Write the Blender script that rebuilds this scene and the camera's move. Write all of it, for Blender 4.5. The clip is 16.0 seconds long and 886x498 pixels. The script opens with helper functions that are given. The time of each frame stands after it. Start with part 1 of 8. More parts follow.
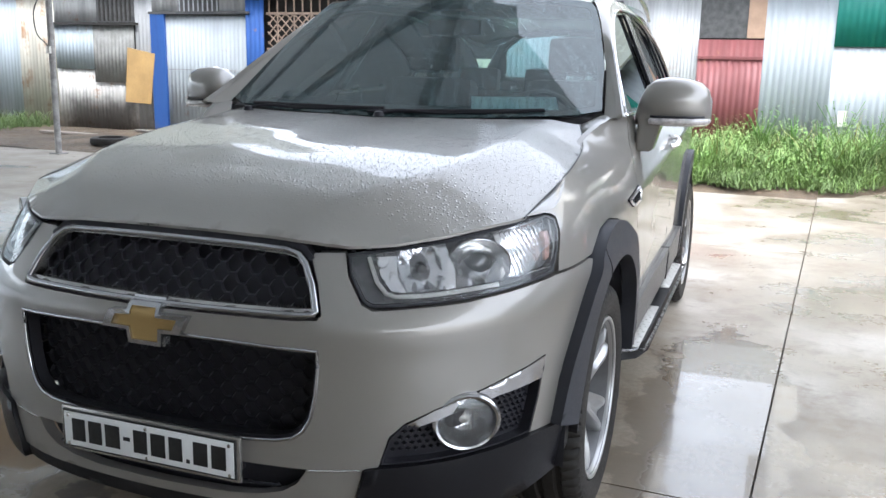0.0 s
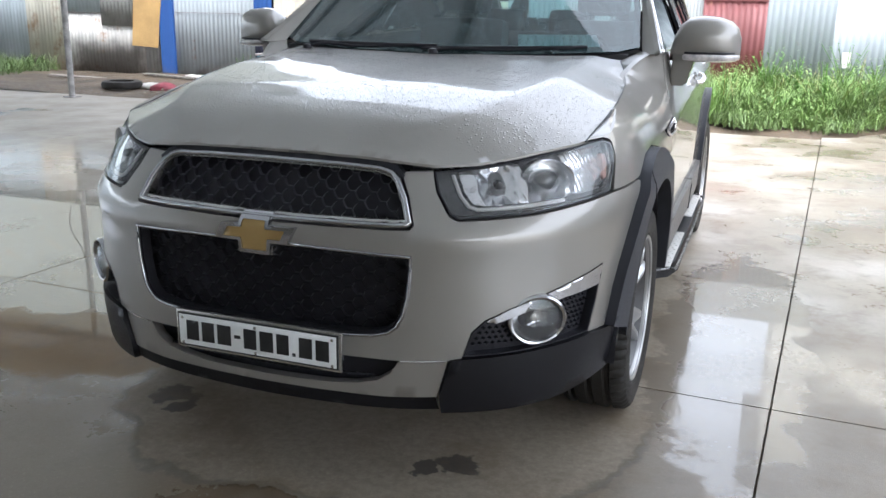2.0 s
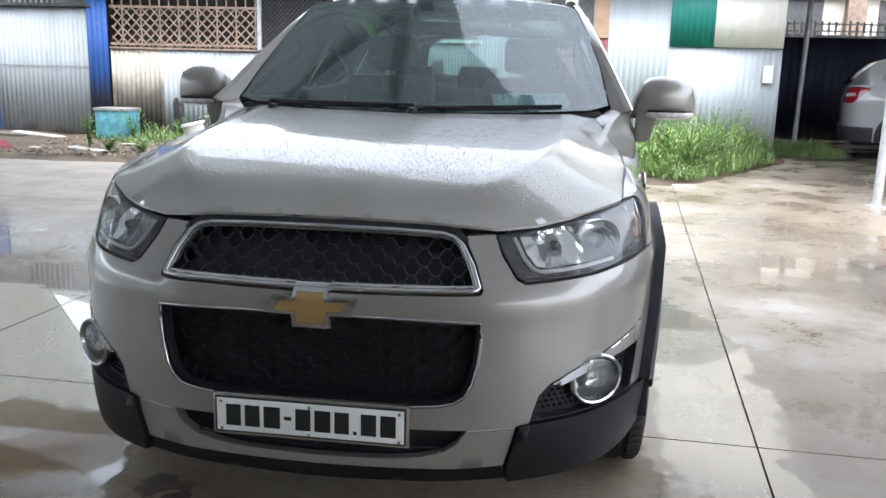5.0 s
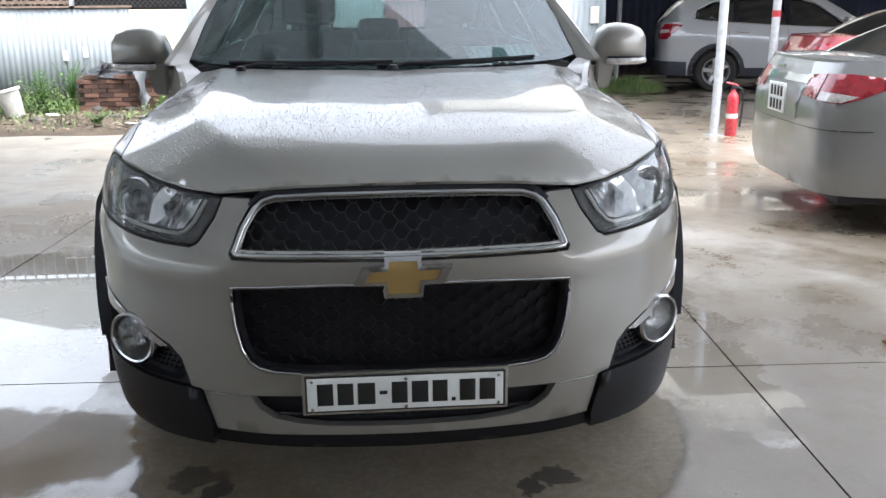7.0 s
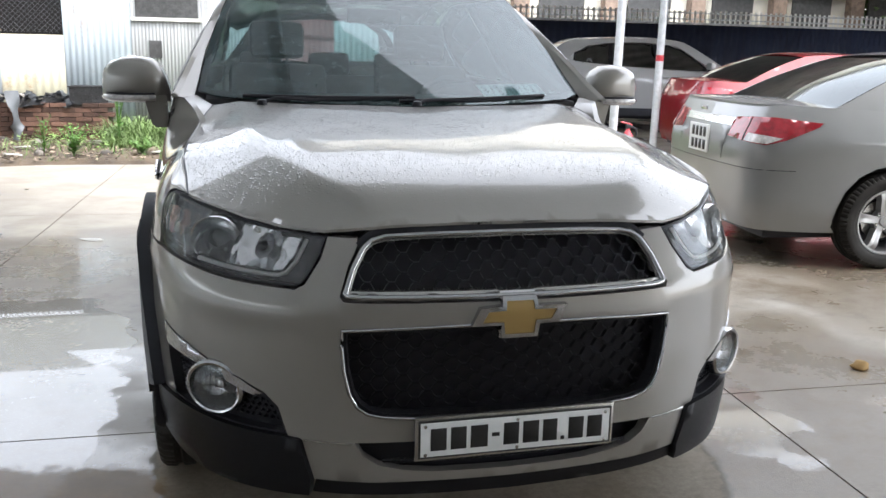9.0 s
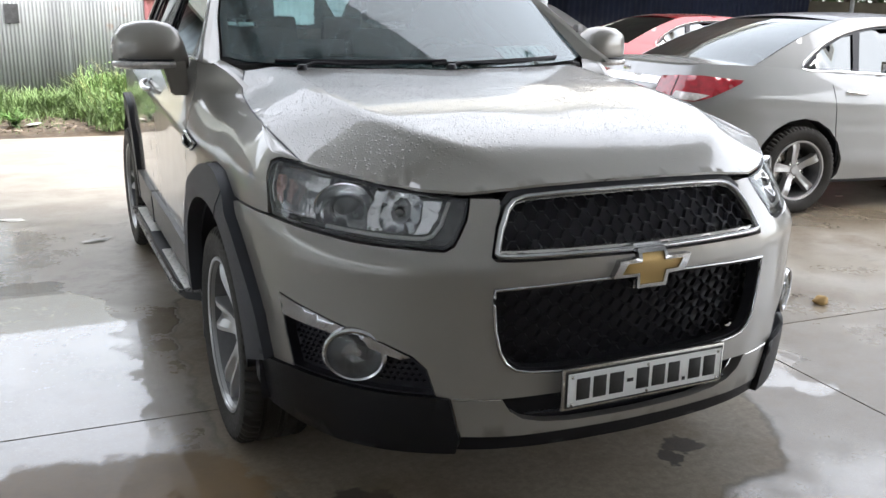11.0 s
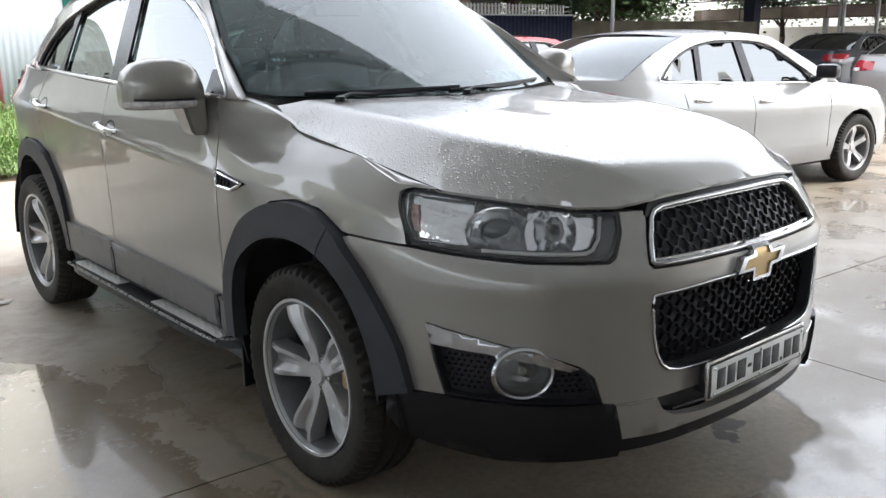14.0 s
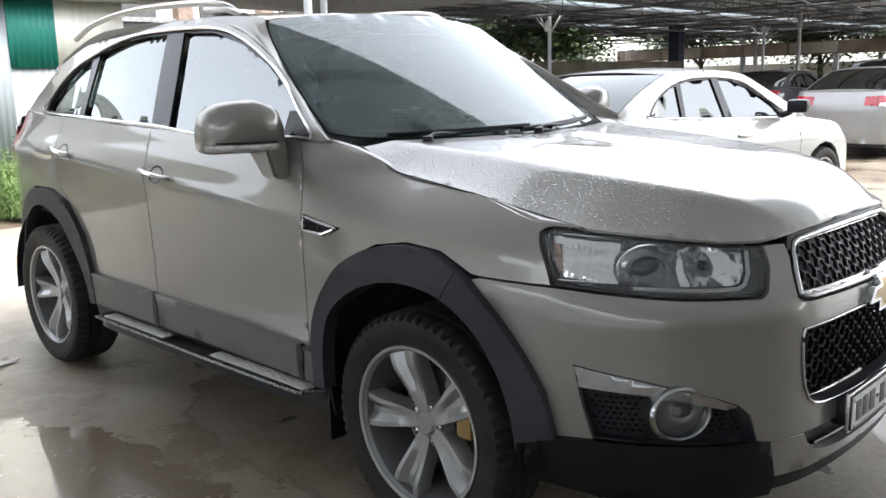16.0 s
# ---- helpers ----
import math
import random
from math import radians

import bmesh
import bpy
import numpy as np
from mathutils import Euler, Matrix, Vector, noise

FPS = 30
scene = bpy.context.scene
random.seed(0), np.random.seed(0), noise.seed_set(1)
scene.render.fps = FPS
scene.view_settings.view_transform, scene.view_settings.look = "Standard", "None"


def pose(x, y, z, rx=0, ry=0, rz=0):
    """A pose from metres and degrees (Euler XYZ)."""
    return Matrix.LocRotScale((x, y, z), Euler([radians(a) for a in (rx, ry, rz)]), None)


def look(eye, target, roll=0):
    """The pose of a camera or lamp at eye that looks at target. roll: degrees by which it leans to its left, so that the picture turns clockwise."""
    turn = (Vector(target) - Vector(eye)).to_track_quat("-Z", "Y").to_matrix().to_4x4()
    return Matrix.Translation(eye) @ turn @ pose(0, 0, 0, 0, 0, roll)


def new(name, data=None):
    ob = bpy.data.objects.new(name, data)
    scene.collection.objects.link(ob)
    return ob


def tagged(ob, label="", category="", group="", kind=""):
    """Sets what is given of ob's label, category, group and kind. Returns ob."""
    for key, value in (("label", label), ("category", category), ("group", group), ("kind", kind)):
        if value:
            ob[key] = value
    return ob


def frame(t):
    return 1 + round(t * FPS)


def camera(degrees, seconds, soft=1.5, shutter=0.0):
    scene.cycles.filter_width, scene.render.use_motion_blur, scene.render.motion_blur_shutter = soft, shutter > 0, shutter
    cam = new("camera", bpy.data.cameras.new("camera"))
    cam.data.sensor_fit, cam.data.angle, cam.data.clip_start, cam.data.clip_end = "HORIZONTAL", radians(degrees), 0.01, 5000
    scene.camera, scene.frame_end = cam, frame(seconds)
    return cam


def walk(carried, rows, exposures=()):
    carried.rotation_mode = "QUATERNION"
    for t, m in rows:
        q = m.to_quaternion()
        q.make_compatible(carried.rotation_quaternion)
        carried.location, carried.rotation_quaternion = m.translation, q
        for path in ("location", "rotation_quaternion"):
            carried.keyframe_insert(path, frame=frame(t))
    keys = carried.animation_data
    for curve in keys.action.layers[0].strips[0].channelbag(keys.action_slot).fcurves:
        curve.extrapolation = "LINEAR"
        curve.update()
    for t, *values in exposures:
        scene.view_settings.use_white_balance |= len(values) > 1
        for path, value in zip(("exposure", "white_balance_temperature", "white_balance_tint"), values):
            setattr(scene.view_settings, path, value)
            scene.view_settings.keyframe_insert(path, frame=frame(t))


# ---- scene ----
cam = camera(53.8, 16.0)
PATH = [
    (0, (1.341, -1.684, 1.375), (0.657, 0.149, 0.961), 1.1),
    (0.5, (1.288, -1.831, 1.365), (0.612, -0.001, 0.922), -0.2),
    (1, (1.265, -1.969, 1.371), (0.607, -0.15, 0.861), -0.2),
    (1.5, (1.244, -2.037, 1.359), (0.612, -0.218, 0.82), 0.9),
    (2, (1.247, -2.028, 1.359), (0.585, -0.218, 0.826), 1.0),
    (2.5, (1.236, -2.055, 1.361), (0.603, -0.217, 0.891), 0.9),
    (3, (1.188, -2.065, 1.352), (0.58, -0.209, 0.922), 1.5),
    (3.2, (1.16, -2.033, 1.377), (0.549, -0.18, 0.938), 0.7),
    (5.3, (0.539, -2.134, 1.371), (0.313, -0.191, 0.954), 1.8),
    (5.5, (0.484, -2.096, 1.359), (0.286, -0.16, 0.898), 1.7),
    (6, (0.311, -2.007, 1.37), (0.177, -0.079, 0.853), -1.7),
    (6.5, (0.142, -2.009, 1.383), (0.138, -0.062, 0.929), -0.3),
    (7, (-0.068, -2.132, 1.394), (0.088, -0.208, 0.87), -0.5),
    (7.5, (-0.2, -2.166, 1.387), (0.01, -0.239, 0.894), 1.9),
    (8, (-0.368, -2.061, 1.389), (-0.085, -0.147, 0.883), -0.0),
    (8.5, (-0.495, -1.986, 1.399), (-0.153, -0.07, 0.94), 0.4),
    (9, (-0.697, -2.005, 1.398), (-0.206, -0.119, 0.951), 1.3),
    (9.5, (-0.898, -2.032, 1.398), (-0.365, -0.173, 0.888), 0.7),
    (9.7, (-0.949, -2.013, 1.394), (-0.411, -0.158, 0.874), 1.5),
    (11.8, (-1.675, -1.697, 1.382), (-0.708, -0.015, 0.897), -1.1),
    (12, (-1.726, -1.672, 1.384), (-0.763, 0.02, 0.928), -2.3),
    (12.5, (-1.851, -1.54, 1.387), (-0.875, 0.136, 0.899), -4.1),
    (13, (-1.944, -1.438, 1.376), (-1.021, 0.265, 0.879), -1.2),
    (13.5, (-2.059, -1.388, 1.371), (-0.928, 0.201, 0.932), -0.2),
    (14, (-2.247, -1.327, 1.386), (-0.985, 0.153, 0.923), -0.8),
    (14.5, (-2.354, -1.269, 1.384), (-1.104, 0.211, 0.887), 0.4),
    (15, (-2.435, -1.107, 1.369), (-1.168, 0.366, 0.894), -1.2),
    (15.5, (-2.502, -0.96, 1.386), (-1.169, 0.477, 0.987), -2.1),
    (16, (-2.609, -0.888, 1.384), (-1.209, 0.49, 1.008), -1.5),
]
walk(cam, [(t, look(eye, target, roll)) for t, eye, target, roll in PATH], [(0, 0.66, 6100, 10), (7.5, 0.64, 6250, 10), (9.5, 0.60, 6450, 10), (12, 0.62, 6500, 10), (16, 0.64, 6500, 10)])

# ---- light: overcast sky, weak wide sun ----
world = bpy.data.worlds.new("overcast_sky")
scene.world = world
world.use_nodes = True
wn, wl = world.node_tree.nodes, world.node_tree.links
sky = wn.new("ShaderNodeTexSky")
sky.sky_type, sky.sun_disc = "NISHITA", False
sky.sun_elevation, sky.sun_rotation = radians(62), radians(150)
sky.dust_density, sky.air_density = 3.0, 1.0
grey = wn.new("ShaderNodeHueSaturation")
grey.inputs["Saturation"].default_value = 0.30
wl.new(sky.outputs["Color"], grey.inputs["Color"])
wl.new(grey.outputs["Color"], wn["Background"].inputs["Color"])
wn["Background"].inputs["Strength"].default_value = 0.63
sun = new("sun", bpy.data.lights.new("sun", "SUN"))
sun.data.energy, sun.data.angle, sun.data.color = 0.5, radians(120), (1.0, 0.97, 0.92)
sun.matrix_basis = look((6, 14, 30), (0, 0, 0))


# ---- materials ----
def nodes_of(name):
    m = bpy.data.materials.new(name)
    m.use_nodes = True
    return m, m.node_tree.nodes, m.node_tree.links, m.node_tree.nodes["Principled BSDF"]


def noise_node(n, l, scale, detail=4.0, rough=0.55, stretch=None):
    geo = n.new("ShaderNodeNewGeometry")
    tex = n.new("ShaderNodeTexNoise")
    tex.inputs["Scale"].default_value, tex.inputs["Detail"].default_value, tex.inputs["Roughness"].default_value = scale, detail, rough
    if stretch:
        mp = n.new("ShaderNodeMapping")
        mp.inputs["Scale"].default_value = stretch
        l.new(geo.outputs["Position"], mp.inputs["Vector"])
        l.new(mp.outputs["Vector"], tex.inputs["Vector"])
    else:
        l.new(geo.outputs["Position"], tex.inputs["Vector"])
    return tex.outputs["Fac"]


def ramp_node(n, l, src, a, b, lo=0.0, hi=1.0):
    r = n.new("ShaderNodeMapRange")
    r.interpolation_type = "SMOOTHSTEP"
    r.inputs["From Min"].default_value, r.inputs["From Max"].default_value = a, b
    r.inputs["To Min"].default_value, r.inputs["To Max"].default_value = lo, hi
    l.new(src, r.inputs["Value"])
    return r.outputs["Result"]


def mix_node(n, l, fac, a, b):
    m = n.new("ShaderNodeMix")
    m.data_type = "RGBA"
    for sock, v in ((m.inputs[0], fac), (m.inputs[6], a), (m.inputs[7], b)):
        if isinstance(v, (int, float)):
            sock.default_value = v
        elif isinstance(v, tuple):
            sock.default_value = (*v[:3], 1)
        else:
            l.new(v, sock)
    return m.outputs[2]


def math_node(n, l, op, a, b=0.0):
    m = n.new("ShaderNodeMath")
    m.operation = op
    for sock, v in ((m.inputs[0], a), (m.inputs[1], b)):
        if isinstance(v, (int, float)):
            sock.default_value = v
        else:
            l.new(v, sock)
    return m.outputs[0]


def bump_node(n, l, p, height, strength, distance):
    b = n.new("ShaderNodeBump")
    b.inputs["Strength"].default_value, b.inputs["Distance"].default_value = strength, distance
    l.new(height, b.inputs["Height"])
    l.new(b.outputs["Normal"], p.inputs["Normal"])
    return b


def plain(name, col, rough=0.5, metal=0.0, var=0.15, scale=6.0, fine=60.0, bump=0.0, coat=0.0, rvar=0.1, shift=0.0):
    """A surface with stains and grain at two scales; shift varies the tone from piece to piece."""
    m, n, l, p = nodes_of(name)
    big, small = noise_node(n, l, scale), noise_node(n, l, fine, 3)
    both = math_node(n, l, "ADD", math_node(n, l, "MULTIPLY", big, 0.65), math_node(n, l, "MULTIPLY", small, 0.35))
    if shift:
        info = n.new("ShaderNodeObjectInfo")
        both = math_node(n, l, "ADD", both, math_node(n, l, "MULTIPLY", math_node(n, l, "SUBTRACT", info.outputs["Random"], 0.5), shift))
    f = ramp_node(n, l, both, 0.3, 0.7)
    lo, hi = tuple(c * (1 - var) for c in col), tuple(min(c * (1 + var), 0.95) for c in col)
    l.new(mix_node(n, l, f, lo, hi), p.inputs["Base Color"])
    l.new(ramp_node(n, l, small, 0.3, 0.7, max(rough - rvar, 0.02), min(rough + rvar, 1)), p.inputs["Roughness"])
    p.inputs["Metallic"].default_value = metal
    if coat:
        p.inputs["Coat Weight"].default_value, p.inputs["Coat Roughness"].default_value = coat, 0.04
    if bump:
        bump_node(n, l, p, small, 0.6, bump)
    return m


def paint(name, col, metal=0.25, rough=0.42, drops=0.0):
    """Car paint: flakes under a clear coat, a little road film; drops: beaded rain on it."""
    m, n, l, p = nodes_of(name)
    film = noise_node(n, l, 2.2, 5)
    f = ramp_node(n, l, film, 0.35, 0.75)
    l.new(mix_node(n, l, f, col, tuple(c * 0.95 for c in col)), p.inputs["Base Color"])
    l.new(ramp_node(n, l, noise_node(n, l, 9, 4), 0.3, 0.7, rough - 0.02, rough + 0.03), p.inputs["Roughness"])
    p.inputs["Metallic"].default_value = metal
    p.inputs["Coat Weight"].default_value = 1.0
    p.inputs["Coat IOR"].default_value = 1.55
    p.inputs["Coat Roughness"].default_value = 0.04
    p.inputs["Specular IOR Level"].default_value = 0.2  # the base lies under the coat
    if drops:
        h = None
        for sc, lim in ((85.0, 0.36), (170.0, 0.36)):
            geo = n.new("ShaderNodeNewGeometry")
            v = n.new("ShaderNodeTexVoronoi")
            v.inputs["Scale"].default_value, v.inputs["Randomness"].default_value = sc, 1.0
            l.new(geo.outputs["Position"], v.inputs["Vector"])
            bead = ramp_node(n, l, v.outputs["Distance"], lim, 0.05)
            keep = ramp_node(n, l, math_node(n, l, "ADD", math_node(n, l, "MULTIPLY", v.outputs["Color"], 1.0), math_node(n, l, "MULTIPLY", noise_node(n, l, 3.2, 3), 1.2)), 0.72, 0.90)
            bead = math_node(n, l, "MULTIPLY", math_node(n, l, "MULTIPLY", bead, keep), 85.0 / sc)
            h = bead if h is None else math_node(n, l, "MAXIMUM", h, bead)
        # the front edge has run dry of beads
        pos = n.new("ShaderNodeSeparateXYZ")
        l.new(geo.outputs["Position"], pos.inputs[0])
        h = math_node(n, l, "MULTIPLY", h, ramp_node(n, l, math_node(n, l, "ADD", pos.outputs["Y"], math_node(n, l, "MULTIPLY", noise_node(n, l, 6, 3), 0.2)), 0.24, 0.38, 0.12, 1.0))
        b = bump_node(n, l, p, h, 1.0, drops)
        l.new(b.outputs["Normal"], p.inputs["Coat Normal"])
    return m


def glass(name, tint, gloss=1.0, drops=False, rough=0.0, ior=3.0, haze=0.0):
    """A pane: tinted clear glass whose reflection follows Fresnel."""
    m, n, l, p = nodes_of(name)
    n.remove(p)
    tr, gl, mx, fr = (n.new("ShaderNodeBsdf" + k) if k in ("Transparent", "Glossy") else n.new("ShaderNode" + k) for k in ("Transparent", "Glossy", "MixShader", "Fresnel"))
    tr.inputs["Color"].default_value = (*tint, 1)
    gl.inputs["Roughness"].default_value = 0.01 + rough
    gl.inputs["Color"].default_value = (gloss * 0.95, gloss * 0.99, gloss, 1)
    fr.inputs["IOR"].default_value = ior
    l.new(fr.outputs[0], mx.inputs[0])
    l.new(tr.outputs[0], mx.inputs[1])
    l.new(gl.outputs[0], mx.inputs[2])
    l.new(mx.outputs[0], n["Material Output"].inputs["Surface"])
    if haze:
        # a weathered plastic lens scatters a little
        hz, mz = n.new("ShaderNodeBsdfDiffuse"), n.new("ShaderNodeMixShader")
        hz.inputs["Color"].default_value = (0.72, 0.72, 0.72, 1)
        l.new(ramp_node(n, l, noise_node(n, l, 60, 4), 0.3, 0.7, haze * 0.7, haze * 1.3), mz.inputs[0])
        l.new(tr.outputs[0], mz.inputs[1])
        l.new(hz.outputs[0], mz.inputs[2])
        l.new(mz.outputs[0], mx.inputs[1])
    if drops:
        geo = n.new("ShaderNodeNewGeometry")
        v = n.new("ShaderNodeTexVoronoi")
        v.inputs["Scale"].default_value = 230
        l.new(geo.outputs["Position"], v.inputs["Vector"])
        bead = ramp_node(n, l, v.outputs["Distance"], 0.4, 0.05)
        keep = ramp_node(n, l, math_node(n, l, "ADD", v.outputs["Color"], noise_node(n, l, 4, 3)), 0.75, 0.95)
        b = n.new("ShaderNodeBump")
        b.inputs["Strength"].default_value, b.inputs["Distance"].default_value = 0.5, 0.0005
        l.new(math_node(n, l, "MULTIPLY", bead, keep), b.inputs["Height"])
        l.new(b.outputs["Normal"], gl.inputs["Normal"])
        # a thin scattering film of water, its teal haze also painting in weak reflections
        df = n.new("ShaderNodeBsdfDiffuse")
        df.inputs["Color"].default_value = (0.17, 0.29, 0.315, 1)
        mx2 = n.new("ShaderNodeMixShader")
        # wiper arcs: rings about the two wiper pivots
        arc = None
        for px, py in ((-0.54, 1.20), (0.02, 1.17)):
            off = n.new("ShaderNodeVectorMath")
            off.operation = "DISTANCE"
            off.inputs[1].default_value = (px, py, 1.19)
            l.new(geo.outputs["Position"], off.inputs[0])
            ring_ = n.new("ShaderNodeTexNoise")
            ring_.noise_dimensions = "1D"
            ring_.inputs["Scale"].default_value, ring_.inputs["Detail"].default_value = 34, 3
            l.new(off.outputs["Value"], ring_.inputs["W"])
            arc = ring_.outputs["Fac"] if arc is None else math_node(n, l, "MAXIMUM", arc, ring_.outputs["Fac"])
        film = math_node(n, l, "MULTIPLY", noise_node(n, l, 190, 4, 0.8), ramp_node(n, l, arc, 0.38, 0.70, 0.82, 1.16))
        w = n.new("ShaderNodeTexVoronoi")
        w.inputs["Scale"].default_value = 105
        l.new(geo.outputs["Position"], w.inputs["Vector"])
        dot = math_node(n, l, "MULTIPLY", ramp_node(n, l, w.outputs["Distance"], 0.42, 0.25), ramp_node(n, l, math_node(n, l, "ADD", w.outputs["Color"], math_node(n, l, "MULTIPLY", noise_node(n, l, 5, 3), 0.8)), 0.75, 0.95))
        dot = math_node(n, l, "MULTIPLY", dot, ramp_node(n, l, arc, 0.42, 0.62, 0.17, 0.32))
        l.new(math_node(n, l, "ADD", ramp_node(n, l, film, 0.42, 0.64, 0.02, 0.28), dot), mx2.inputs[0])
        l.new(tr.outputs[0], mx2.inputs[1])
        l.new(df.outputs[0], mx2.inputs[2])
        l.new(mx2.outputs[0], mx.inputs[1])
    return m


def sheet_metal(name, col, rust=0.3, soot=None, streak=0.25, rough=0.5):
    """Painted or galvanised corrugated sheet with vertical streaks, rust and, where given, a soot mark round (x, z, half width, top)."""
    m, n, l, p = nodes_of(name)
    run = noise_node(n, l, 5.0, 5, 0.6, (1, 1, 0.08))
    spot = noise_node(n, l, 3.0, 6, 0.65)
    info = n.new("ShaderNodeObjectInfo")
    tone = math_node(n, l, "ADD", run, math_node(n, l, "MULTIPLY", math_node(n, l, "SUBTRACT", info.outputs["Random"], 0.5), 0.25))
    c = mix_node(n, l, ramp_node(n, l, tone, 0.3, 0.75), tuple(x * (1 - streak) for x in col), tuple(min(x * (1 + streak * 0.6), 0.9) for x in col))
    if rust:
        rf = math_node(n, l, "MULTIPLY", ramp_node(n, l, spot, 0.62 - rust * 0.3, 0.8 - rust * 0.2), ramp_node(n, l, run, 0.4, 0.65))
        c = mix_node(n, l, rf, c, (0.30, 0.16, 0.075))
    geo = n.new("ShaderNodeNewGeometry")
    xyz = n.new("ShaderNodeSeparateXYZ")
    l.new(geo.outputs["Position"], xyz.inputs[0])
    splash = math_node(n, l, "ADD", xyz.outputs["Z"], math_node(n, l, "MULTIPLY", math_node(n, l, "SUBTRACT", spot, 0.5), 0.9))
    c = mix_node(n, l, ramp_node(n, l, splash, 0.30, -0.05, 0.0, 0.7), c, (0.13, 0.11, 0.09))
    if soot:
        sx, sz, hw, top = soot
        dx = math_node(n, l, "ABSOLUTE", math_node(n, l, "SUBTRACT", xyz.outputs["X"], sx))
        far = math_node(n, l, "MAXIMUM", math_node(n, l, "DIVIDE", dx, hw), math_node(n, l, "DIVIDE", math_node(n, l, "SUBTRACT", xyz.outputs["Z"], sz), top - sz))
        far = math_node(n, l, "ADD", far, math_node(n, l, "MULTIPLY", math_node(n, l, "SUBTRACT", spot, 0.5), 0.7))
        c = mix_node(n, l, ramp_node(n, l, far, 1.15, 0.55, 0.0, 0.8), c, (0.04, 0.034, 0.030))
    l.new(c, p.inputs["Base Color"])
    p.inputs["Metallic"].default_value = 0.15
    l.new(ramp_node(n, l, spot, 0.3, 0.7, rough - 0.1, rough + 0.2), p.inputs["Roughness"])
    bump_node(n, l, p, noise_node(n, l, 40, 3), 0.25, 0.002)
    return m


def wet_concrete(name):
    """Trowelled concrete after rain: damp stains, puddles and drier pale patches."""
    m, n, l, p = nodes_of(name)
    geo = n.new("ShaderNodeNewGeometry")
    xyz = n.new("ShaderNodeSeparateXYZ")
    l.new(geo.outputs["Position"], xyz.inputs[0])
    X, Y = xyz.outputs["X"], xyz.outputs["Y"]
    big = noise_node(n, l, 0.55, 4, 0.5)
    mid = noise_node(n, l, 1.7, 6, 0.6)
    fine = noise_node(n, l, 38, 5, 0.65)
    grain = noise_node(n, l, 260, 2)
    # where water stands: the low side to the west of the car, and hollows
    west = ramp_node(n, l, math_node(n, l, "ADD", X, math_node(n, l, "MULTIPLY", mid, 0.5)), -0.9, -1.5)
    hollow = math_node(n, l, "ADD", math_node(n, l, "MULTIPLY", big, 0.6), math_node(n, l, "MULTIPLY", mid, 0.4))
    hollow = math_node(n, l, "ADD", hollow, math_node(n, l, "MULTIPLY", west, 0.10))
    # the drier patch that the car keeps under itself
    dx = math_node(n, l, "DIVIDE", math_node(n, l, "ABSOLUTE", math_node(n, l, "SUBTRACT", X, 0.05)), 1.0)
    dy = math_node(n, l, "DIVIDE", math_node(n, l, "ABSOLUTE", math_node(n, l, "SUBTRACT", Y, 1.40)), 1.50)
    apron = math_node(n, l, "ADD", math_node(n, l, "POWER", dx, 3.0), math_node(n, l, "POWER", dy, 3.0))
    apron = math_node(n, l, "ADD", apron, math_node(n, l, "MULTIPLY", math_node(n, l, "SUBTRACT", noise_node(n, l, 3.4, 5, 0.55), 0.5), 0.75))
    dry = ramp_node(n, l, apron, 1.03, 0.96)
    pool = ramp_node(n, l, math_node(n, l, "SUBTRACT", hollow, math_node(n, l, "MULTIPLY", dry, 0.12)), 0.46, 0.58)
    pool = math_node(n, l, "MULTIPLY", pool, 0.6)
    # the long puddle beside the car's west flank
    wx = math_node(n, l, "DIVIDE", math_node(n, l, "ADD", X, 2.60), 1.46)
    wy = math_node(n, l, "DIVIDE", math_node(n, l, "SUBTRACT", Y, 1.72), 1.40)
    lake = math_node(n, l, "ADD", math_node(n, l, "POWER", math_node(n, l, "ABSOLUTE", wx), 4.0), math_node(n, l, "POWER", math_node(n, l, "ABSOLUTE", wy), 4.0))
    lake = math_node(n, l, "ADD", lake, math_node(n, l, "MULTIPLY", math_node(n, l, "SUBTRACT", noise_node(n, l, 2.6, 6, 0.65), 0.5), 1.5))
    pool = math_node(n, l, "MAXIMUM", pool, ramp_node(n, l, lake, 1.03, 0.97))
    # a dark tide line round the drier patch and two oil spots
    tide = math_node(n, l, "ABSOLUTE", math_node(n, l, "SUBTRACT", apron, 1.0))
    tide = ramp_node(n, l, tide, 0.07, 0.02)
    oil = None
    for ox, oy, orad in ((-0.64, 0.36, 0.09), (-0.58, 0.29, 0.06), (0.47, 0.27, 0.07), (0.38, 0.20, 0.05), (-0.47, 1.62, 0.07), (-0.60, 2.05, 0.04)):
        ax = math_node(n, l, "SUBTRACT", X, ox)
        ay = math_node(n, l, "SUBTRACT", Y, oy)
        rad = math_node(n, l, "SQRT", math_node(n, l, "ADD", math_node(n, l, "MULTIPLY", ax, ax), math_node(n, l, "MULTIPLY", ay, ay)))
        rad = math_node(n, l, "ADD", rad, math_node(n, l, "MULTIPLY", math_node(n, l, "SUBTRACT", noise_node(n, l, 14, 4), 0.5), 0.16))
        spot = ramp_node(n, l, rad, orad, orad * 0.75)
        oil = spot if oil is None else math_node(n, l, "MAXIMUM", oil, spot)
    damp = ramp_node(n, l, hollow, 0.36, 0.5)
    pale = mix_node(n, l, ramp_node(n, l, fine, 0.3, 0.7), (0.40, 0.372, 0.322), (0.51, 0.472, 0.415))
    wet = mix_node(n, l, ramp_node(n, l, mid, 0.3, 0.7), (0.185, 0.146, 0.100), (0.31, 0.264, 0.198))
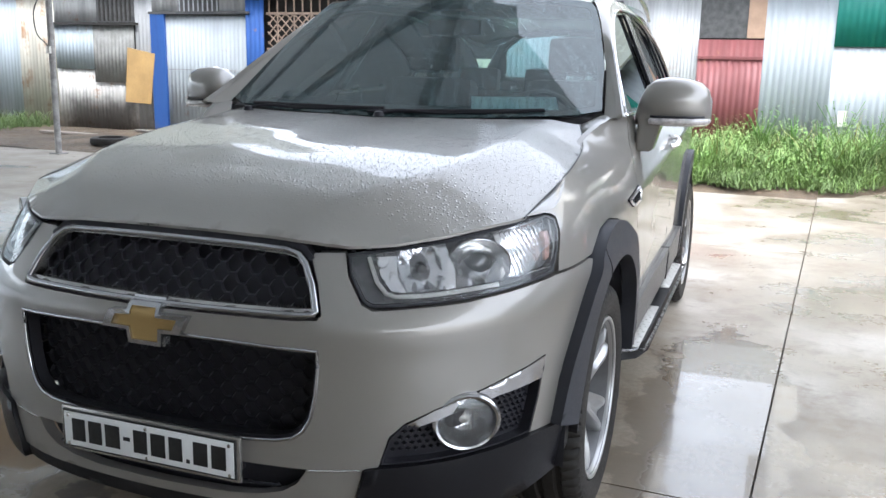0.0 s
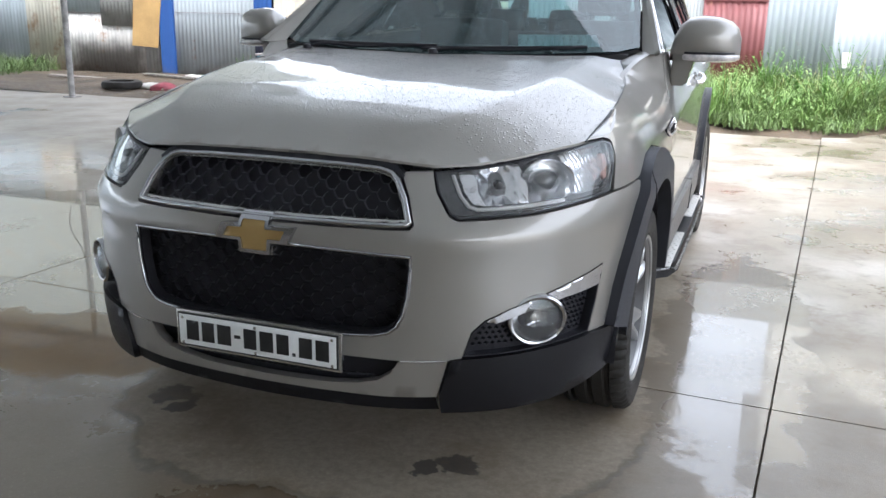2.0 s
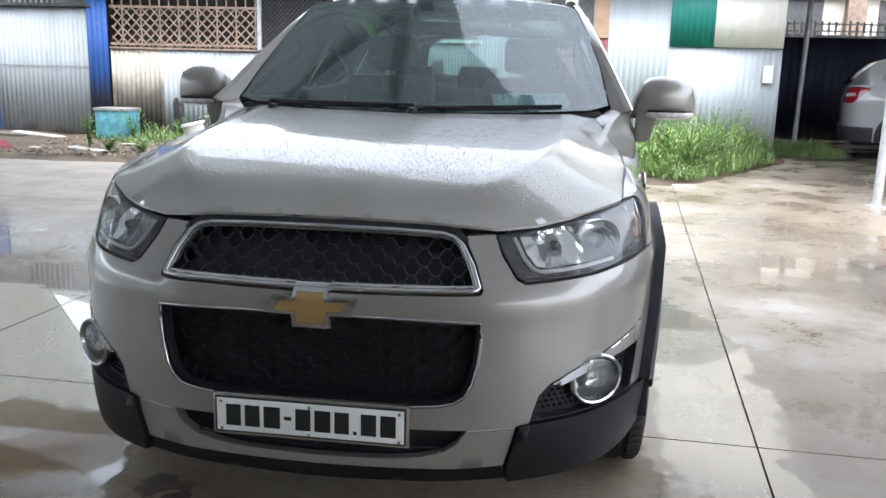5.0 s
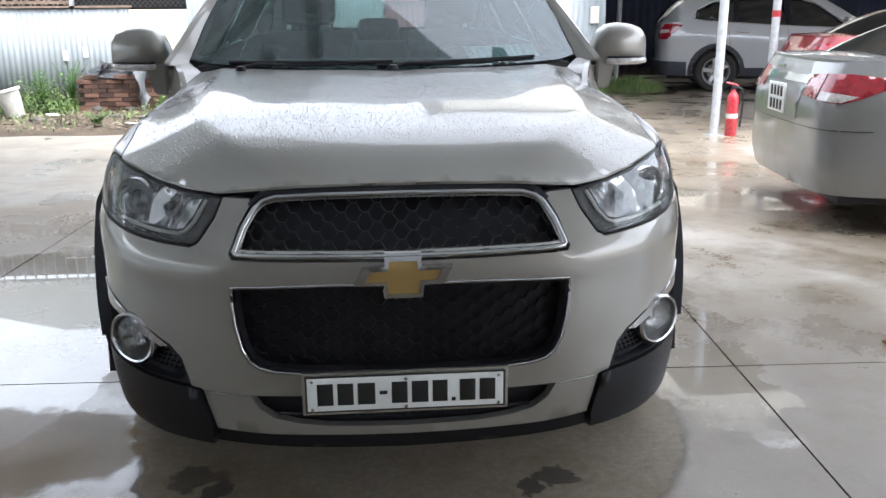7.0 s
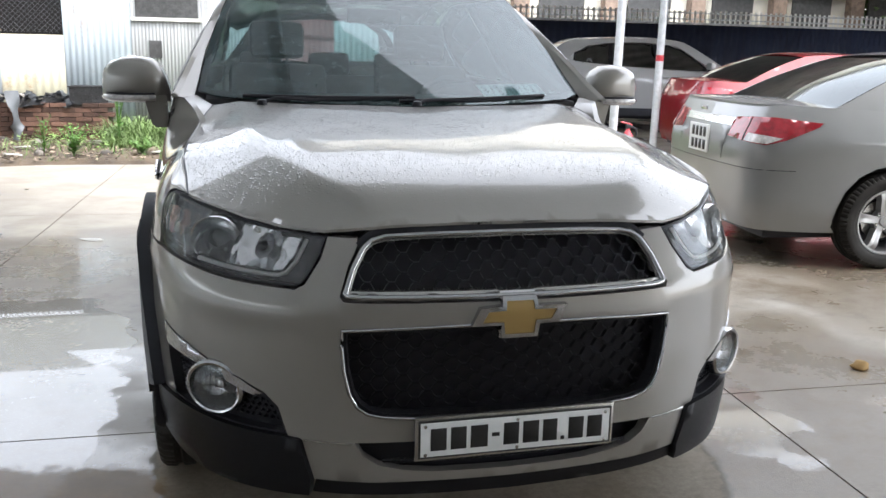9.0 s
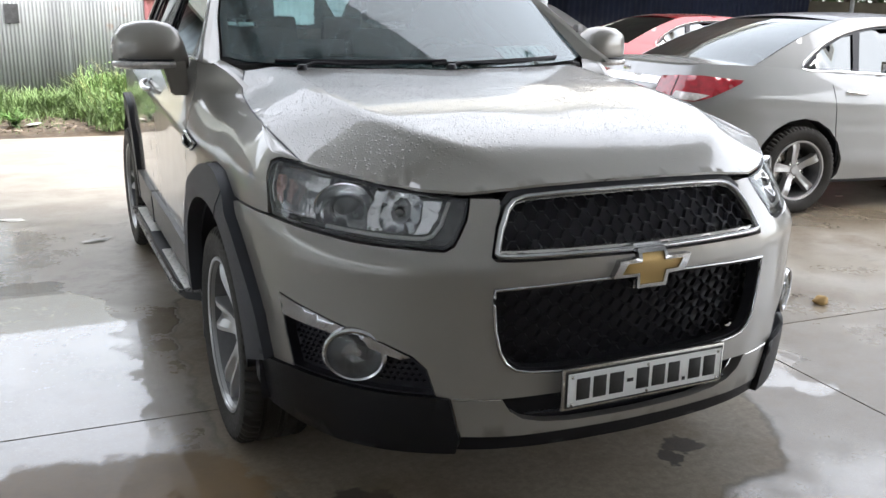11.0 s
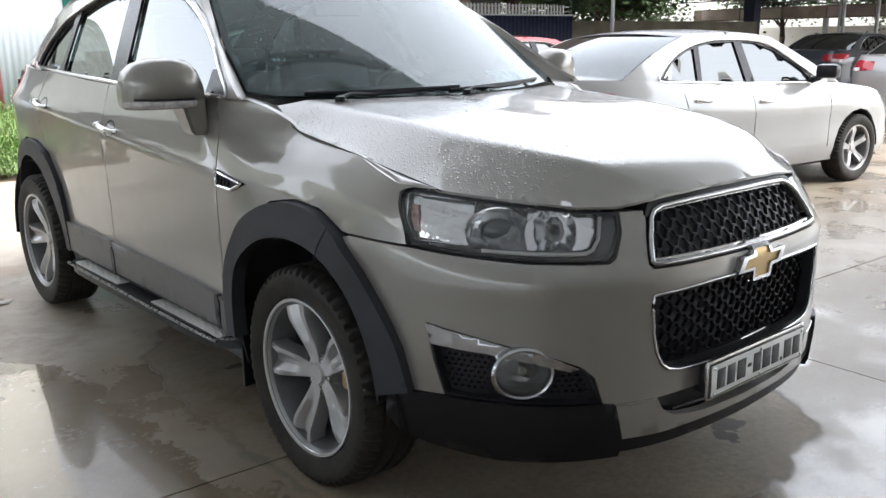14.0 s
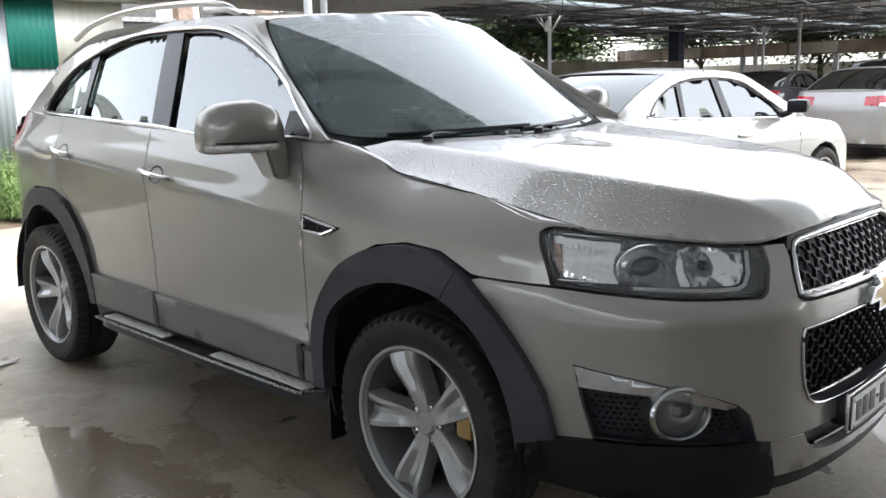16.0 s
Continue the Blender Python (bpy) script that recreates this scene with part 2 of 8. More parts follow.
    c = mix_node(n, l, math_node(n, l, "MULTIPLY", damp, 0.85), pale, wet)
    # wet ground before the car, darkened further for canopy shade and less bounce
    near = math_node(n, l, "ADD", Y, math_node(n, l, "MULTIPLY", math_node(n, l, "SUBTRACT", mid, 0.5), 2.2))
    near = math_node(n, l, "MULTIPLY", ramp_node(n, l, near, 1.7, 0.4, 0.0, 0.88), ramp_node(n, l, X, 4.0, 2.0))
    c = mix_node(n, l, near, c, (0.165, 0.132, 0.094))
    pool = math_node(n, l, "MULTIPLY", pool, math_node(n, l, "SUBTRACT", 1.0, dry))
    c = mix_node(n, l, math_node(n, l, "MULTIPLY", dry, 0.8), c, mix_node(n, l, ramp_node(n, l, fine, 0.3, 0.7), (0.205, 0.170, 0.126), (0.28, 0.242, 0.188)))
    c = mix_node(n, l, math_node(n, l, "MULTIPLY", pool, 0.8), c, (0.18, 0.140, 0.095))
    c = mix_node(n, l, ramp_node(n, l, grain, 0.60, 0.72, 0.0, 0.5), c, (0.13, 0.11, 0.09))
    c = mix_node(n, l, ramp_node(n, l, noise_node(n, l, 95, 4, 0.7), 0.56, 0.72, 0.0, 0.35), c, (0.44, 0.40, 0.33))
    c = mix_node(n, l, ramp_node(n, l, noise_node(n, l, 7.5, 6, 0.7), 0.50, 0.70, 0.0, 0.40), c, (0.12, 0.092, 0.064))
    c = mix_node(n, l, math_node(n, l, "MULTIPLY", math_node(n, l, "MAXIMUM", math_node(n, l, "MULTIPLY", tide, 0.45), oil), 0.85), c, (0.035, 0.03, 0.026))
    # mud washed to the edge of the long puddle
    mx_ = math_node(n, l, "DIVIDE", math_node(n, l, "ADD", X, 1.42), 0.62)
    my_ = math_node(n, l, "DIVIDE", math_node(n, l, "SUBTRACT", Y, 0.60), 0.34)
    mud = math_node(n, l, "ADD", math_node(n, l, "MULTIPLY", mx_, mx_), math_node(n, l, "MULTIPLY", my_, my_))
    mud = math_node(n, l, "ADD", mud, math_node(n, l, "MULTIPLY", math_node(n, l, "SUBTRACT", noise_node(n, l, 5, 6, 0.65), 0.5), 1.6))
    mud = ramp_node(n, l, mud, 1.1, 0.8, 0.0, 0.95)
    c = mix_node(n, l, mud, c, (0.20, 0.135, 0.072))
    pool = math_node(n, l, "MULTIPLY", pool, math_node(n, l, "SUBTRACT", 1.0, math_node(n, l, "MULTIPLY", mud, 0.5)))
    # the damp strip that drains along the car's east side
    ex = math_node(n, l, "DIVIDE", math_node(n, l, "SUBTRACT", X, 1.22), 0.34)
    ey = math_node(n, l, "DIVIDE", math_node(n, l, "SUBTRACT", Y, 1.75), 1.35)
    drain = math_node(n, l, "ADD", math_node(n, l, "MULTIPLY", ex, ex), math_node(n, l, "MULTIPLY", ey, ey))
    drain = math_node(n, l, "ADD", drain, math_node(n, l, "MULTIPLY", math_node(n, l, "SUBTRACT", noise_node(n, l, 3.1, 6, 0.62), 0.5), 3.2))
    drain = ramp_node(n, l, drain, 1.05, 0.85)
    c = mix_node(n, l, math_node(n, l, "MULTIPLY", drain, 0.75), c, (0.15, 0.118, 0.082))
    pool = math_node(n, l, "MAXIMUM", pool, math_node(n, l, "MULTIPLY", drain, 0.8))
    # brown silt stains, and the ground towards the sheds, which has dried
    silt = math_node(n, l, "MULTIPLY", ramp_node(n, l, noise_node(n, l, 2.1, 7, 0.68), 0.46, 0.64, 0.0, 0.70), ramp_node(n, l, noise_node(n, l, 11, 5, 0.7), 0.35, 0.6, 0.35, 1.0))
    c = mix_node(n, l, silt, c, (0.155, 0.112, 0.068))
    back = math_node(n, l, "ADD", Y, math_node(n, l, "MULTIPLY", math_node(n, l, "SUBTRACT", mid, 0.5), 2.6))
    aired = math_node(n, l, "MULTIPLY", ramp_node(n, l, back, 4.2, 5.4), ramp_node(n, l, math_node(n, l, "ADD", X, math_node(n, l, "MULTIPLY", mid, 2.0)), 2.6, 0.8))
    aired = math_node(n, l, "MULTIPLY", aired, ramp_node(n, l, hollow, 0.72, 0.64))
    c = mix_node(n, l, math_node(n, l, "MULTIPLY", aired, 0.75), c, mix_node(n, l, ramp_node(n, l, mid, 0.3, 0.7), (0.30, 0.272, 0.226), (0.40, 0.368, 0.315)))
    pool = math_node(n, l, "MULTIPLY", pool, math_node(n, l, "SUBTRACT", 1.0, aired))
    l.new(c, p.inputs["Base Color"])
    l.new(pool, p.inputs["Coat Weight"])
    p.inputs["Coat IOR"].default_value, p.inputs["Coat Roughness"].default_value = 1.36, 0.02
    r = math_node(n, l, "SUBTRACT", ramp_node(n, l, mid, 0.3, 0.7, 0.44, 0.28), math_node(n, l, "MULTIPLY", pool, 0.14))
    r = math_node(n, l, "ADD", r, math_node(n, l, "MULTIPLY", math_node(n, l, "MAXIMUM", math_node(n, l, "MAXIMUM", dry, aired), mud), 0.28))
    r = math_node(n, l, "ADD", r, math_node(n, l, "MULTIPLY", math_node(n, l, "SUBTRACT", fine, 0.5), 0.22))
    l.new(math_node(n, l, "MAXIMUM", r, 0.03), p.inputs["Roughness"])
    l.new(math_node(n, l, "SUBTRACT", 0.8, math_node(n, l, "MULTIPLY", math_node(n, l, "MAXIMUM", mud, math_node(n, l, "MULTIPLY", dry, 0.5)), 0.7)), p.inputs["Specular IOR Level"])
    p.inputs["IOR"].default_value = 1.45
    h = math_node(n, l, "ADD", math_node(n, l, "MULTIPLY", fine, 1.0), math_node(n, l, "MULTIPLY", grain, 0.4))
    h = math_node(n, l, "MULTIPLY", h, math_node(n, l, "SUBTRACT", 1.0, math_node(n, l, "MULTIPLY", pool, 0.97)))
    bump_node(n, l, p, h, 0.5, 0.0028)
    return m


SILVER = paint("silver_paint", (0.285, 0.269, 0.248), metal=0.42, rough=0.40)
SILVER_WET = paint("silver_paint_rain", (0.275, 0.260, 0.240), metal=0.22, rough=0.40, drops=0.0013)
WHITE = paint("white_paint", (0.26, 0.262, 0.262), metal=0.3, rough=0.33)
OLD_SILVER = paint("old_silver_paint", (0.40, 0.405, 0.41), rough=0.4)
RED = paint("red_paint", (0.22, 0.008, 0.014), metal=0.1)
DARK = paint("dark_paint", (0.02, 0.025, 0.035), metal=0.2)
BROWN = paint("brown_paint", (0.10, 0.055, 0.04), metal=0.2)
CLAD = plain("dark_grey_plastic", (0.040, 0.042, 0.050), 0.5, bump=0.0004, fine=300)
CLAD_WET = plain("wet_black_plastic", (0.008, 0.008, 0.010), 0.42, bump=0.0004, fine=300)
SILLGREY = plain("grey_cladding", (0.115, 0.11, 0.105), 0.45, fine=200, var=0.05)
BLACK = plain("black_plastic", (0.022, 0.022, 0.027), 0.4, fine=200)
GLOSSBLACK = plain("gloss_black", (0.016, 0.016, 0.020), 0.22, fine=200)
CHROME = plain("chrome", (0.78, 0.78, 0.79), 0.12, 0.9, var=0.02, rvar=0.01)
# chrome with its colour darkened so that frames mirror less sky
FRAMECHROME = plain("toned_down_chrome", (0.46, 0.46, 0.47), 0.16, 0.95, var=0.05, rvar=0.02)
SATIN = plain("satin_alloy", (0.50, 0.49, 0.47), 0.25, 0.85, var=0.02, scale=3, fine=8, rvar=0.0)
ALLOY = plain("alloy_paint", (0.40, 0.40, 0.40), 0.30, 0.7, var=0.04, scale=5, rvar=0.02)
BARREL = plain("wheel_barrel", (0.16, 0.16, 0.165), 0.42, 0.5, var=0.15, scale=9, rvar=0.04)
RUBBER = plain("tyre_rubber", (0.024, 0.022, 0.020), 0.62, var=0.35, scale=12, fine=120, bump=0.0006)
GOLD = plain("gold_emblem", (0.42, 0.285, 0.11), 0.32, 0.45, var=0.02, fine=40, rvar=0.02)
PLATEWHITE = plain("plate_white", (0.74, 0.75, 0.74), 0.4, var=0.05)
INK = plain("plate_black", (0.012, 0.012, 0.012), 0.5)
WINDSCREEN = glass("windscreen_glass", (0.23, 0.37, 0.38), drops=True, ior=1.72)
SLAT = plain("grille_slat", (0.022, 0.022, 0.027), 0.38, fine=200)
GRILLE = plain("grille_black", (0.010, 0.010, 0.013), 0.6, fine=200)
GRILLE.node_tree.nodes["Principled BSDF"].inputs["Specular IOR Level"].default_value = 0.1
PANE = glass("tinted_glass", (0.12, 0.14, 0.14), ior=2.7, gloss=0.95)
REARDARK = glass("dark_rear_glass", (0.08, 0.10, 0.10), ior=1.8)
CARPANE = glass("far_car_glass", (0.02, 0.026, 0.026), gloss=0.72, ior=2.5)
REARPANE = glass("rear_glass", (0.90, 0.96, 0.95))
for link in [k for k in REARPANE.node_tree.links if k.to_node.bl_idname == "ShaderNodeMixShader" and k.to_socket.name == "Fac"]:
    REARPANE.node_tree.links.remove(link)
for nd in REARPANE.node_tree.nodes:
    if nd.bl_idname == "ShaderNodeMixShader":
        nd.inputs[0].default_value = 0.06
LENS = glass("lamp_lens", (0.95, 0.95, 0.95), gloss=0.9, ior=1.5, haze=0.045)
REDLENS = plain("red_lamp", (0.27, 0.010, 0.020), 0.12, var=0.3, scale=25, coat=1.0)
CLEARLENS = plain("clear_lamp", (0.52, 0.49, 0.48), 0.12, var=0.3, scale=40, coat=1.0)
AMBER = plain("amber_lamp", (0.52, 0.33, 0.29), 0.15, var=0.4, scale=60, coat=1.0)
REFLECTOR = plain("lamp_reflector", (0.86, 0.86, 0.87), 0.10, 0.85, var=0.06, scale=45, fine=140, rvar=0.03)
FOGBOWL = plain("fog_reflector", (0.42, 0.42, 0.43), 0.14, 0.85, var=0.3, scale=70, fine=200, rvar=0.04)
FACET = plain("lamp_facets", (0.84, 0.84, 0.86), 0.08, 0.85, var=0.04, scale=45, fine=140, rvar=0.02)
BOARDEDGE = plain("dark_anodised_edge", (0.16, 0.16, 0.16), 0.3, 0.7, var=0.1)
TREADPAD = plain("grey_tread_pad", (0.56, 0.55, 0.52), 0.4, 0.2, var=0.1, fine=120)
LAMPDARK = plain("lamp_dark_bezel", (0.055, 0.056, 0.06), 0.25, 0.0, var=0.04)
LAMPGREY = plain("lamp_bezel", (0.24, 0.24, 0.25), 0.22, 0.5, var=0.04)
CLEARGLASS = glass("lamp_disc", (0.92, 0.93, 0.93), gloss=0.9, ior=1.25)
LENSDARK = plain("projector_glass", (0.045, 0.05, 0.055), 0.05, var=0.05, coat=1.0, rvar=0.0)
TRIM = plain("interior_trim", (0.028, 0.028, 0.030), 0.65, fine=220, bump=0.0005)
SEAT = plain("seat_cloth", (0.035, 0.034, 0.034), 0.8, fine=300, bump=0.0008)
PAPER = plain("paper_teal", (0.70, 0.88, 0.88), 0.7, var=0.08)
for wet_black in (CLAD_WET, SLAT, GRILLE, GLOSSBLACK, BLACK):
    wet_black.node_tree.nodes["Principled BSDF"].inputs["Specular IOR Level"].default_value = 0.25
CONCRETE = wet_concrete("wet_concrete")
SOIL = plain("wet_soil", (0.105, 0.078, 0.052), 0.75, var=0.5, scale=1.8, fine=22, bump=0.02, rvar=0.2)
ZINC = sheet_metal("galvanised_sheet", (0.345, 0.378, 0.395), rust=0.06, streak=0.12)
ZINCBLUE = sheet_metal("blue_grey_sheet", (0.44, 0.50, 0.535), rust=0.15, streak=0.15)
ZINCWHITE = sheet_metal("pale_sheet", (0.384, 0.392, 0.392), rust=0.15)
ZINCCREAM = sheet_metal("cream_sheet", (0.501, 0.476, 0.357), rust=0.25)
ZINCRUST = sheet_metal("rusty_sheet", (0.56, 0.535, 0.455), rust=0.6)
ZINCSOOT = sheet_metal("sooty_cream_sheet", (0.480, 0.442, 0.365), rust=0.3, soot=(-6.65, 0.0, 0.60, 1.15))
ZINCSOOTL = sheet_metal("sooty_pale_sheet", (0.56, 0.545, 0.51), rust=0.25, soot=(-10.75, 0.0, 0.95, 0.72))
GREENSHEET = sheet_metal("green_sheet", (0.016, 0.213, 0.170), rust=0.0, streak=0.15)
REDSHEET = sheet_metal("red_sheet", (0.20, 0.062, 0.062), rust=0.1)
BLUEPOST = sheet_metal("blue_paint", (0.025, 0.09, 0.30), rust=0.05, soot=(-7.3, 0.0, 0.6, 1.05), streak=0.15)
WHITEBOARD = sheet_metal("white_board", (0.745, 0.734, 0.666), rust=0.05, streak=0.08)
NAVY = sheet_metal("navy_sheet", (0.020, 0.028, 0.062), rust=0.0)
# near-black painted in for unlit shed insides; ledge and louvres share it
GLOOM = plain("interior_shade_black", (0.03, 0.028, 0.026), 0.8)
SHUTTER = plain("dark_window", (0.07, 0.07, 0.07), 0.4, var=0.4, scale=12)
LATTICE = plain("brown_lattice", (0.27, 0.20, 0.155), 0.8, var=0.35, scale=8)
BRICK = plain("brick", (0.115, 0.062, 0.045), 0.9, var=0.55, scale=5, fine=80, bump=0.003, shift=0.5)
MORTAR = plain("mortar", (0.13, 0.115, 0.10), 0.9, bump=0.003)
CARDBOARD = plain("cardboard", (0.50, 0.32, 0.13), 0.8, var=0.15, scale=3)
GALVPOST = plain("galvanised_post", (0.46, 0.48, 0.50), 0.45, 0.3, var=0.2, scale=9)
DARKWIRE = plain("dark_wire", (0.07, 0.07, 0.075), 0.6, var=0.2)
RUSTPOST = plain("weathered_post", (0.30, 0.29, 0.28), 0.6, 0.2, var=0.4, scale=9)
EXTRED = plain("extinguisher_red", (0.42, 0.028, 0.04), 0.3, coat=0.5)
TEALBIN = plain("teal_bin", (0.10, 0.30, 0.36), 0.6, var=0.4, scale=9)
PICKET = plain("picket_white", (0.74, 0.74, 0.72), 0.6, var=0.1)
POTWHITE = plain("pale_bucket", (0.52, 0.51, 0.47), 0.6, var=0.2, scale=14)
BAG = plain("red_bag", (0.22, 0.03, 0.045), 0.6, var=0.4, scale=12)
RUBBLE = plain("rubble", (0.19, 0.17, 0.15), 0.85, var=0.5, scale=12, shift=0.6)
CHIPS, cn_, cl_, cp_ = nodes_of("chips")
cg_ = cn_.new("ShaderNodeNewGeometry")
cl_.new(mix_node(cn_, cl_, ramp_node(cn_, cl_, cg_.outputs["Random Per Island"], 0.1, 0.95), (0.06, 0.042, 0.03), (0.34, 0.27, 0.20)), cp_.inputs["Base Color"])
cp_.inputs["Roughness"].default_value = 0.8
BLACKBAG = plain("black_sheeting", (0.03, 0.03, 0.032), 0.35, var=0.4, scale=10)
GRASS = plain("grass", (0.15, 0.225, 0.075), 0.55, var=0.4, scale=1.6, fine=14)
GRASSPALE = plain("pale_grass", (0.19, 0.30, 0.085), 0.55, var=0.3, scale=2.0, fine=14)
GRASSDRY = plain("dry_grass", (0.32, 0.30, 0.12), 0.6, var=0.3, scale=3)
LEAF = plain("leaf", (0.09, 0.20, 0.035), 0.45, var=0.4, scale=5)
FARLEAF = plain("far_leaf", (0.07, 0.12, 0.035), 0.6, var=0.5, scale=0.9, fine=6)
BARK = plain("bark", (0.10, 0.075, 0.055), 0.85, var=0.3, bump=0.01)
ROOFSHEET = sheet_metal("roof_sheet", (0.60, 0.62, 0.64), rust=0.1)
CANOPY = sheet_metal("canopy_sheet", (0.42, 0.425, 0.425), rust=0.0, streak=0.1)
# roofing sheets that let some daylight through; the canopy's share is raised as added fill
for sheet_mat, share in ((CANOPY, 0.33), (ROOFSHEET, 0.05)):
    cn_, cl_ = sheet_mat.node_tree.nodes, sheet_mat.node_tree.links
    thru, blend = cn_.new("ShaderNodeBsdfTranslucent"), cn_.new("ShaderNodeMixShader")
    thru.inputs["Color"].default_value = (0.80, 0.83, 0.84, 1)
    blend.inputs[0].default_value = share
    cl_.new(cn_["Principled BSDF"].outputs[0], blend.inputs[1])
    cl_.new(thru.outputs[0], blend.inputs[2])
    cl_.new(blend.outputs[0], cn_["Material Output"].inputs["Surface"])
# dark olive chosen for the tone mirrored in glass and puddle
OLIVEROOF = sheet_metal("dark_olive_roof_sheet", (0.17, 0.18, 0.145), rust=0.2)
SKYLIGHT = glass("skylight_sheet", (0.8, 0.82, 0.82), rough=0.3, ior=1.3)
CANOPYSTEEL = plain("pale_canopy_steel", (0.34, 0.345, 0.35), 0.6, 0.0, var=0.15)
STEEL = plain("truss_steel", (0.16, 0.17, 0.18), 0.55, 0.3, var=0.3)
PLASTER = plain("yellow_plaster", (0.78, 0.74, 0.64), 0.8, var=0.12, scale=0.8)
ORANGEWALL = plain("brown_fascia", (0.26, 0.20, 0.155), 0.7, var=0.35, scale=1.2)
FASCIAPINK = plain("pink_fascia", (0.42, 0.34, 0.30), 0.7, var=0.3, scale=1.0)
FASCIACREAM = plain("cream_fascia", (0.52, 0.48, 0.40), 0.7, var=0.25, scale=1.0)
DULLWALL = plain("dull_wall", (0.15, 0.135, 0.10), 0.8, var=0.35, scale=1.5)
LITTER = plain("white_litter", (0.62, 0.60, 0.56), 0.7)
for m_ in (CLAD, CLAD_WET, RUBBER):
    m_.node_tree.nodes["Principled BSDF"].inputs["Specular IOR Level"].default_value = 0.25


# ---- mesh tools ----
from mathutils.geometry import delaunay_2d_cdt


def finish(bm, mat, smooth=True, normals=True):
    if normals:
        bmesh.ops.recalc_face_normals(bm, faces=bm.faces)
    me = bpy.data.meshes.new("mesh")
    bm.to_mesh(me)
    bm.free()
    for f in me.polygons:
        f.use_smooth = smooth
    for m in mat if isinstance(mat, (list, tuple)) else [mat]:
        me.materials.append(m)
    return me


def part(name, bm, mat, parent=None, label="", smooth=True, normals=True):
    """A bmesh as one mesh object, under a thing or a part; no parent: a thing of its own."""
    ob = new(name, finish(bm, mat, smooth, normals))
    if parent:
        ob.parent = parent
    if label:
        tagged(ob, label)
    return ob


def thing(name, label, category, group="", kind="", at=None):
    e = tagged(new(name), label, category, group, kind)
    e.empty_display_size = 0.1
    if at:
        e.matrix_basis = at
    return e


def sharpen(bm, deg=35):
    bm.normal_update()
    for e in bm.edges:
        e.smooth = len(e.link_faces) == 2 and e.calc_face_angle(0) < radians(deg)


def boxed(bm, lo, hi, bevel=0.0, m=None):
    c = [(a + b) / 2 for a, b in zip(lo, hi)]
    r = bmesh.ops.create_cube(bm, size=1, matrix=(m or Matrix()) @ Matrix.Translation(c) @ Matrix.Diagonal((*[max(b - a, 1e-4) for a, b in zip(lo, hi)], 1)))
    if bevel:
        es = list({e for v in r["verts"] for e in v.link_edges})
        bmesh.ops.bevel(bm, geom=es, offset=bevel, segments=2, profile=0.6, affect="EDGES")
    return bm


def box(lo, hi, bevel=0.0, m=None):
    bm = boxed(bmesh.new(), lo, hi, bevel, m)
    sharpen(bm)
    return bm


def lathe(profile, n=48, m=None, wob=None):
    """Spins (radius, height) round z; wob(i, j) changes the radius."""
    bm = bmesh.new()
    m = m or Matrix()
    rings = []
    for i in range(n):
        a = 2 * math.pi * i / n
        rings.append([bm.verts.new(m @ Vector(((r + (wob(i, j) if wob else 0)) * math.cos(a), (r + (wob(i, j) if wob else 0)) * math.sin(a), h))) for j, (r, h) in enumerate(profile)])
    for i in range(n):
        a, b = rings[i], rings[(i + 1) % n]
        for j in range(len(profile) - 1):
            bm.faces.new((a[j], b[j], b[j + 1], a[j + 1]))
    sharpen(bm)
    return bm


def tube(points, r, n=6, bm=None, closed=False, flat=1.0):
    """A round bar along points."""
    bm = bm or bmesh.new()
    pts = [Vector(p) for p in points]
    rings, k = [], len(pts)
    for i, p in enumerate(pts):
        a, b = pts[(i - 1) % k if closed else max(i - 1, 0)], pts[(i + 1) % k if closed else min(i + 1, k - 1)]
        t = (b - a).normalized()
        side = t.cross(Vector((0, 0, 1)))
        side = side.normalized() if side.length > 1e-3 else Vector((1, 0, 0))
        up = side.cross(t)
        rings.append([bm.verts.new(p + r * (math.cos(2 * math.pi * q / n) * side + flat * math.sin(2 * math.pi * q / n) * up)) for q in range(n)])
    for i in range(k if closed else k - 1):
        a, b = rings[i], rings[(i + 1) % k]
        for q in range(n):
            bm.faces.new((a[q], a[(q + 1) % n], b[(q + 1) % n], b[q]))
    if not closed:
        bm.faces.new(rings[0])
        bm.faces.new(rings[-1])
    sharpen(bm, 50)
    return bm


def spline(pts, n=8, closed=False):
    """Catmull-Rom through points of any dimension."""
    p = np.array(pts, float)
    p = np.vstack([p[-1:], p, p[:2]]) if closed else np.vstack([2 * p[0] - p[1], p, 2 * p[-1] - p[-2]])
    t = np.linspace(0, 1, n, endpoint=False)[:, None]
    out = [0.5 * (2 * b + (c - a) * t + (2 * a - 5 * b + 4 * c - d) * t**2 + (3 * b - a - 3 * c + d) * t**3) for a, b, c, d in zip(p, p[1:], p[2:], p[3:])]
    if not closed:
        out.append(p[-2][None])
    return np.vstack(out)


def inside_poly(pts, poly):
    x, y = pts[:, 0], pts[:, 1]
    ok = np.zeros(len(pts), bool)
    for (x1, y1), (x2, y2) in zip(poly, np.roll(poly, -1, 0)):
        if y1 != y2:
            ok ^= ((y1 > y) != (y2 > y)) & (x < (x2 - x1) * (y - y1) / (y2 - y1) + x1)
    return ok


def dense(poly, step):
    out = []
    for a, b in zip(poly, np.roll(poly, -1, 0)):
        k = max(1, int(np.ceil(np.hypot(*(b - a)) / step)))
        out += [a + (b - a) * i / k for i in range(k)]
    return np.array(out)


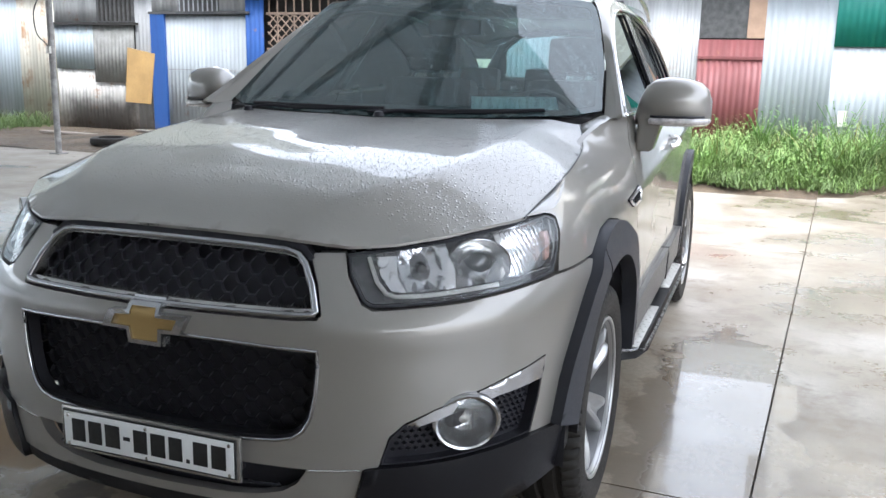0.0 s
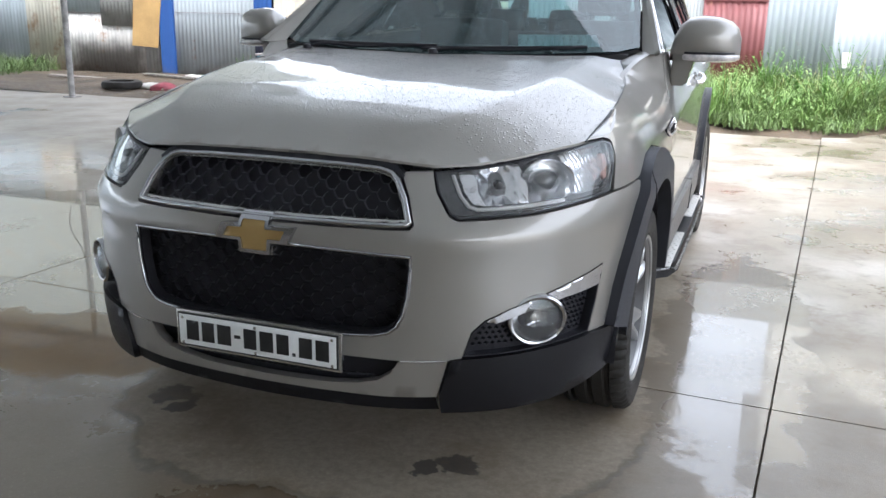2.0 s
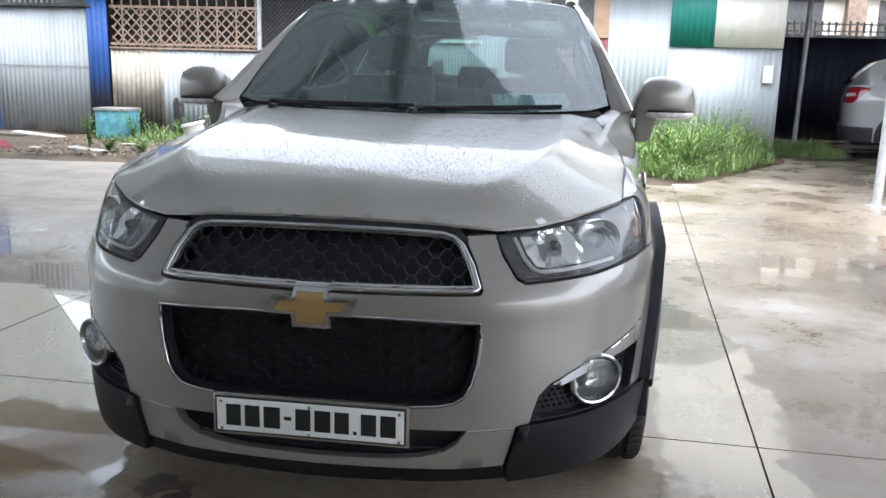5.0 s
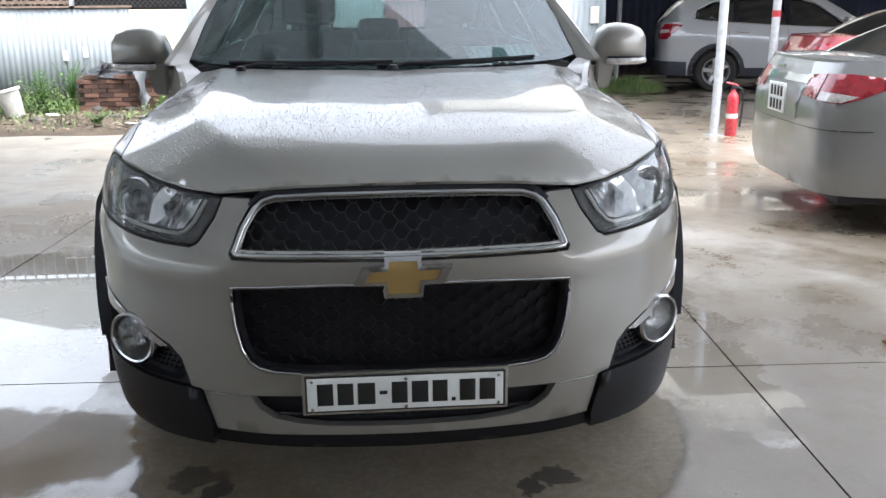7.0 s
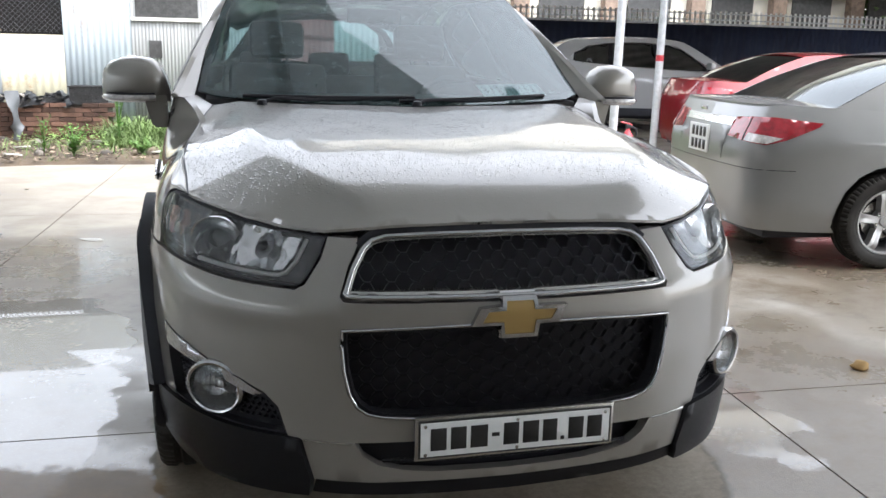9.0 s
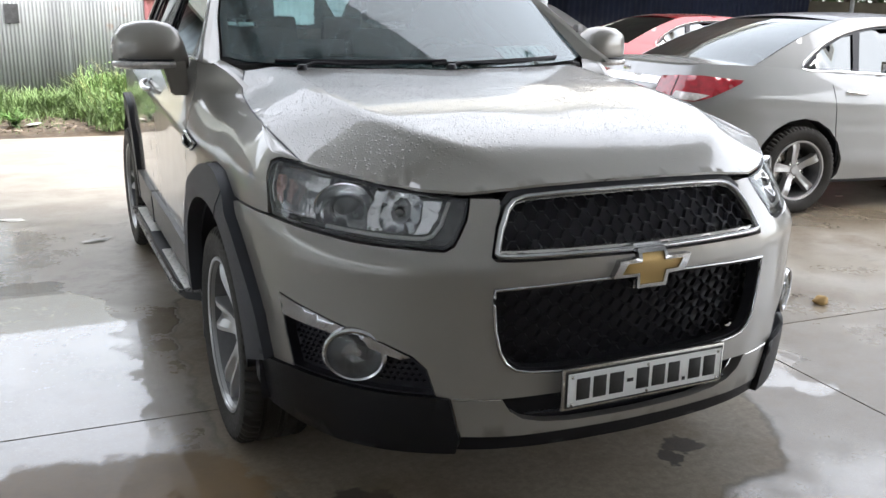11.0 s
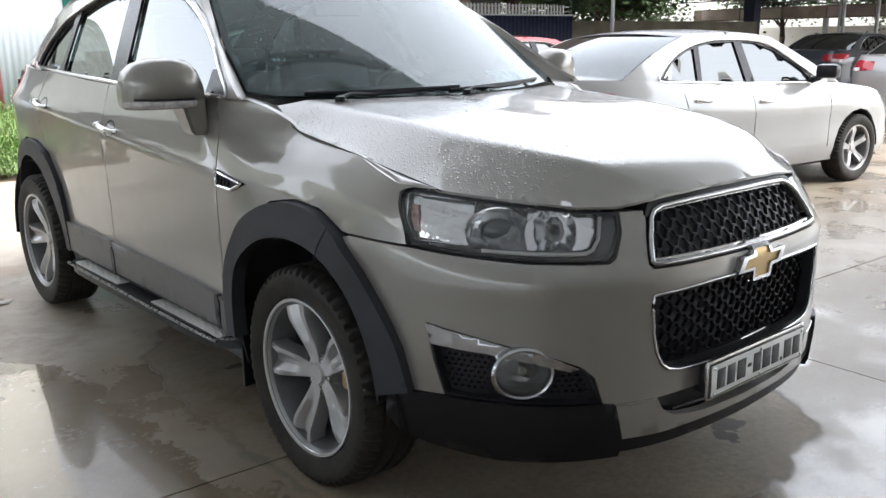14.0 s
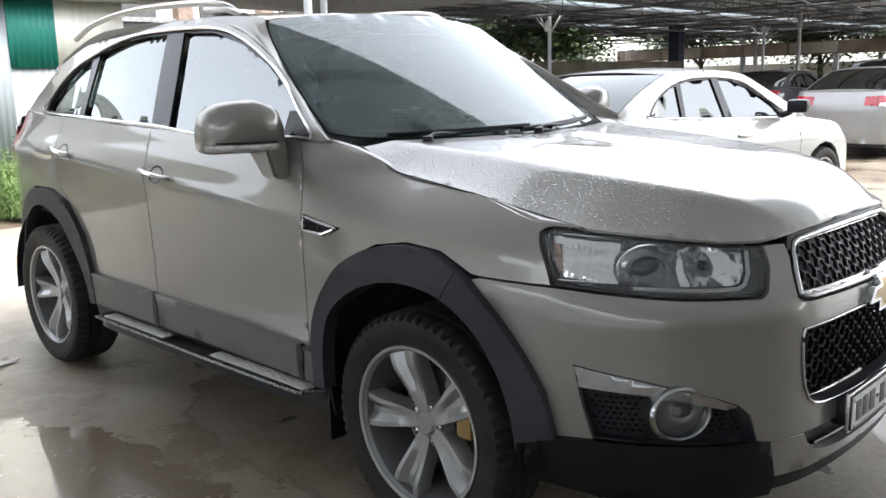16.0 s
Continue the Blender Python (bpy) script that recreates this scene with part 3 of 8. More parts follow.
def edge_gap(pts, poly):
    d = np.full(len(pts), 9.0)
    for a, b in zip(poly, np.roll(poly, -1, 0)):
        ab = b - a
        t = np.clip(((pts - a) @ ab) / max(ab @ ab, 1e-12), 0, 1)
        d = np.minimum(d, np.hypot(*(pts - a - t[:, None] * ab).T))
    return d


def shrink(poly, w):
    """The outline moved inwards by w (outwards: minus)."""
    p = np.array(poly, float)
    area = np.sum(p[:, 0] * np.roll(p[:, 1], -1) - np.roll(p[:, 0], -1) * p[:, 1])
    e1, e2 = p - np.roll(p, 1, 0), np.roll(p, -1, 0) - p
    e1, e2 = (e / np.maximum(np.hypot(*e.T), 1e-9)[:, None] for e in (e1, e2))
    n1, n2 = np.c_[-e1[:, 1], e1[:, 0]], np.c_[-e2[:, 1], e2[:, 0]]
    n = n1 + n2
    n /= np.maximum((n * n1).sum(1), 0.4)[:, None]
    return p + n * w * np.sign(area)


def mirrored(half):
    """A closed outline, symmetric about u = 0, from its right half listed from the axis round to the axis."""
    h = [tuple(p) for p in half]
    return h + [(-u, v) for u, v in reversed(h) if abs(u) > 1e-6]


def panel(name, poly, surf, mat, parent, off=0.0, thick=0.012, step=0.035, holes=(), label="", lift=None):
    """A sheet over the outline poly (u, v) of the surface surf(u, v, off), with holes and turned-in edges."""
    rims = [dense(np.array(q, float), step) for q in (poly, *holes)]
    lo, hi = rims[0].min(0), rims[0].max(0)
    gu, gv = np.meshgrid(np.arange(lo[0] + step / 2, hi[0], step), np.arange(lo[1] + step / 2, hi[1], step))
    g = np.c_[gu.ravel(), gv.ravel()]
    if len(g):
        ok = inside_poly(g, rims[0])
        for h in rims[1:]:
            ok &= ~inside_poly(g, h)
        for h in rims:
            ok &= edge_gap(g, h) > 0.4 * step
        g = g[ok]
    pts = np.vstack([*rims, g])
    edges, k = [], 0
    for h in rims:
        edges += [(k + i, k + (i + 1) % len(h)) for i in range(len(h))]
        k += len(h)
    vs, _, fs, *_ = delaunay_2d_cdt([Vector(p) for p in pts], edges, [], 0, 1e-6)
    uv = np.array([tuple(v) for v in vs])
    mids = np.array([uv[list(f)].mean(0) for f in fs])
    ok = inside_poly(mids, rims[0])
    for h in rims[1:]:
        ok &= ~inside_poly(mids, h)
    bm = bmesh.new()
    place = lambda p, o: Vector(surf(p[0], p[1], o + (lift(p[0], p[1]) if lift else 0)))
    top = [bm.verts.new(place(p, off)) for p in uv]
    faces = [bm.faces.new([top[i] for i in f]) for f, good in zip(fs, ok) if good]
    bm.normal_update()
    c = mids[ok][len(faces) // 2]
    if faces and faces[len(faces) // 2].normal.dot(place(c, off + 0.01) - place(c, off)) < 0:
        bmesh.ops.reverse_faces(bm, faces=faces)
    at = {v: i for i, v in enumerate(top)}
    low = {}
    rim = [e for e in bm.edges if len(e.link_faces) == 1]
    for e in rim:
        for v in e.verts:
            if v not in low:
                low[v] = bm.verts.new(place(uv[at[v]], off - thick))
    for e in rim:
        f = e.link_faces[0]
        a, b = e.verts
        for lp in f.loops:
            if lp.edge == e:
                a, b = lp.vert, lp.link_loop_next.vert
        bm.faces.new((b, a, low[a], low[b]))
        e.smooth = False
    for v in [v for v in top if not v.link_faces]:
        bm.verts.remove(v)
    return part(name, bm, mat, parent, label, normals=False)


def ruled(name, A, B, mat, parent, bulge=0.0, nb=5, out=None, thick=0.0):
    """A skin between two 3D curves of the same number of points, swelling by bulge towards out."""
    bm = bmesh.new()
    rows = []
    for a, b in zip(A, B):
        a, b = Vector(a), Vector(b)
        rows.append([bm.verts.new(a.lerp(b, q / nb) + (Vector(out) * bulge * 4 * (q / nb) * (1 - q / nb) if out else Vector())) for q in range(nb + 1)])
    for r, s in zip(rows, rows[1:]):
        for q in range(nb):
            bm.faces.new((r[q], r[q + 1], s[q + 1], s[q]))
    bm.normal_update()
    if out and sum((f.normal.dot(Vector(out)) for f in bm.faces)) < 0:
        bmesh.ops.reverse_faces(bm, faces=bm.faces)
    return part(name, bm, mat, parent, normals=False)


def soft_fn(pts, w=0.03):
    """A softened broken line."""
    z = np.arange(-1, 6, 0.004)
    a = np.array(pts, float)
    v, k = np.interp(z, a[:, 0], a[:, 1]), int(w / 0.004) | 1
    for _ in range(2):
        v = np.convolve(np.pad(v, k // 2, mode="edge"), np.ones(k) / k, "valid")
    return lambda q: float(np.interp(q, z, v))


def sm(a, b, x):
    t = min(max((x - a) / (b - a), 0), 1)
    return t * t * (3 - 2 * t)


class Wrap:
    """The skin of a car's lower body: a plan outline from the nose round the flank to the tail, and how far the skin lies inside it."""

    def __init__(self, plan, depth):
        first = (-plan[1][0], plan[1][1])
        self.c = spline([first, *plan], 40)[40:]
        self.s = np.r_[0, np.cumsum(np.hypot(*np.diff(self.c, axis=0).T))]
        self.depth = depth

    def base(self, s):
        a = min(max(abs(s), 0), self.s[-1])
        f = lambda q: np.array([np.interp(q, self.s, self.c[:, 0]), np.interp(q, self.s, self.c[:, 1])])
        x, y = f(a)
        t = f(min(a + 0.01, self.s[-1])) - f(max(a - 0.01, 0))
        if a < 0.011:
            t = np.array([1.0, 0.0])
        if a > self.s[-1] - 0.011:
            t = np.array([-1.0, 0.0])
        t /= np.hypot(*t)
        return x, y, t[1], -t[0]

    def __call__(self, s, z, off=0.0):
        x, y, nx, ny = self.base(s)
        q = self.depth(y, z) + off
        x, y = x + nx * q, y + ny * q
        return (x if s >= 0 else -x, y, z)

    def at_y(self, y):
        i = np.argmax(self.c[:, 0])
        k = np.argmin(abs(self.c[:, 1] - y) + 0 * self.c[:, 0])
        return float(self.s[k])


def wheel(parent, x, y, r=0.36, rim=0.25, width=0.235, style="five", side=1, mat=None):
    """A road wheel: tyre with tread blocks, barrel and spokes, facing +x for side 1, -x for -1."""
    turn = Matrix.Rotation(radians(90), 4, "Y")
    hw = width / 2
    prof = [(rim + 0.004, -hw * 0.8), (rim + 0.03, -hw * 0.98), (r - 0.05, -hw), (r - 0.015, -hw * 0.93), (r - 0.003, -hw * 0.8)]
    for q in (-0.5, 0.0, 0.5):
        prof += [(r, hw * (q - 0.18)), (r - 0.009, hw * (q - 0.12)), (r - 0.009, hw * (q - 0.02)), (r, hw * (q + 0.04))]
    prof += [(r - 0.003, hw * 0.8), (r - 0.012, hw * 0.9), (r - 0.02, hw * 0.945), (r - 0.05, hw), (r - 0.055, hw * 0.985), (rim + 0.04, hw * 0.99), (rim + 0.012, hw * 0.9), (rim + 0.004, hw * 0.8)]
    tread = {3, 4, 17, 18, 19}
    bar = [(rim + 0.006, hw * 0.86), (rim + 0.004, hw * 0.9), (rim - 0.008, hw * 0.86), (rim - 0.014, hw * 0.7), (rim - 0.03, hw * 0.1), (rim - 0.035, -hw * 0.8)]
    hub = w = part("wheel", lathe(bar, 64, turn), mat or BARREL, parent, "silver five-spoke alloy wheel")
    w.matrix_basis = pose(x, y, r, 0, 0, 0 if side > 0 else 180)
    part("tyre", lathe(prof, 180, turn, lambda i, j: (-0.014 if j in (17, 18, 3, 4) else -0.008) if (j in tread and i % 3 == 0) else 0), RUBBER, w)
    sp = bmesh.new()
    phase = 0.94 if style == "five" else 0.79
    broad = style == "five"
    for i in range(5):
        a0 = 2 * math.pi * i / 5 + phase
        rows = []
        for q in range(11):
            t = q / 10
            rr = 0.040 + (rim - 0.008 - 0.040) * t
            wide = 0.024 + 0.037 * t**0.85 if broad else 0.023 + 0.011 * t
            dep = hw * (0.46 + 0.34 * sm(0, 1, t)) - 0.010 * sm(0.7, 1, t)
            cut = (0.020 if broad else 0.005) * sm(0.10, 0.6, t)
            row = []
            for off, dz in ((-1.06, -0.055), (-1.0, -0.007), (-0.92, 0.0), (-0.62, 0.0), (-0.16, -cut), (0.16, -cut), (0.62, 0.0), (0.92, 0.0), (1.0, -0.007), (1.06, -0.055)):
                row.append(sp.verts.new(turn @ (Matrix.Rotation(a0, 4, "Z") @ Vector((rr, off * wide, dep + dz)))))
            rows.append(row)
        for a, b in zip(rows, rows[1:]):
            for j in range(9):
                sp.faces.new((a[j], a[j + 1], b[j + 1], b[j]))
    sharpen(sp, 28)
    part("spokes", sp, mat or ALLOY, hub)
    part("hub_cap", lathe([(0.0, hw * 0.52), (0.03, hw * 0.52), (0.033, hw * 0.47), (0.036, hw * 0.44), (0.072, hw * 0.40), (0.080, hw * 0.1)], 32, turn), mat or ALLOY, hub)
    for i in range(5):
        a = 2 * math.pi * (i + 0.5) / 5 + phase
        part("nut_recess", lathe([(0.0, hw * 0.425), (0.011, hw * 0.425), (0.0145, hw * 0.45)], 14, turn @ Matrix.Translation((0.056 * math.cos(a), 0.056 * math.sin(a), 0))), BLACK, hub)
        part("wheel_nut", lathe([(0, hw * 0.44), (0.008, hw * 0.43), (0.0095, hw * 0.2)], 6, turn @ Matrix.Translation((0.056 * math.cos(a), 0.056 * math.sin(a), 0))), CHROME, hub)
    part("rim_lip", lathe([(rim + 0.007, hw * 0.865), (rim + 0.005, hw * 0.91), (rim - 0.004, hw * 0.90), (rim - 0.012, hw * 0.80), (rim - 0.013, hw * 0.70)], 64, turn), mat or ALLOY, hub)
    part("brake_disc", lathe([(0.05, -0.01), (rim * 0.62, -0.01), (rim * 0.62, -0.03), (0.05, -0.03)], 40, turn), SATIN, hub)
    part("hub_back", lathe([(0.0, -0.045), (rim - 0.036, -0.05), (rim - 0.036, -0.09)], 40, turn), BLACK, hub)
    return w


# ---- ground ----
ground = tagged(part("ground", box((-90, -60, -0.6), (110, 90, -0.03)), SOIL, None, smooth=False), "bare wet soil ground reaching far out", "ground", kind="structure")
pavement = tagged(new("pavement"), "wet stained concrete yard of large slabs with open joints", "pavement", kind="structure")
bank = bmesh.new()
gx = np.linspace(-26, 3.9, 120)
gy = np.linspace(8.55, 12.1, 24)
rows = []
for yy in gy:
    row = []
    for xx in gx:
        e = 8.62 + 0.035 * xx + 0.12 * noise.noise((xx * 0.7, 3, 0)) + max(xx - 2.1, 0) * 1.7
        t = sm(e, e + 0.5, yy)
        row.append(bank.verts.new((xx, yy, -0.02 + t * (0.07 + 0.05 * noise.noise((xx * 0.9, yy * 0.9, 0)) + 0.02 * noise.noise((xx * 4, yy * 4, 5))))))
    rows.append(row)
for a, b in zip(rows, rows[1:]):
    for i in range(len(gx) - 1):
        bank.faces.new((a[i], a[i + 1], b[i + 1], b[i]))
tagged(part("verge", bank, SOIL), "strip of wet earth and rubble along the sheds", "ground", kind="structure")

# ---- the row of sheds behind ----
WY = 11.9
shed = tagged(new("wall_north"), "patched shed wall of corrugated metal sheets", "wall", kind="structure")


def sheet(x0, x1, z0, z1, mat, y=WY, pitch=0.085, amp=0.008, parent=None, axis="x", name="corrugated_sheet"):
    """One corrugated sheet standing upright, with its thickness."""
    bm = bmesh.new()
    n = max(4, int(round((x1 - x0) / pitch * 4)))
    rows = []
    for zz, yo in ((z0, 0), (z1, 0), (z1, 0.004), (z0, 0.004)):
        row = []
        for i in range(n + 1):
            x = x0 + (x1 - x0) * i / n
            w = -amp * math.sin(2 * math.pi * i / 4 + 0.4)
            row.append(bm.verts.new((x, y + w + yo, zz) if axis == "x" else (y + w + yo, x, zz)))
        rows.append(row)
    for a, b in zip(rows, rows[1:] + rows[:1]):
        for i in range(n):
            bm.faces.new((a[i], a[i + 1], b[i + 1], b[i]))
    ob = part(name, bm, mat, parent or shed, normals=True)
    return ob


def run(x0, x1, z0, z1, mat, y=WY, wide=0.85, **k):
    n = max(1, int(round((x1 - x0) / wide)))
    for i in range(n):
        a, b = x0 + (x1 - x0) * i / n, x0 + (x1 - x0) * (i + 1) / n
        sheet(a, b + (0.03 if i < n - 1 else 0), z0, z1, mat, y + 0.006 * (i % 2), **k)


def wall_part(name, lo, hi, mat, label="", bevel=0.0):
    return part(name, box(lo, hi, bevel), mat, shed, label, smooth=False)


TOP = 2.75
# backing sheet whose black colour is the shade behind the wall's gaps
wall_part("shed_shade_back", (-26, WY + 0.35, 0), (3.60, WY + 0.45, TOP), GLOOM)
run(-26, -12.72, 0, TOP, ZINCBLUE)
run(-12.72, -11.80, 0, TOP, ZINCRUST, wide=0.95)
run(-11.80, -9.88, 0, 1.20, ZINCSOOTL)
run(-11.78, -10.86, 1.16, 1.98, ZINCBLUE, y=WY - 0.03)
run(-10.86, -9.90, 0.92, 1.98, plain("grey_old_sheet", (0.25, 0.25, 0.235), 0.6, var=0.3, scale=3), y=WY - 0.035)
wall_part("ledge", (-11.85, WY - 0.10, 1.975), (-9.82, WY + 0.02, 2.02), GLOOM)
run(-11.80, -10.77, 2.0, TOP, ZINCWHITE)
w1 = wall_part("window_1", (-10.76, WY - 0.02, 2.03), (-9.90, WY + 0.02, TOP), SHUTTER, "dark louvred window")
for k in range(8):
    part("louvre", box((-10.70 + 0.1 * k, WY - 0.035, 2.05), (-10.665 + 0.1 * k, WY - 0.02, TOP)), GLOOM, w1, smooth=False)
run(-9.90, -9.50, 0, TOP, ZINCWHITE, wide=0.4)
# blue-framed door
door = wall_part("door_1", (-9.20, WY + 0.03, 0.0), (-7.50, WY + 0.06, 2.17), GLOOM, "corrugated metal door in a blue frame")
for a, b in ((-9.22, -8.35), (-8.36, -7.49)):
    sheet(a, b, 0.02, 2.16, ZINC, WY + 0.012, parent=door)
part("door_rail", box((-9.2, WY - 0.006, 1.185), (-7.5, WY + 0.0, 1.195)), RUSTPOST, door, smooth=False)
wall_part("door_jamb", (-9.52, WY - 0.05, 0.0), (-9.22, WY + 0.05, 2.20), BLUEPOST)
run(-7.49, -7.12, 0.0, TOP, BLUEPOST, y=WY - 0.03, wide=0.4, pitch=0.09)
wall_part("lintel", (-9.55, WY - 0.06, 2.17), (-7.40, WY + 0.04, 2.215), SHUTTER)
run(-9.5, -8.92, 2.2, TOP, ZINCWHITE, wide=0.6)
run(-8.05, -7.49, 2.2, TOP, ZINCWHITE, wide=0.6)
w2 = wall_part("window_2", (-8.92, WY - 0.01, 2.22), (-8.05, WY + 0.02, TOP), SHUTTER, "dark barred window over the door")
for k in range(9):
    part("bar", box((-8.89 + 0.1 * k, WY - 0.03, 2.22), (-8.87 + 0.1 * k, WY - 0.015, TOP)), GALVPOST, w2, smooth=False)
# under and behind the lattice
run(-7.10, -6.18, 0, 1.51, ZINCSOOT, wide=0.95)
run(-6.18, -3.64, 0, 1.49, ZINC)
wall_part("wall_cap", (-7.1, WY - 0.03, 1.50), (-3.62, WY + 0.03, 1.53), LATTICE)
# the slats hang before a near-black sheet, painted as shade inside
lat = wall_part("lattice_shade_back", (-7.08, WY + 0.28, 1.52), (-4.50, WY + 0.30, TOP), GLOOM, "brown pierced lattice screen above the sheet wall")
def strips(parent, x0, x1, z0, z1, pitch, w, mat, y, name):
    """Two crossing sets of slanting slats, cut to the opening."""
    for kind in (1, -1):
        c = x0 - (z1 - z0)
        while c < x1 + (z1 - z0):
            # line x = c + kind-sign * (z - z0)
            pts = []
            za, zb = z0, z1
            xa = c if kind > 0 else c + (z1 - z0)
            f = lambda z: xa + kind * (z - z0)
            if kind > 0:
                za, zb = max(z0, z0 + x0 - xa), min(z1, z0 + x1 - xa)
            else:
                za, zb = max(z0, z0 + xa - x1), min(z1, z0 + xa - x0)
            if zb - za > 0.03:
                bm = bmesh.new()
                d = Vector((kind, 0, 1)).normalized()
                nrm = Vector((1, 0, -kind)).normalized() * w / 2
                a, b = Vector((f(za), y, za)), Vector((f(zb), y, zb))
                v = [bm.verts.new(p + s * nrm + Vector((0, dy + (0.012 if kind > 0 else 0), 0))) for p in (a, b) for s in (-1, 1) for dy in (-0.008, 0.008)]
                for q in ((0, 1, 3, 2), (4, 6, 7, 5), (0, 4, 5, 1), (2, 3, 7, 6), (0, 2, 6, 4), (1, 5, 7, 3)):
                    bm.faces.new([v[i] for i in q])
                part(name, bm, mat, parent, smooth=False)
            c += pitch
strips(lat, -7.06, -4.52, 1.54, 2.16, 0.165, 0.020, LATTICE, WY, "lattice_slat")
for k in range(16):
    part("lattice_bar", box((-7.04 + 0.165 * k, WY - 0.012, 1.54 if k % 2 else 2.14), (-7.018 + 0.165 * k, WY + 0.008, TOP)), LATTICE, lat, smooth=False)
for zz in (1.62, 1.62 + 0.6):
    part("lattice_rail", box((-7.08, WY - 0.02, zz - 0.06), (-4.5, WY + 0.02, zz - 0.02)), LATTICE, lat, smooth=False)
wall_part("lattice_post", (-4.52, WY - 0.03, 1.5), (-4.46, WY + 0.03, TOP), GALVPOST)
# same black backing as shade behind the wires
net = wall_part("mesh_shade_back", (-4.46, WY + 0.28, 1.49), (-2.80, WY + 0.30, TOP), GLOOM, "dark wire mesh panel")
strips(net, -4.44, -2.82, 1.50, TOP, 0.075, 0.007, DARKWIRE, WY, "wire")
run(-3.66, -2.80, 0, 1.47, ZINCCREAM, y=WY - 0.02, wide=0.9, pitch=0.11, amp=0.006)
run(-2.80, -1.87, 0, TOP, ZINCBLUE, y=WY - 0.02, wide=0.95)
run(-1.87, 0.20, 0, TOP, ZINCWHITE, wide=1.0, pitch=0.05, amp=0.006)
w3 = wall_part("window_3", (-1.80, WY - 0.03, 1.75), (-0.92, WY + 0.0, 2.35), SHUTTER, "dark shuttered window in a pale frame")
part("window_sill", box((-1.86, WY - 0.06, 1.70), (-0.86, WY - 0.01, 1.75)), WHITEBOARD, w3, smooth=False)
wall_part("vent_opening", (-1.63, WY - 0.03, 1.17), (-1.45, WY + 0.0, 1.42), SHUTTER, "small dark square vent")
wall_part("paper_notice", (-1.95, WY - 0.045, 1.02), (-1.72, WY - 0.04, 1.20), WHITEBOARD)
# red door bay
rd_ = wall_part("door_2", (0.20, WY + 0.03, 0), (1.10, WY + 0.06, 1.81), GLOOM, "faded red corrugated metal door")
sheet(0.20, 1.10, 0.0, 1.80, REDSHEET, WY - 0.01, parent=rd_)
part("door_rail", box((0.2, WY - 0.035, 1.52), (1.1, WY - 0.02, 1.56)), REDSHEET, rd_, smooth=False)
wall_part("window_4", (0.20, WY - 0.0, 1.82), (0.86, WY + 0.03, TOP), SHUTTER, "dark window above the red door")
wall_part("brown_board", (0.86, WY - 0.02, 1.82), (1.10, WY + 0.02, TOP), plain("brown_board", (0.36, 0.24, 0.17), 0.8))
run(1.10, 2.02, 0, TOP, ZINC, wide=0.95, pitch=0.09)
run(2.02, 3.68, 0, 1.73, ZINC, wide=0.85, pitch=0.09)
run(2.02, 2.67, 1.715, TOP, GREENSHEET, y=WY - 0.03, wide=0.7, pitch=0.09)
run(2.67, 3.68, 1.715, TOP, WHITEBOARD, y=WY - 0.035, wide=1.1, pitch=0.11, amp=0.004)
wall_part("meter_box", (3.42, WY - 0.08, 1.20), (3.56, WY - 0.02, 1.46), WHITEBOARD, bevel=0.01)
wall_part("white_tag", (2.16, WY - 0.03, 0.62), (2.28, WY - 0.02, 0.84), WHITEBOARD)
for a, b in ((-4.66, 0.80), (-4.36, 0.85)):
    wall_part("paper_notice", (a - 0.04, WY - 0.03, b - 0.08), (a + 0.04, WY - 0.02, b + 0.08), WHITEBOARD)
# return wall beside the carport and the shed roofs
side = tagged(new("wall_east"), "dark return wall of the shed beside the carport", "wall", kind="structure")
for k in range(6):
    sheet(11.9 + 0.87 * k, 11.9 + 0.87 * (k + 1) + 0.02, 0, TOP, NAVY, 3.66 + 0.004 * (k % 2), parent=side, axis="y")
# roofs out of view, pitched and lengthened to screen low sky from reflections
pitch_m = Matrix.Translation((0, WY, TOP)) @ Matrix.Rotation(radians(24), 4, "X") @ Matrix.Translation((0, -WY, -TOP))
roof = bmesh.new()
boxed(roof, (-4.0, WY - 0.35, TOP + 0.02), (3.8, WY + 5.2, TOP + 0.06), m=pitch_m)
boxed(roof, (-8.5, WY - 0.35, TOP + 0.02), (-4.0, WY + 10.0, TOP + 0.06), m=pitch_m)
# steeper west part, added to darken what the long puddle mirrors
steep_m = Matrix.Translation((0, WY, TOP)) @ Matrix.Rotation(radians(52), 4, "X") @ Matrix.Translation((0, -WY, -TOP))
boxed(roof, (-26, WY - 0.20, TOP + 0.02), (-8.5, WY + 5.5, TOP + 0.06), m=steep_m)
tagged(part("shed_roof", roof, OLIVEROOF, smooth=False), "dark sloping sheet roof over the sheds, raised to screen the sky", "roof", kind="structure")

# ---- carport at the east ----
back = tagged(new("wall_carport"), "dark navy sheet fence at the back of the carport", "wall", kind="structure")
for k in range(15):
    sheet(3.66 + 1.0 * k, 3.66 + 1.0 * (k + 1) + 0.02, 0, 2.08, NAVY, 17.0 + 0.006 * (k % 2), parent=back, pitch=0.16, amp=0.014)
part("top_rail", box((3.66, 16.96, 2.07), (18.7, 17.04, 2.12)), GALVPOST, back, smooth=False)
fence = tagged(new("picket_fence"), "row of white pickets along the top of the dark wall", "fence", kind="structure")
pk = finish(box((-0.022, -0.012, 0), (0.022, 0.012, 0.30)), PICKET, False)
for k in range(108):
    o = new("picket", pk)
    o.parent = fence
    o.matrix_basis = pose(3.9 + 0.135 * k, 17.06, 2.10 + 0.01 * math.sin(k * 1.7))
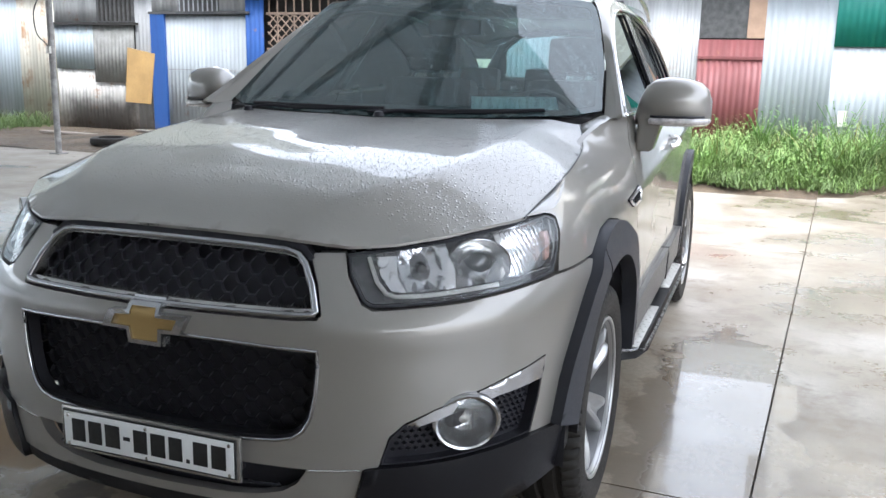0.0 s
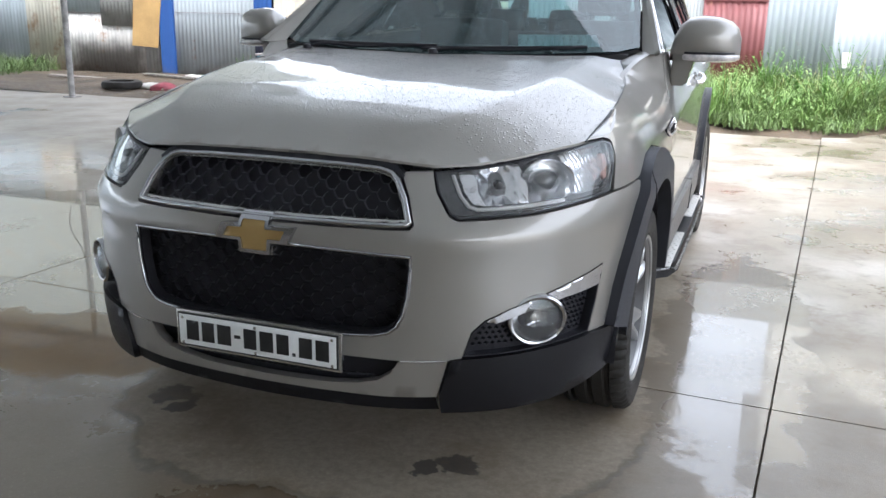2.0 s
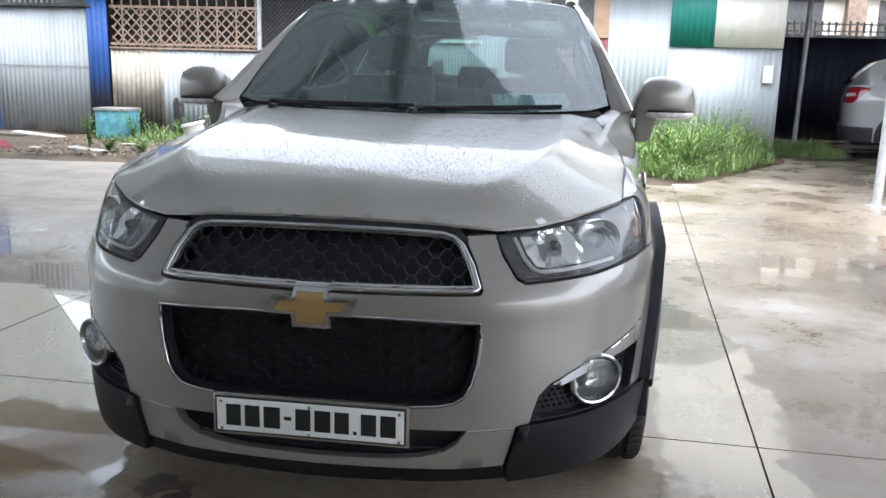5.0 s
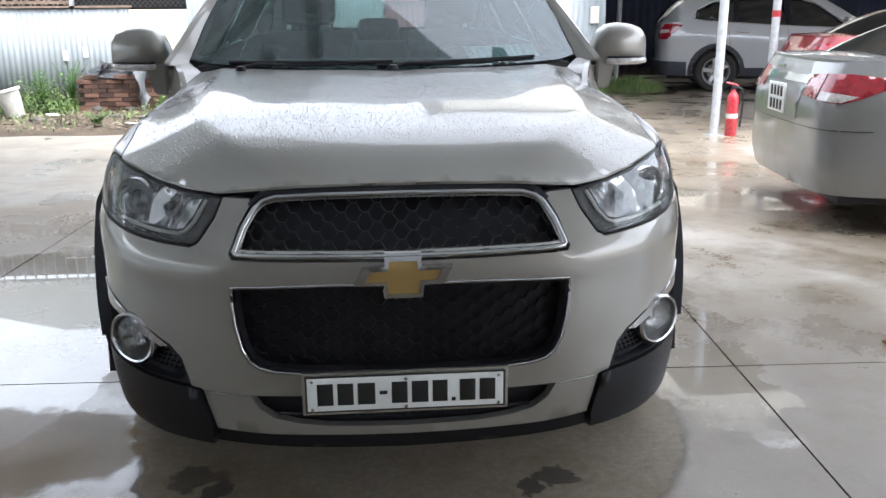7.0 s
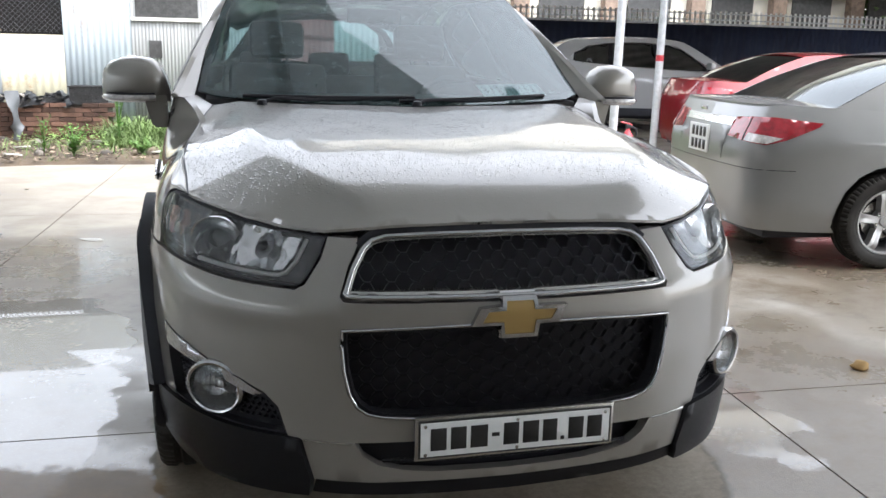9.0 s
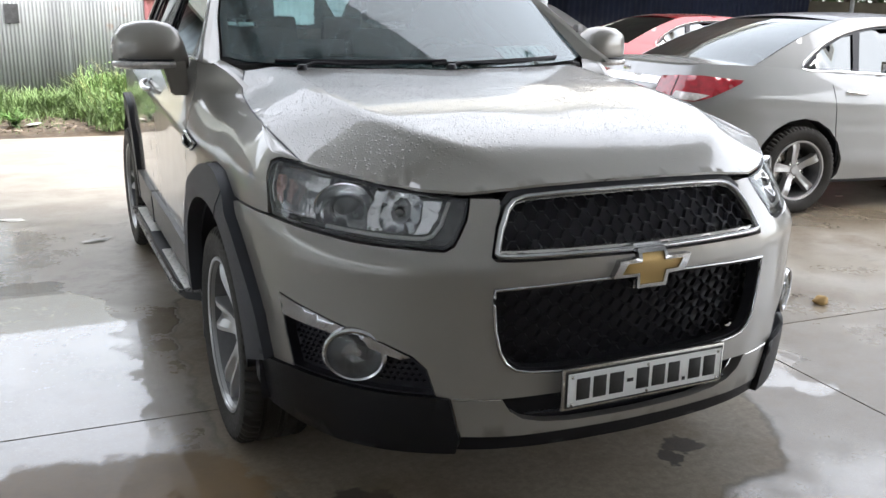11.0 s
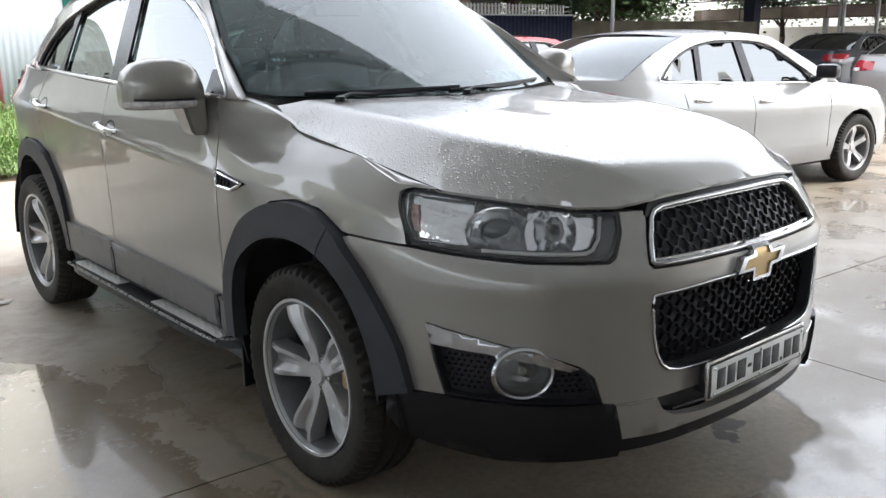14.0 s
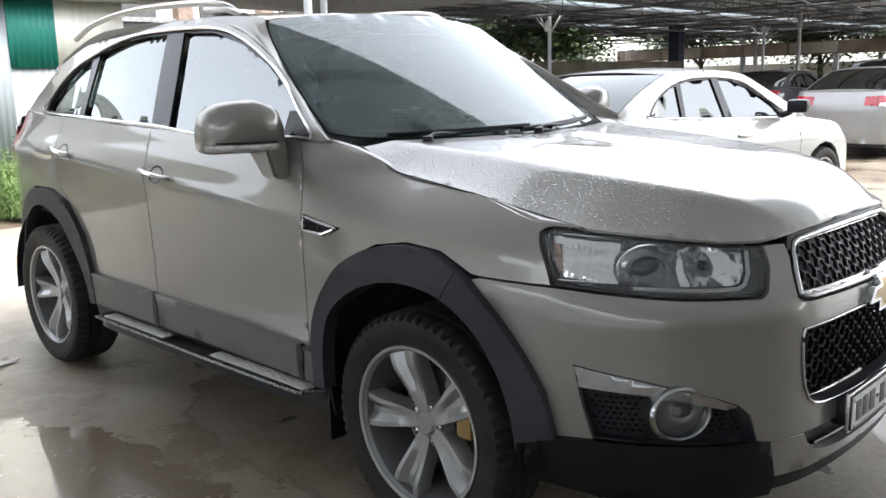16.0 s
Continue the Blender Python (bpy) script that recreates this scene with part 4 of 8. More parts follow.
for zz in (2.2, 2.34):
    part("fence_rail", box((3.7, 17.03, zz - 0.015), (18.6, 17.06, zz + 0.015)), GALVPOST, fence, smooth=False)
house = tagged(new("far_building"), "pale yellow building behind the fence with brown columns", "building")
part("wall", box((2, 21.0, 0), (17.5, 26, 10.8)), PLASTER, house, smooth=False)
for k in range(6):
    part("column", box((4.4 + 2.6 * k, 20.7, 0), (4.85 + 2.6 * k, 21.0, 5.0), 0.02), LATTICE, house, smooth=False)
    part("window", box((5.2 + 2.6 * k, 20.95, 2.1), (6.5 + 2.6 * k, 21.02, 3.6), 0.0), SHUTTER, house, smooth=False)
    part("beam", box((4.85 + 2.6 * k, 20.8, 3.1), (7.0 + 2.6 * k, 20.95, 3.22)), RUSTPOST, house, smooth=False)
part("roof", box((1.5, 20.2, 10.8), (18, 26.5, 11.05)), ROOFSHEET, house, smooth=False)

CZ = 3.15
port = tagged(new("carport_roof"), "wide low carport roof of dark sheets on steel trusses", "roof", kind="structure")
def rib_sheet(x0, x1, y0, y1, z, mat, name="roof_sheet", pitch=0.25, amp=0.02):
    bm = bmesh.new()
    n = int((y1 - y0) / pitch * 4)
    rows = []
    for xx, zo in ((x0, 0), (x1, 0), (x1, 0.01), (x0, 0.01)):
        rows.append([bm.verts.new((xx, y0 + (y1 - y0) * i / n, z + zo + amp * (1 if i % 4 in (1, 2) else 0))) for i in range(n + 1)])
    for a, b in zip(rows, rows[1:] + rows[:1]):
        for i in range(n):
            bm.faces.new((a[i], a[i + 1], b[i + 1], b[i]))
    return part(name, bm, mat, port, smooth=False)
STRIPS = ((2.2, 8.2), (9.0, 14.0), (14.7, 20.0), (20.6, 26.0))  # solid roof, clear sheets between
for k in range(13):
    x0 = 13.0 + 3.0 * k
    zz = CZ + 0.35 + 0.01 * (k % 2)
    for a, b in STRIPS:
        rib_sheet(x0, x0 + 3.05, a, b, zz, ROOFSHEET)
    for (a, b), (c_, d) in zip(STRIPS, STRIPS[1:]):
        sk = rib_sheet(x0, x0 + 3.05, b, c_, zz - 0.002, SKYLIGHT, "skylight")
        sk.visible_shadow = False
rib_sheet(3.7, 13.0, 7.45, 17.2, CZ + 0.02, ROOFSHEET)
def truss(a, b, z, h, name="truss"):
    a, b = Vector(a), Vector(b)
    n = int((b - a).length / 1.0)
    bm = tube([(*a, z), (*b, z)], 0.03, 4)
    tube([(*a, z + h), (*b, z + h)], 0.03, 4, bm)
    for i in range(n):
        p, q = a.lerp(b, i / n), a.lerp(b, (i + 1) / n)
        tube([(*p, z), (*q, z + h)], 0.014, 4, bm)
        tube([(*q, z), (*q, z + h)], 0.014, 4, bm)
    part(name, bm, STEEL, port, smooth=False)
for k in range(9):
    truss((17.0 + 4.0 * k, 2.4), (17.0 + 4.0 * k, 26.0), CZ - 0.05, 0.38)
for k in range(4):
    truss((13.2, 5.0 + 6 * k), (49, 5.0 + 6 * k), CZ - 0.05, 0.38)
for k in range(16):
    part("purlin", box((13.0, 3.0 + 1.45 * k, CZ + 0.30), (51, 3.06 + 1.45 * k, CZ + 0.345)), STEEL, port, smooth=False)
post_pts = [(23.6, 10.0), (17.5, 14.5), (30.0, 14.0), (30, 6.0), (38, 10), (38, 18), (22, 20)]
for i, (px, py) in enumerate(post_pts):
    p = thing("carport_post", "slim grey steel post holding the carport trusses", "post", "carport posts", at=pose(px, py, 0))
    part("shaft", tube([(0, 0, 0), (0, 0, CZ)], 0.055, 10), GALVPOST if i else RUSTPOST, p)
    part("foot_plate", box((-0.12, -0.12, -0.005), (0.12, 0.12, 0.015)), RUSTPOST, p, smooth=False)
    for dx, dy in ((1, 0), (-1, 0), (0, 1), (0, -1)):
        part("brace", tube([(0, 0, CZ - 0.55), (0.5 * dx, 0.5 * dy, CZ - 0.02)], 0.02, 5), RUSTPOST, p)
for (px, py, h) in ((16.5, 13.8, 0.0), (26.0, 16.5, 0.0), (21, 6.5, 0)):
    lm = thing("hanging_lamp", "small white lamp hanging from the carport roof", "lamp", "carport lamps", at=pose(px, py, CZ - 0.36))
    part("shade", lathe([(0, 0.13), (0.03, 0.12), (0.075, 0.06), (0.08, -0.10), (0.06, -0.16), (0, -0.17)], 16), POTWHITE, lm)
    part("cord", tube([(0, 0, 0.12), (0, 0, 0.715)], 0.008, 5), BLACK, lm)
pil = part("pillar", box((29.9, 17.5, 0), (30.4, 17.95, CZ + 0.3), 0.02), NAVY, None, smooth=False)
tagged(pil, "square dark pillar under the far roof", "pillar", kind="structure")
fas = tagged(part("far_fascia", box((40, -10, 2.22), (40.6, 27, 2.82), 0.02), ORANGEWALL, None, smooth=False), "long brown and cream fascia board of a far shop row", "facade", kind="structure")
for k in range(15):
    part("fascia_panel", box((39.9, -8 + 2.3 * k, 2.28), (40.0, -5.78 + 2.3 * k, 2.76)), (ORANGEWALL, FASCIAPINK, FASCIACREAM)[(k * 2) % 3], fas, smooth=False)
    part("fascia_post", box((40.1, -8 + 4.6 * k, 0), (40.3, -7.8 + 4.6 * k, 2.22)), GALVPOST, fas, smooth=False) if k < 8 else None
tagged(part("far_wall", box((47.5, -12, 0), (48.5, 30, 1.9)), PLASTER, None, smooth=False), "low pale wall at the far edge of the yard", "wall", kind="structure")
tagged(part("far_fence", box((18.7, 17.1, 0), (29.5, 17.35, 1.95)), DULLWALL, None, smooth=False), "dull brown wall at the side of the far yard", "wall", kind="structure")

# white posts of the near carport
def steel_post(x, y, h, lean=0.0, mat=GALVPOST, r=0.05, label="slender grey steel post on the concrete"):
    p = thing("steel_post", label, "post", "steel posts", at=pose(x, y, 0, 0, lean, 0))
    part("shaft", tube([(0, 0, -0.005), (0, 0, h)], r, 12), mat, p)
    part("foot_plate", box((-0.09, -0.09, -0.006), (0.09, 0.09, 0.014)), mat, p, smooth=False)
    return p
steel_post(3.86, 7.62, CZ + 0.02, 0.6)
b2 = steel_post(5.00, 8.75, CZ + 0.02, 0.4)
part("red_band", lathe([(0.053, 1.30), (0.054, 1.31), (0.054, 1.37), (0.053, 1.38)], 16), EXTRED, b2)
steel_post(4.50, 14.1, CZ + 0.02, 1.0, r=0.045)
steel_post(-8.33, 8.22, 3.6, 0.2, RUSTPOST, 0.045, "weathered pole standing at the edge of the yard")
# wires along the pole
cab_ = thing("pole_cable", "loose black cable hanging on the pole", "cable")
part("cable", tube([tuple(p) for p in spline([(-8.30, 8.16, 2.6), (-8.36, 8.15, 2.3), (-8.52, 8.14, 2.0), (-8.50, 8.14, 1.7), (-8.36, 8.16, 1.55), (-8.31, 8.17, 1.45)], 6)], 0.009, 5), BLACK, cab_)
part("junction", box((-8.36, 8.14, 1.42), (-8.29, 8.18, 1.52), 0.006), POTWHITE, cab_)

# ---- the canopy over the viewer's side of the yard ----
can = tagged(new("canopy"), "dark sheet canopy over the near side of the yard", "roof", kind="structure")
cn = bmesh.new()
# never in view: edge fitted to reflections, south end stretched to block light
EAVES = [(-20.0, 9.8), (-14.0, 9.6), (-9.2, 9.5), (-6.0, 8.4), (-3.7, 6.6), (-2.2, 5.7), (-1.0, 4.4), (-0.45, 3.4), (0.0, 2.85), (0.6, 2.65), (1.4, 2.45), (2.8, 2.05), (4.2, 1.6), (6.2, 0.7), (7.6, -1.0), (9.0, -3.0), (11.0, -9.0)]
q = [cn.verts.new((x, y, 4.3)) for x, y in EAVES + [(12.0, -25.98), (-20.0, -25.98)]]
q2 = [cn.verts.new(v.co + Vector((0, 0, 0.06))) for v in q]
cn.faces.new(q[::-1])
cn.faces.new(q2)
for i in range(len(q)):
    cn.faces.new((q[i], q[(i + 1) % len(q)], q2[(i + 1) % len(q)], q2[i]))
part("canopy_sheet", cn, CANOPY, can, smooth=False)
eaves_y = lambda x: float(np.interp(x, [p[0] for p in EAVES[2:]], [p[1] for p in EAVES[2:]]))
eaves_x = lambda y: float(np.interp(-y, [-p[1] for p in EAVES[2:]], [p[0] for p in EAVES[2:]]))
for k in range(5):
    xk = -13.5 + 4.2 * k
    part("canopy_beam", box((xk, -25.8, 4.05), (xk + 0.15, eaves_y(max(xk, -9.0)) - 0.35, 4.29)), CANOPYSTEEL, can, smooth=False)
for k in range(41):
    yk = -24.95 + 0.85 * k
    part("canopy_purlin", box((-13.8, yk, 4.17), (eaves_x(yk + 0.06) - 0.25, yk + 0.06, 4.29)), CANOPYSTEEL, can, smooth=False)
# unseen walls added as closure; the dull south one keeps light off the bumper
tagged(part("wall_south", box((-30, -26.4, 0), (30, -26, 4.7)), DULLWALL, None, smooth=False), "plain unseen wall added to close the yard behind the camera", "wall", kind="structure")
tagged(part("wall_west", box((-30, -26, 0), (-29.6, 14, 4.0)), ZINCBLUE, None, smooth=False), "plain unseen sheet wall added to close the yard at the west", "wall", kind="structure")


# ---- the silver SUV ----
F_FRONT = soft_fn([(0.2, -0.055), (0.32, -0.012), (0.42, -0.002), (0.55, 0), (0.72, 0.0), (0.785, 0.004), (0.803, 0.001), (0.818, -0.016), (0.9, -0.06), (0.97, -0.11), (1.1, -0.24)], 0.02)
F_FEND = soft_fn([(0.2, -0.04), (0.4, -0.006), (0.55, 0), (0.80, 0.0), (0.832, 0.003), (0.852, -0.008), (0.95, -0.024), (1.02, -0.06), (1.08, -0.12), (1.13, -0.2)])
F_DOOR = soft_fn([(0.2, -0.06), (0.4, -0.015), (0.55, -0.008), (0.8, -0.001), (0.90, 0.001), (0.957, 0.004), (0.985, -0.008), (1.03, -0.020), (1.08, -0.032), (1.2, -0.06), (1.3, -0.1)], 0.012)


def suv_depth(y, z):
    w1, w2 = sm(0.05, 0.55, y), sm(1.0, 1.6, y)
    rise = 0.072 * min(max(y - 1.45, 0), 2.3) * (1 - sm(1.08, 1.22, z))  # the flank's crease climbs towards the tail
    return (F_FRONT(z) * (1 - w1) + F_FEND(z) * w1) * (1 - w2) + F_DOOR(z - rise * sm(0.6, 1.0, z)) * w2


SKIN = Wrap([(0, -0.07), (0.25, -0.058), (0.45, -0.022), (0.62, 0.06), (0.745, 0.180), (0.842, 0.355), (0.901, 0.6), (0.917, 1.0), (0.918, 1.6), (0.916, 2.6), (0.902, 3.4), (0.885, 3.75), (0.838, 4.07), (0.74, 4.33), (0.5, 4.46), (0, 4.50)], suv_depth)
flip = lambda poly, side: [(u * side, v) for u, v in poly]


def rounded(pts, times=2):
    """An open outline with its corners cut smooth."""
    p = [tuple(q) for q in pts]
    for _ in range(times):
        cut = [p[0]]
        for a, b in zip(p, p[1:]):
            cut += [(0.75 * a[0] + 0.25 * b[0], 0.75 * a[1] + 0.25 * b[1]), (0.25 * a[0] + 0.75 * b[0], 0.25 * a[1] + 0.75 * b[1])]
        p = cut + [p[-1]]
    return p


HEAD = [(0.490, 0.944), (0.500, 0.900), (0.532, 0.845), (0.555, 0.833), (0.79, 0.840), (1.00, 0.855), (1.098, 0.864), (1.128, 0.912), (1.152, 0.965), (1.158, 0.992), (1.125, 1.004), (1.05, 0.999), (0.78, 0.968)]
UPPER = mirrored([(0, 0.962), (0.20, 0.960), (0.325, 0.955), (0.362, 0.946), (0.386, 0.928), (0.412, 0.882), (0.430, 0.823), (0.420, 0.813), (0.38, 0.811), (0, 0.809)])
LOWER = mirrored([(0, 0.752), (0.20, 0.750), (0.432, 0.742), (0.434, 0.70), (0.428, 0.632), (0.415, 0.575), (0.396, 0.541), (0.37, 0.522), (0.33, 0.513), (0.26, 0.508), (0, 0.504)])
SLOT = mirrored([(0, 0.452), (0.401, 0.449), (0.378, 0.412), (0.340, 0.386), (0.28, 0.371), (0.197, 0.363), (0, 0.360)])
FOGBAY = [(0.572, 0.463), (0.596, 0.530), (0.63, 0.560), (0.70, 0.588), (0.785, 0.611), (0.90, 0.635), (1.045, 0.660), (1.022, 0.56), (0.993, 0.470)]
ARCH_OUT = [(2.049, 0.400), (2.049, 0.554), (2.030, 0.640), (1.986, 0.722), (1.885, 0.838), (1.753, 0.902), (1.616, 0.924), (1.482, 0.914), (1.366, 0.862), (1.272, 0.783), (1.184, 0.680), (1.122, 0.581), (1.092, 0.466)]
ARCH_IN = [(1.200, 0.400), (1.215, 0.52), (1.262, 0.64), (1.345, 0.74), (1.452, 0.798), (1.558, 0.817), (1.677, 0.811), (1.804, 0.773), (1.927, 0.691), (1.971, 0.607), (1.990, 0.488), (1.990, 0.400)]
REAR_OUT = [(3.745, 0.400), (3.752, 0.558), (3.800, 0.714), (3.956, 0.862), (4.145, 0.917), (4.383, 0.914), (4.589, 0.812), (4.72, 0.65), (4.78, 0.50)]
REAR_IN = [(4.70, 0.46), (4.64, 0.62), (4.52, 0.755), (4.36, 0.828), (4.205, 0.830), (4.042, 0.771), (3.891, 0.622), (3.815, 0.500), (3.803, 0.400)]
FTOP = [(1.765, 1.106), (1.84, 1.130), (1.90, 1.158), (1.965, 1.184), (2.04, 1.203), (2.10, 1.206)]
HOODLINE = [(1.175, 1.016), (1.385, 1.066), (1.60, 1.090), (1.791, 1.108), (1.885, 1.150)]

suv = thing("suv", "silver-grey metallic SUV wet with rain on the concrete", "car")

# body panels of the nose
bumper_half = [(0, 0.803), (0.38, 0.805), (0.426, 0.807), (0.437, 0.818), (0.420, 0.884), (0.396, 0.932), (0.40, 0.944), (0.484, 0.946), (0.494, 0.898), (0.528, 0.840), (0.553, 0.827), (0.79, 0.834), (1.00, 0.849), (1.111, 0.857), (1.331, 0.860), (1.358, 0.853)]
bumper_half += [(1.272, 0.779), (1.184, 0.676), (1.122, 0.577), (1.092, 0.462), (0.996, 0.467), (1.026, 0.56), (1.050, 0.664), (0.90, 0.639), (0.785, 0.615), (0.70, 0.592), (0.628, 0.564), (0.592, 0.532), (0.568, 0.459), (0.531, 0.452), (0.503, 0.345), (0.35, 0.338), (0, 0.336)]
bumper = panel("front_bumper", mirrored(bumper_half), SKIN, SILVER, suv, 0, 0.03, 0.028, holes=[LOWER, SLOT])
for sg in (1, -1):
    bm = tube([SKIN(sg * (0.405 + 0.122 * q / 6), 0.4475 + 0.004 * q / 6, 0.0015) for q in range(7)], 0.0022, 5)
    part("bumper_joint", bm, SATIN, bumper)
lip = mirrored([(0, 0.333), (0.35, 0.335), (0.50, 0.342), (0.505, 0.325), (0.512, 0.302), (0.30, 0.294), (0, 0.290)])
panel("front_lip", lip, SKIN, CLAD_WET, suv, -0.006, 0.05, 0.04)
for sg in (1, -1):
    corner = [(0.509, 0.345), (0.536, 0.455), (0.572, 0.459), (0.78, 0.464), (0.993, 0.466), (1.092, 0.459), (1.15, 0.475), (1.18, 0.43), (1.19, 0.37), (1.14, 0.322), (0.85, 0.296), (0.516, 0.298)]
    panel("bumper_corner", flip(corner, sg), SKIN, CLAD_WET, suv, 0.012, 0.04, 0.035, label="black plastic bumper corner")


# grilles
def ring(name, poly, w, mat, parent, off, thick=0.012):
    return panel(name, poly, SKIN, mat, parent, off, thick, 0.03, holes=[shrink(poly, w)])


def frame_tube(poly, r, parent, off):
    pts = dense(np.array(shrink(poly, r * 0.8), float), 0.03)
    return part("chrome_frame", tube([SKIN(a, b, off) for a, b in pts], r, 8, closed=True), FRAMECHROME, parent)


def grille(name, poly, rows, z0, dz, amp, period, label, mat=GLOSSBLACK, deep=0.016):
    inner = np.array(shrink(poly, 0.010))
    back = panel(name, shrink(poly, 0.002), SKIN, BLACK, suv, -0.055, 0.004, 0.05, label=label)
    for k in range(rows):
        run, z = [], z0 + k * dz
        for u in np.arange(-0.44, 0.4401, period / 8):
            ph = ((u + (k % 2) * period / 2) / period) % 1.0
            tri = min(max((abs(ph - 0.5) - 0.16) / 0.18, 0), 1)
            run.append((u, z + amp * (tri - 0.5)))
        keep = inside_poly(np.array(run), inner)
        bm = bmesh.new()
        last = None
        for (u, v), ok in zip(run, keep):
            if not ok:
                last = None
                continue
            ringv = [bm.verts.new(SKIN(u, v + dv, o)) for dv, o in ((-0.0019, -deep), (0.0019, -deep), (0.0016, -deep - 0.013), (-0.0016, -deep - 0.013))]
            if last:
                for q in range(4):
                    bm.faces.new((last[q], last[(q + 1) % 4], ringv[(q + 1) % 4], ringv[q]))
            last = ringv
        sharpen(bm)
        part("slat", bm, mat, back)
    return back


upper = grille("upper_grille", UPPER, 6, 0.832, 0.0215, 0.0195, 0.062, "black honeycomb upper grille with a chrome frame", SLAT)
frame_tube(UPPER, 0.0075, upper, 0.002)
panel("bonnet_gap", mirrored([(0, 0.976), (0.20, 0.974), (0.33, 0.969), (0.376, 0.958), (0.402, 0.935), (0.394, 0.928), (0.366, 0.949), (0.327, 0.958), (0.2, 0.961), (0, 0.962)]), SKIN, BLACK, upper, 0.006, 0.03, 0.03)
ring("frame_flange", shrink(UPPER, 0.008), 0.009, SATIN, upper, -0.004, 0.03)
lower = grille("lower_grille", LOWER, 10, 0.536, 0.0215, 0.0195, 0.062, "black honeycomb lower grille with a chrome frame", GRILLE, 0.036)
frame_tube(LOWER, 0.0045, lower, 0.002)
ring("seal", shrink(LOWER, 0.006), 0.008, GRILLE, lower, -0.003, 0.03)
slot = panel("lower_slot", shrink(SLOT, -0.03), SKIN, BLACK, suv, -0.05, 0.004, 0.05)
part("slot_bar", tube([SKIN(u, 0.392 + 0.03 * u * u, -0.012) for u in np.linspace(-0.33, 0.33, 17)], 0.005, 6), GLOSSBLACK, slot)
panel("grille_surround", mirrored([(0, 0.985), (0.33, 0.975), (0.41, 0.955), (0.47, 0.80), (0.44, 0.795), (0, 0.79)]), SKIN, BLACK, suv, -0.06, 0.004, 0.06)

# emblem: a plain gold cross shape in a chrome rim
bow_f = [(-0.043, 0.818), (0.043, 0.818), (0.045, 0.795), (0.121, 0.795), (0.100, 0.752), (0.050, 0.749), (0.046, 0.716), (-0.046, 0.716), (-0.048, 0.749), (-0.121, 0.749), (-0.100, 0.792), (-0.046, 0.797)]
gold = [(-0.034, 0.808), (0.034, 0.808), (0.036, 0.786), (0.094, 0.786), (0.080, 0.760), (0.041, 0.759), (0.037, 0.726), (-0.037, 0.726), (-0.041, 0.757), (-0.094, 0.757), (-0.080, 0.784), (-0.037, 0.786)]
emblem = panel("emblem", bow_f, SKIN, FRAMECHROME, suv, 0.020, 0.03, 0.02, holes=[gold], label="gold emblem plaque with a chrome rim")
panel("plaque", shrink(gold, -0.002), SKIN, GOLD, emblem, 0.014, 0.010, 0.02)
tab = mirrored([(0.000, 0.827), (0.045, 0.827), (0.046, 0.810), (0.000, 0.810)])
panel("tab", tab, SKIN, CHROME, emblem, 0.008, 0.02, 0.03)
tab2 = mirrored([(0.000, 0.734), (0.050, 0.734), (0.048, 0.713), (0.000, 0.713)])
panel("tab", tab2, SKIN, CHROME, emblem, 0.006, 0.02, 0.03)

# number plate, lettering as plain bars
plate = part("number_plate", box((-0.260, -0.098, 0.415), (0.260, -0.086, 0.529), 0.004), SATIN, suv, "white number plate in a metal frame, marks as dark bars")
part("plate_face", box((-0.252, -0.1015, 0.423), (0.252, -0.0975, 0.521), 0.001), INK, plate)
part("plate_face", box((-0.247, -0.1035, 0.428), (0.247, -0.101, 0.516), 0.001), PLATEWHITE, plate)
u = -0.222
for wide, tall, low in ((0.040, 0.058, 0), (0.040, 0.058, 0), (0.044, 0.058, 0), (0.020, 0.010, 0.025), (0.040, 0.058, 0), (0.042, 0.058, 0), (0.038, 0.058, 0), (0.010, 0.010, 0), (0.040, 0.058, 0), (0.040, 0.058, 0)):
    part("bar", box((u, -0.1048, 0.443 + low), (u + wide, -0.1033, 0.443 + low + tall), 0.0005), INK, plate)
    u += wide + 0.0105
for bx in (-0.235, 0.0, 0.235):
    for bz in (0.433, 0.507):
        part("screw", lathe([(0, 0.003), (0.004, 0.002), (0.005, 0)], 10, pose(bx, -0.1033, bz, 90)), SATIN, plate)
part("plate_bracket", box((-0.24, -0.088, 0.43), (0.24, -0.045, 0.51)), BLACK, plate)

# lamps at the corners
def bowl(R, depth, n, m):
    return lathe([(R, 0), (R * 0.99, -0.004), (R * 0.86, -depth * 0.35), (R * 0.6, -depth * 0.75), (R * 0.3, -depth), (0, -depth)], n, m)


def facing(s, z, off):
    """A pose at the skin whose z axis looks outwards, turned half towards the front."""
    p = Vector(SKIN(s, z, off))
    o = Vector(SKIN(s, z, off + 0.1)) - p
    o = (o.normalized() * 0.85 + Vector((0, -1.0, 0)) * 0.4).normalized()
    return Matrix.Translation(p) @ o.to_track_quat("Z", "Y").to_matrix().to_4x4()


def cup_lift(cu, cv, R, deep):
    """A dished reflector about (cu, cv): deep at its middle, level from R outwards, with shallow steps round it."""
    def f(u, v):
        r = math.hypot((abs(u) - cu) * 0.9, v - cv) / R
        a = math.atan2(v - cv, abs(u) - cu)
        return deep * (min(r, 1.0) ** 2 - 1) + 0.0022 * sm(0.3, 0.8, r) * math.sin(9 * a) * (1 if r < 1.3 else 0.3)
    return f


def flute_lift(pitch, deep):
    """Upright flutes with a step half way up, as in an indicator's reflector."""
    return lambda u, v: deep * (abs(((abs(u) - 0.3 * (v - 0.9)) / pitch) % 1.0 - 0.5) * 2 - 0.5) ** 2 - (0.006 if v > 0.925 else 0.0)


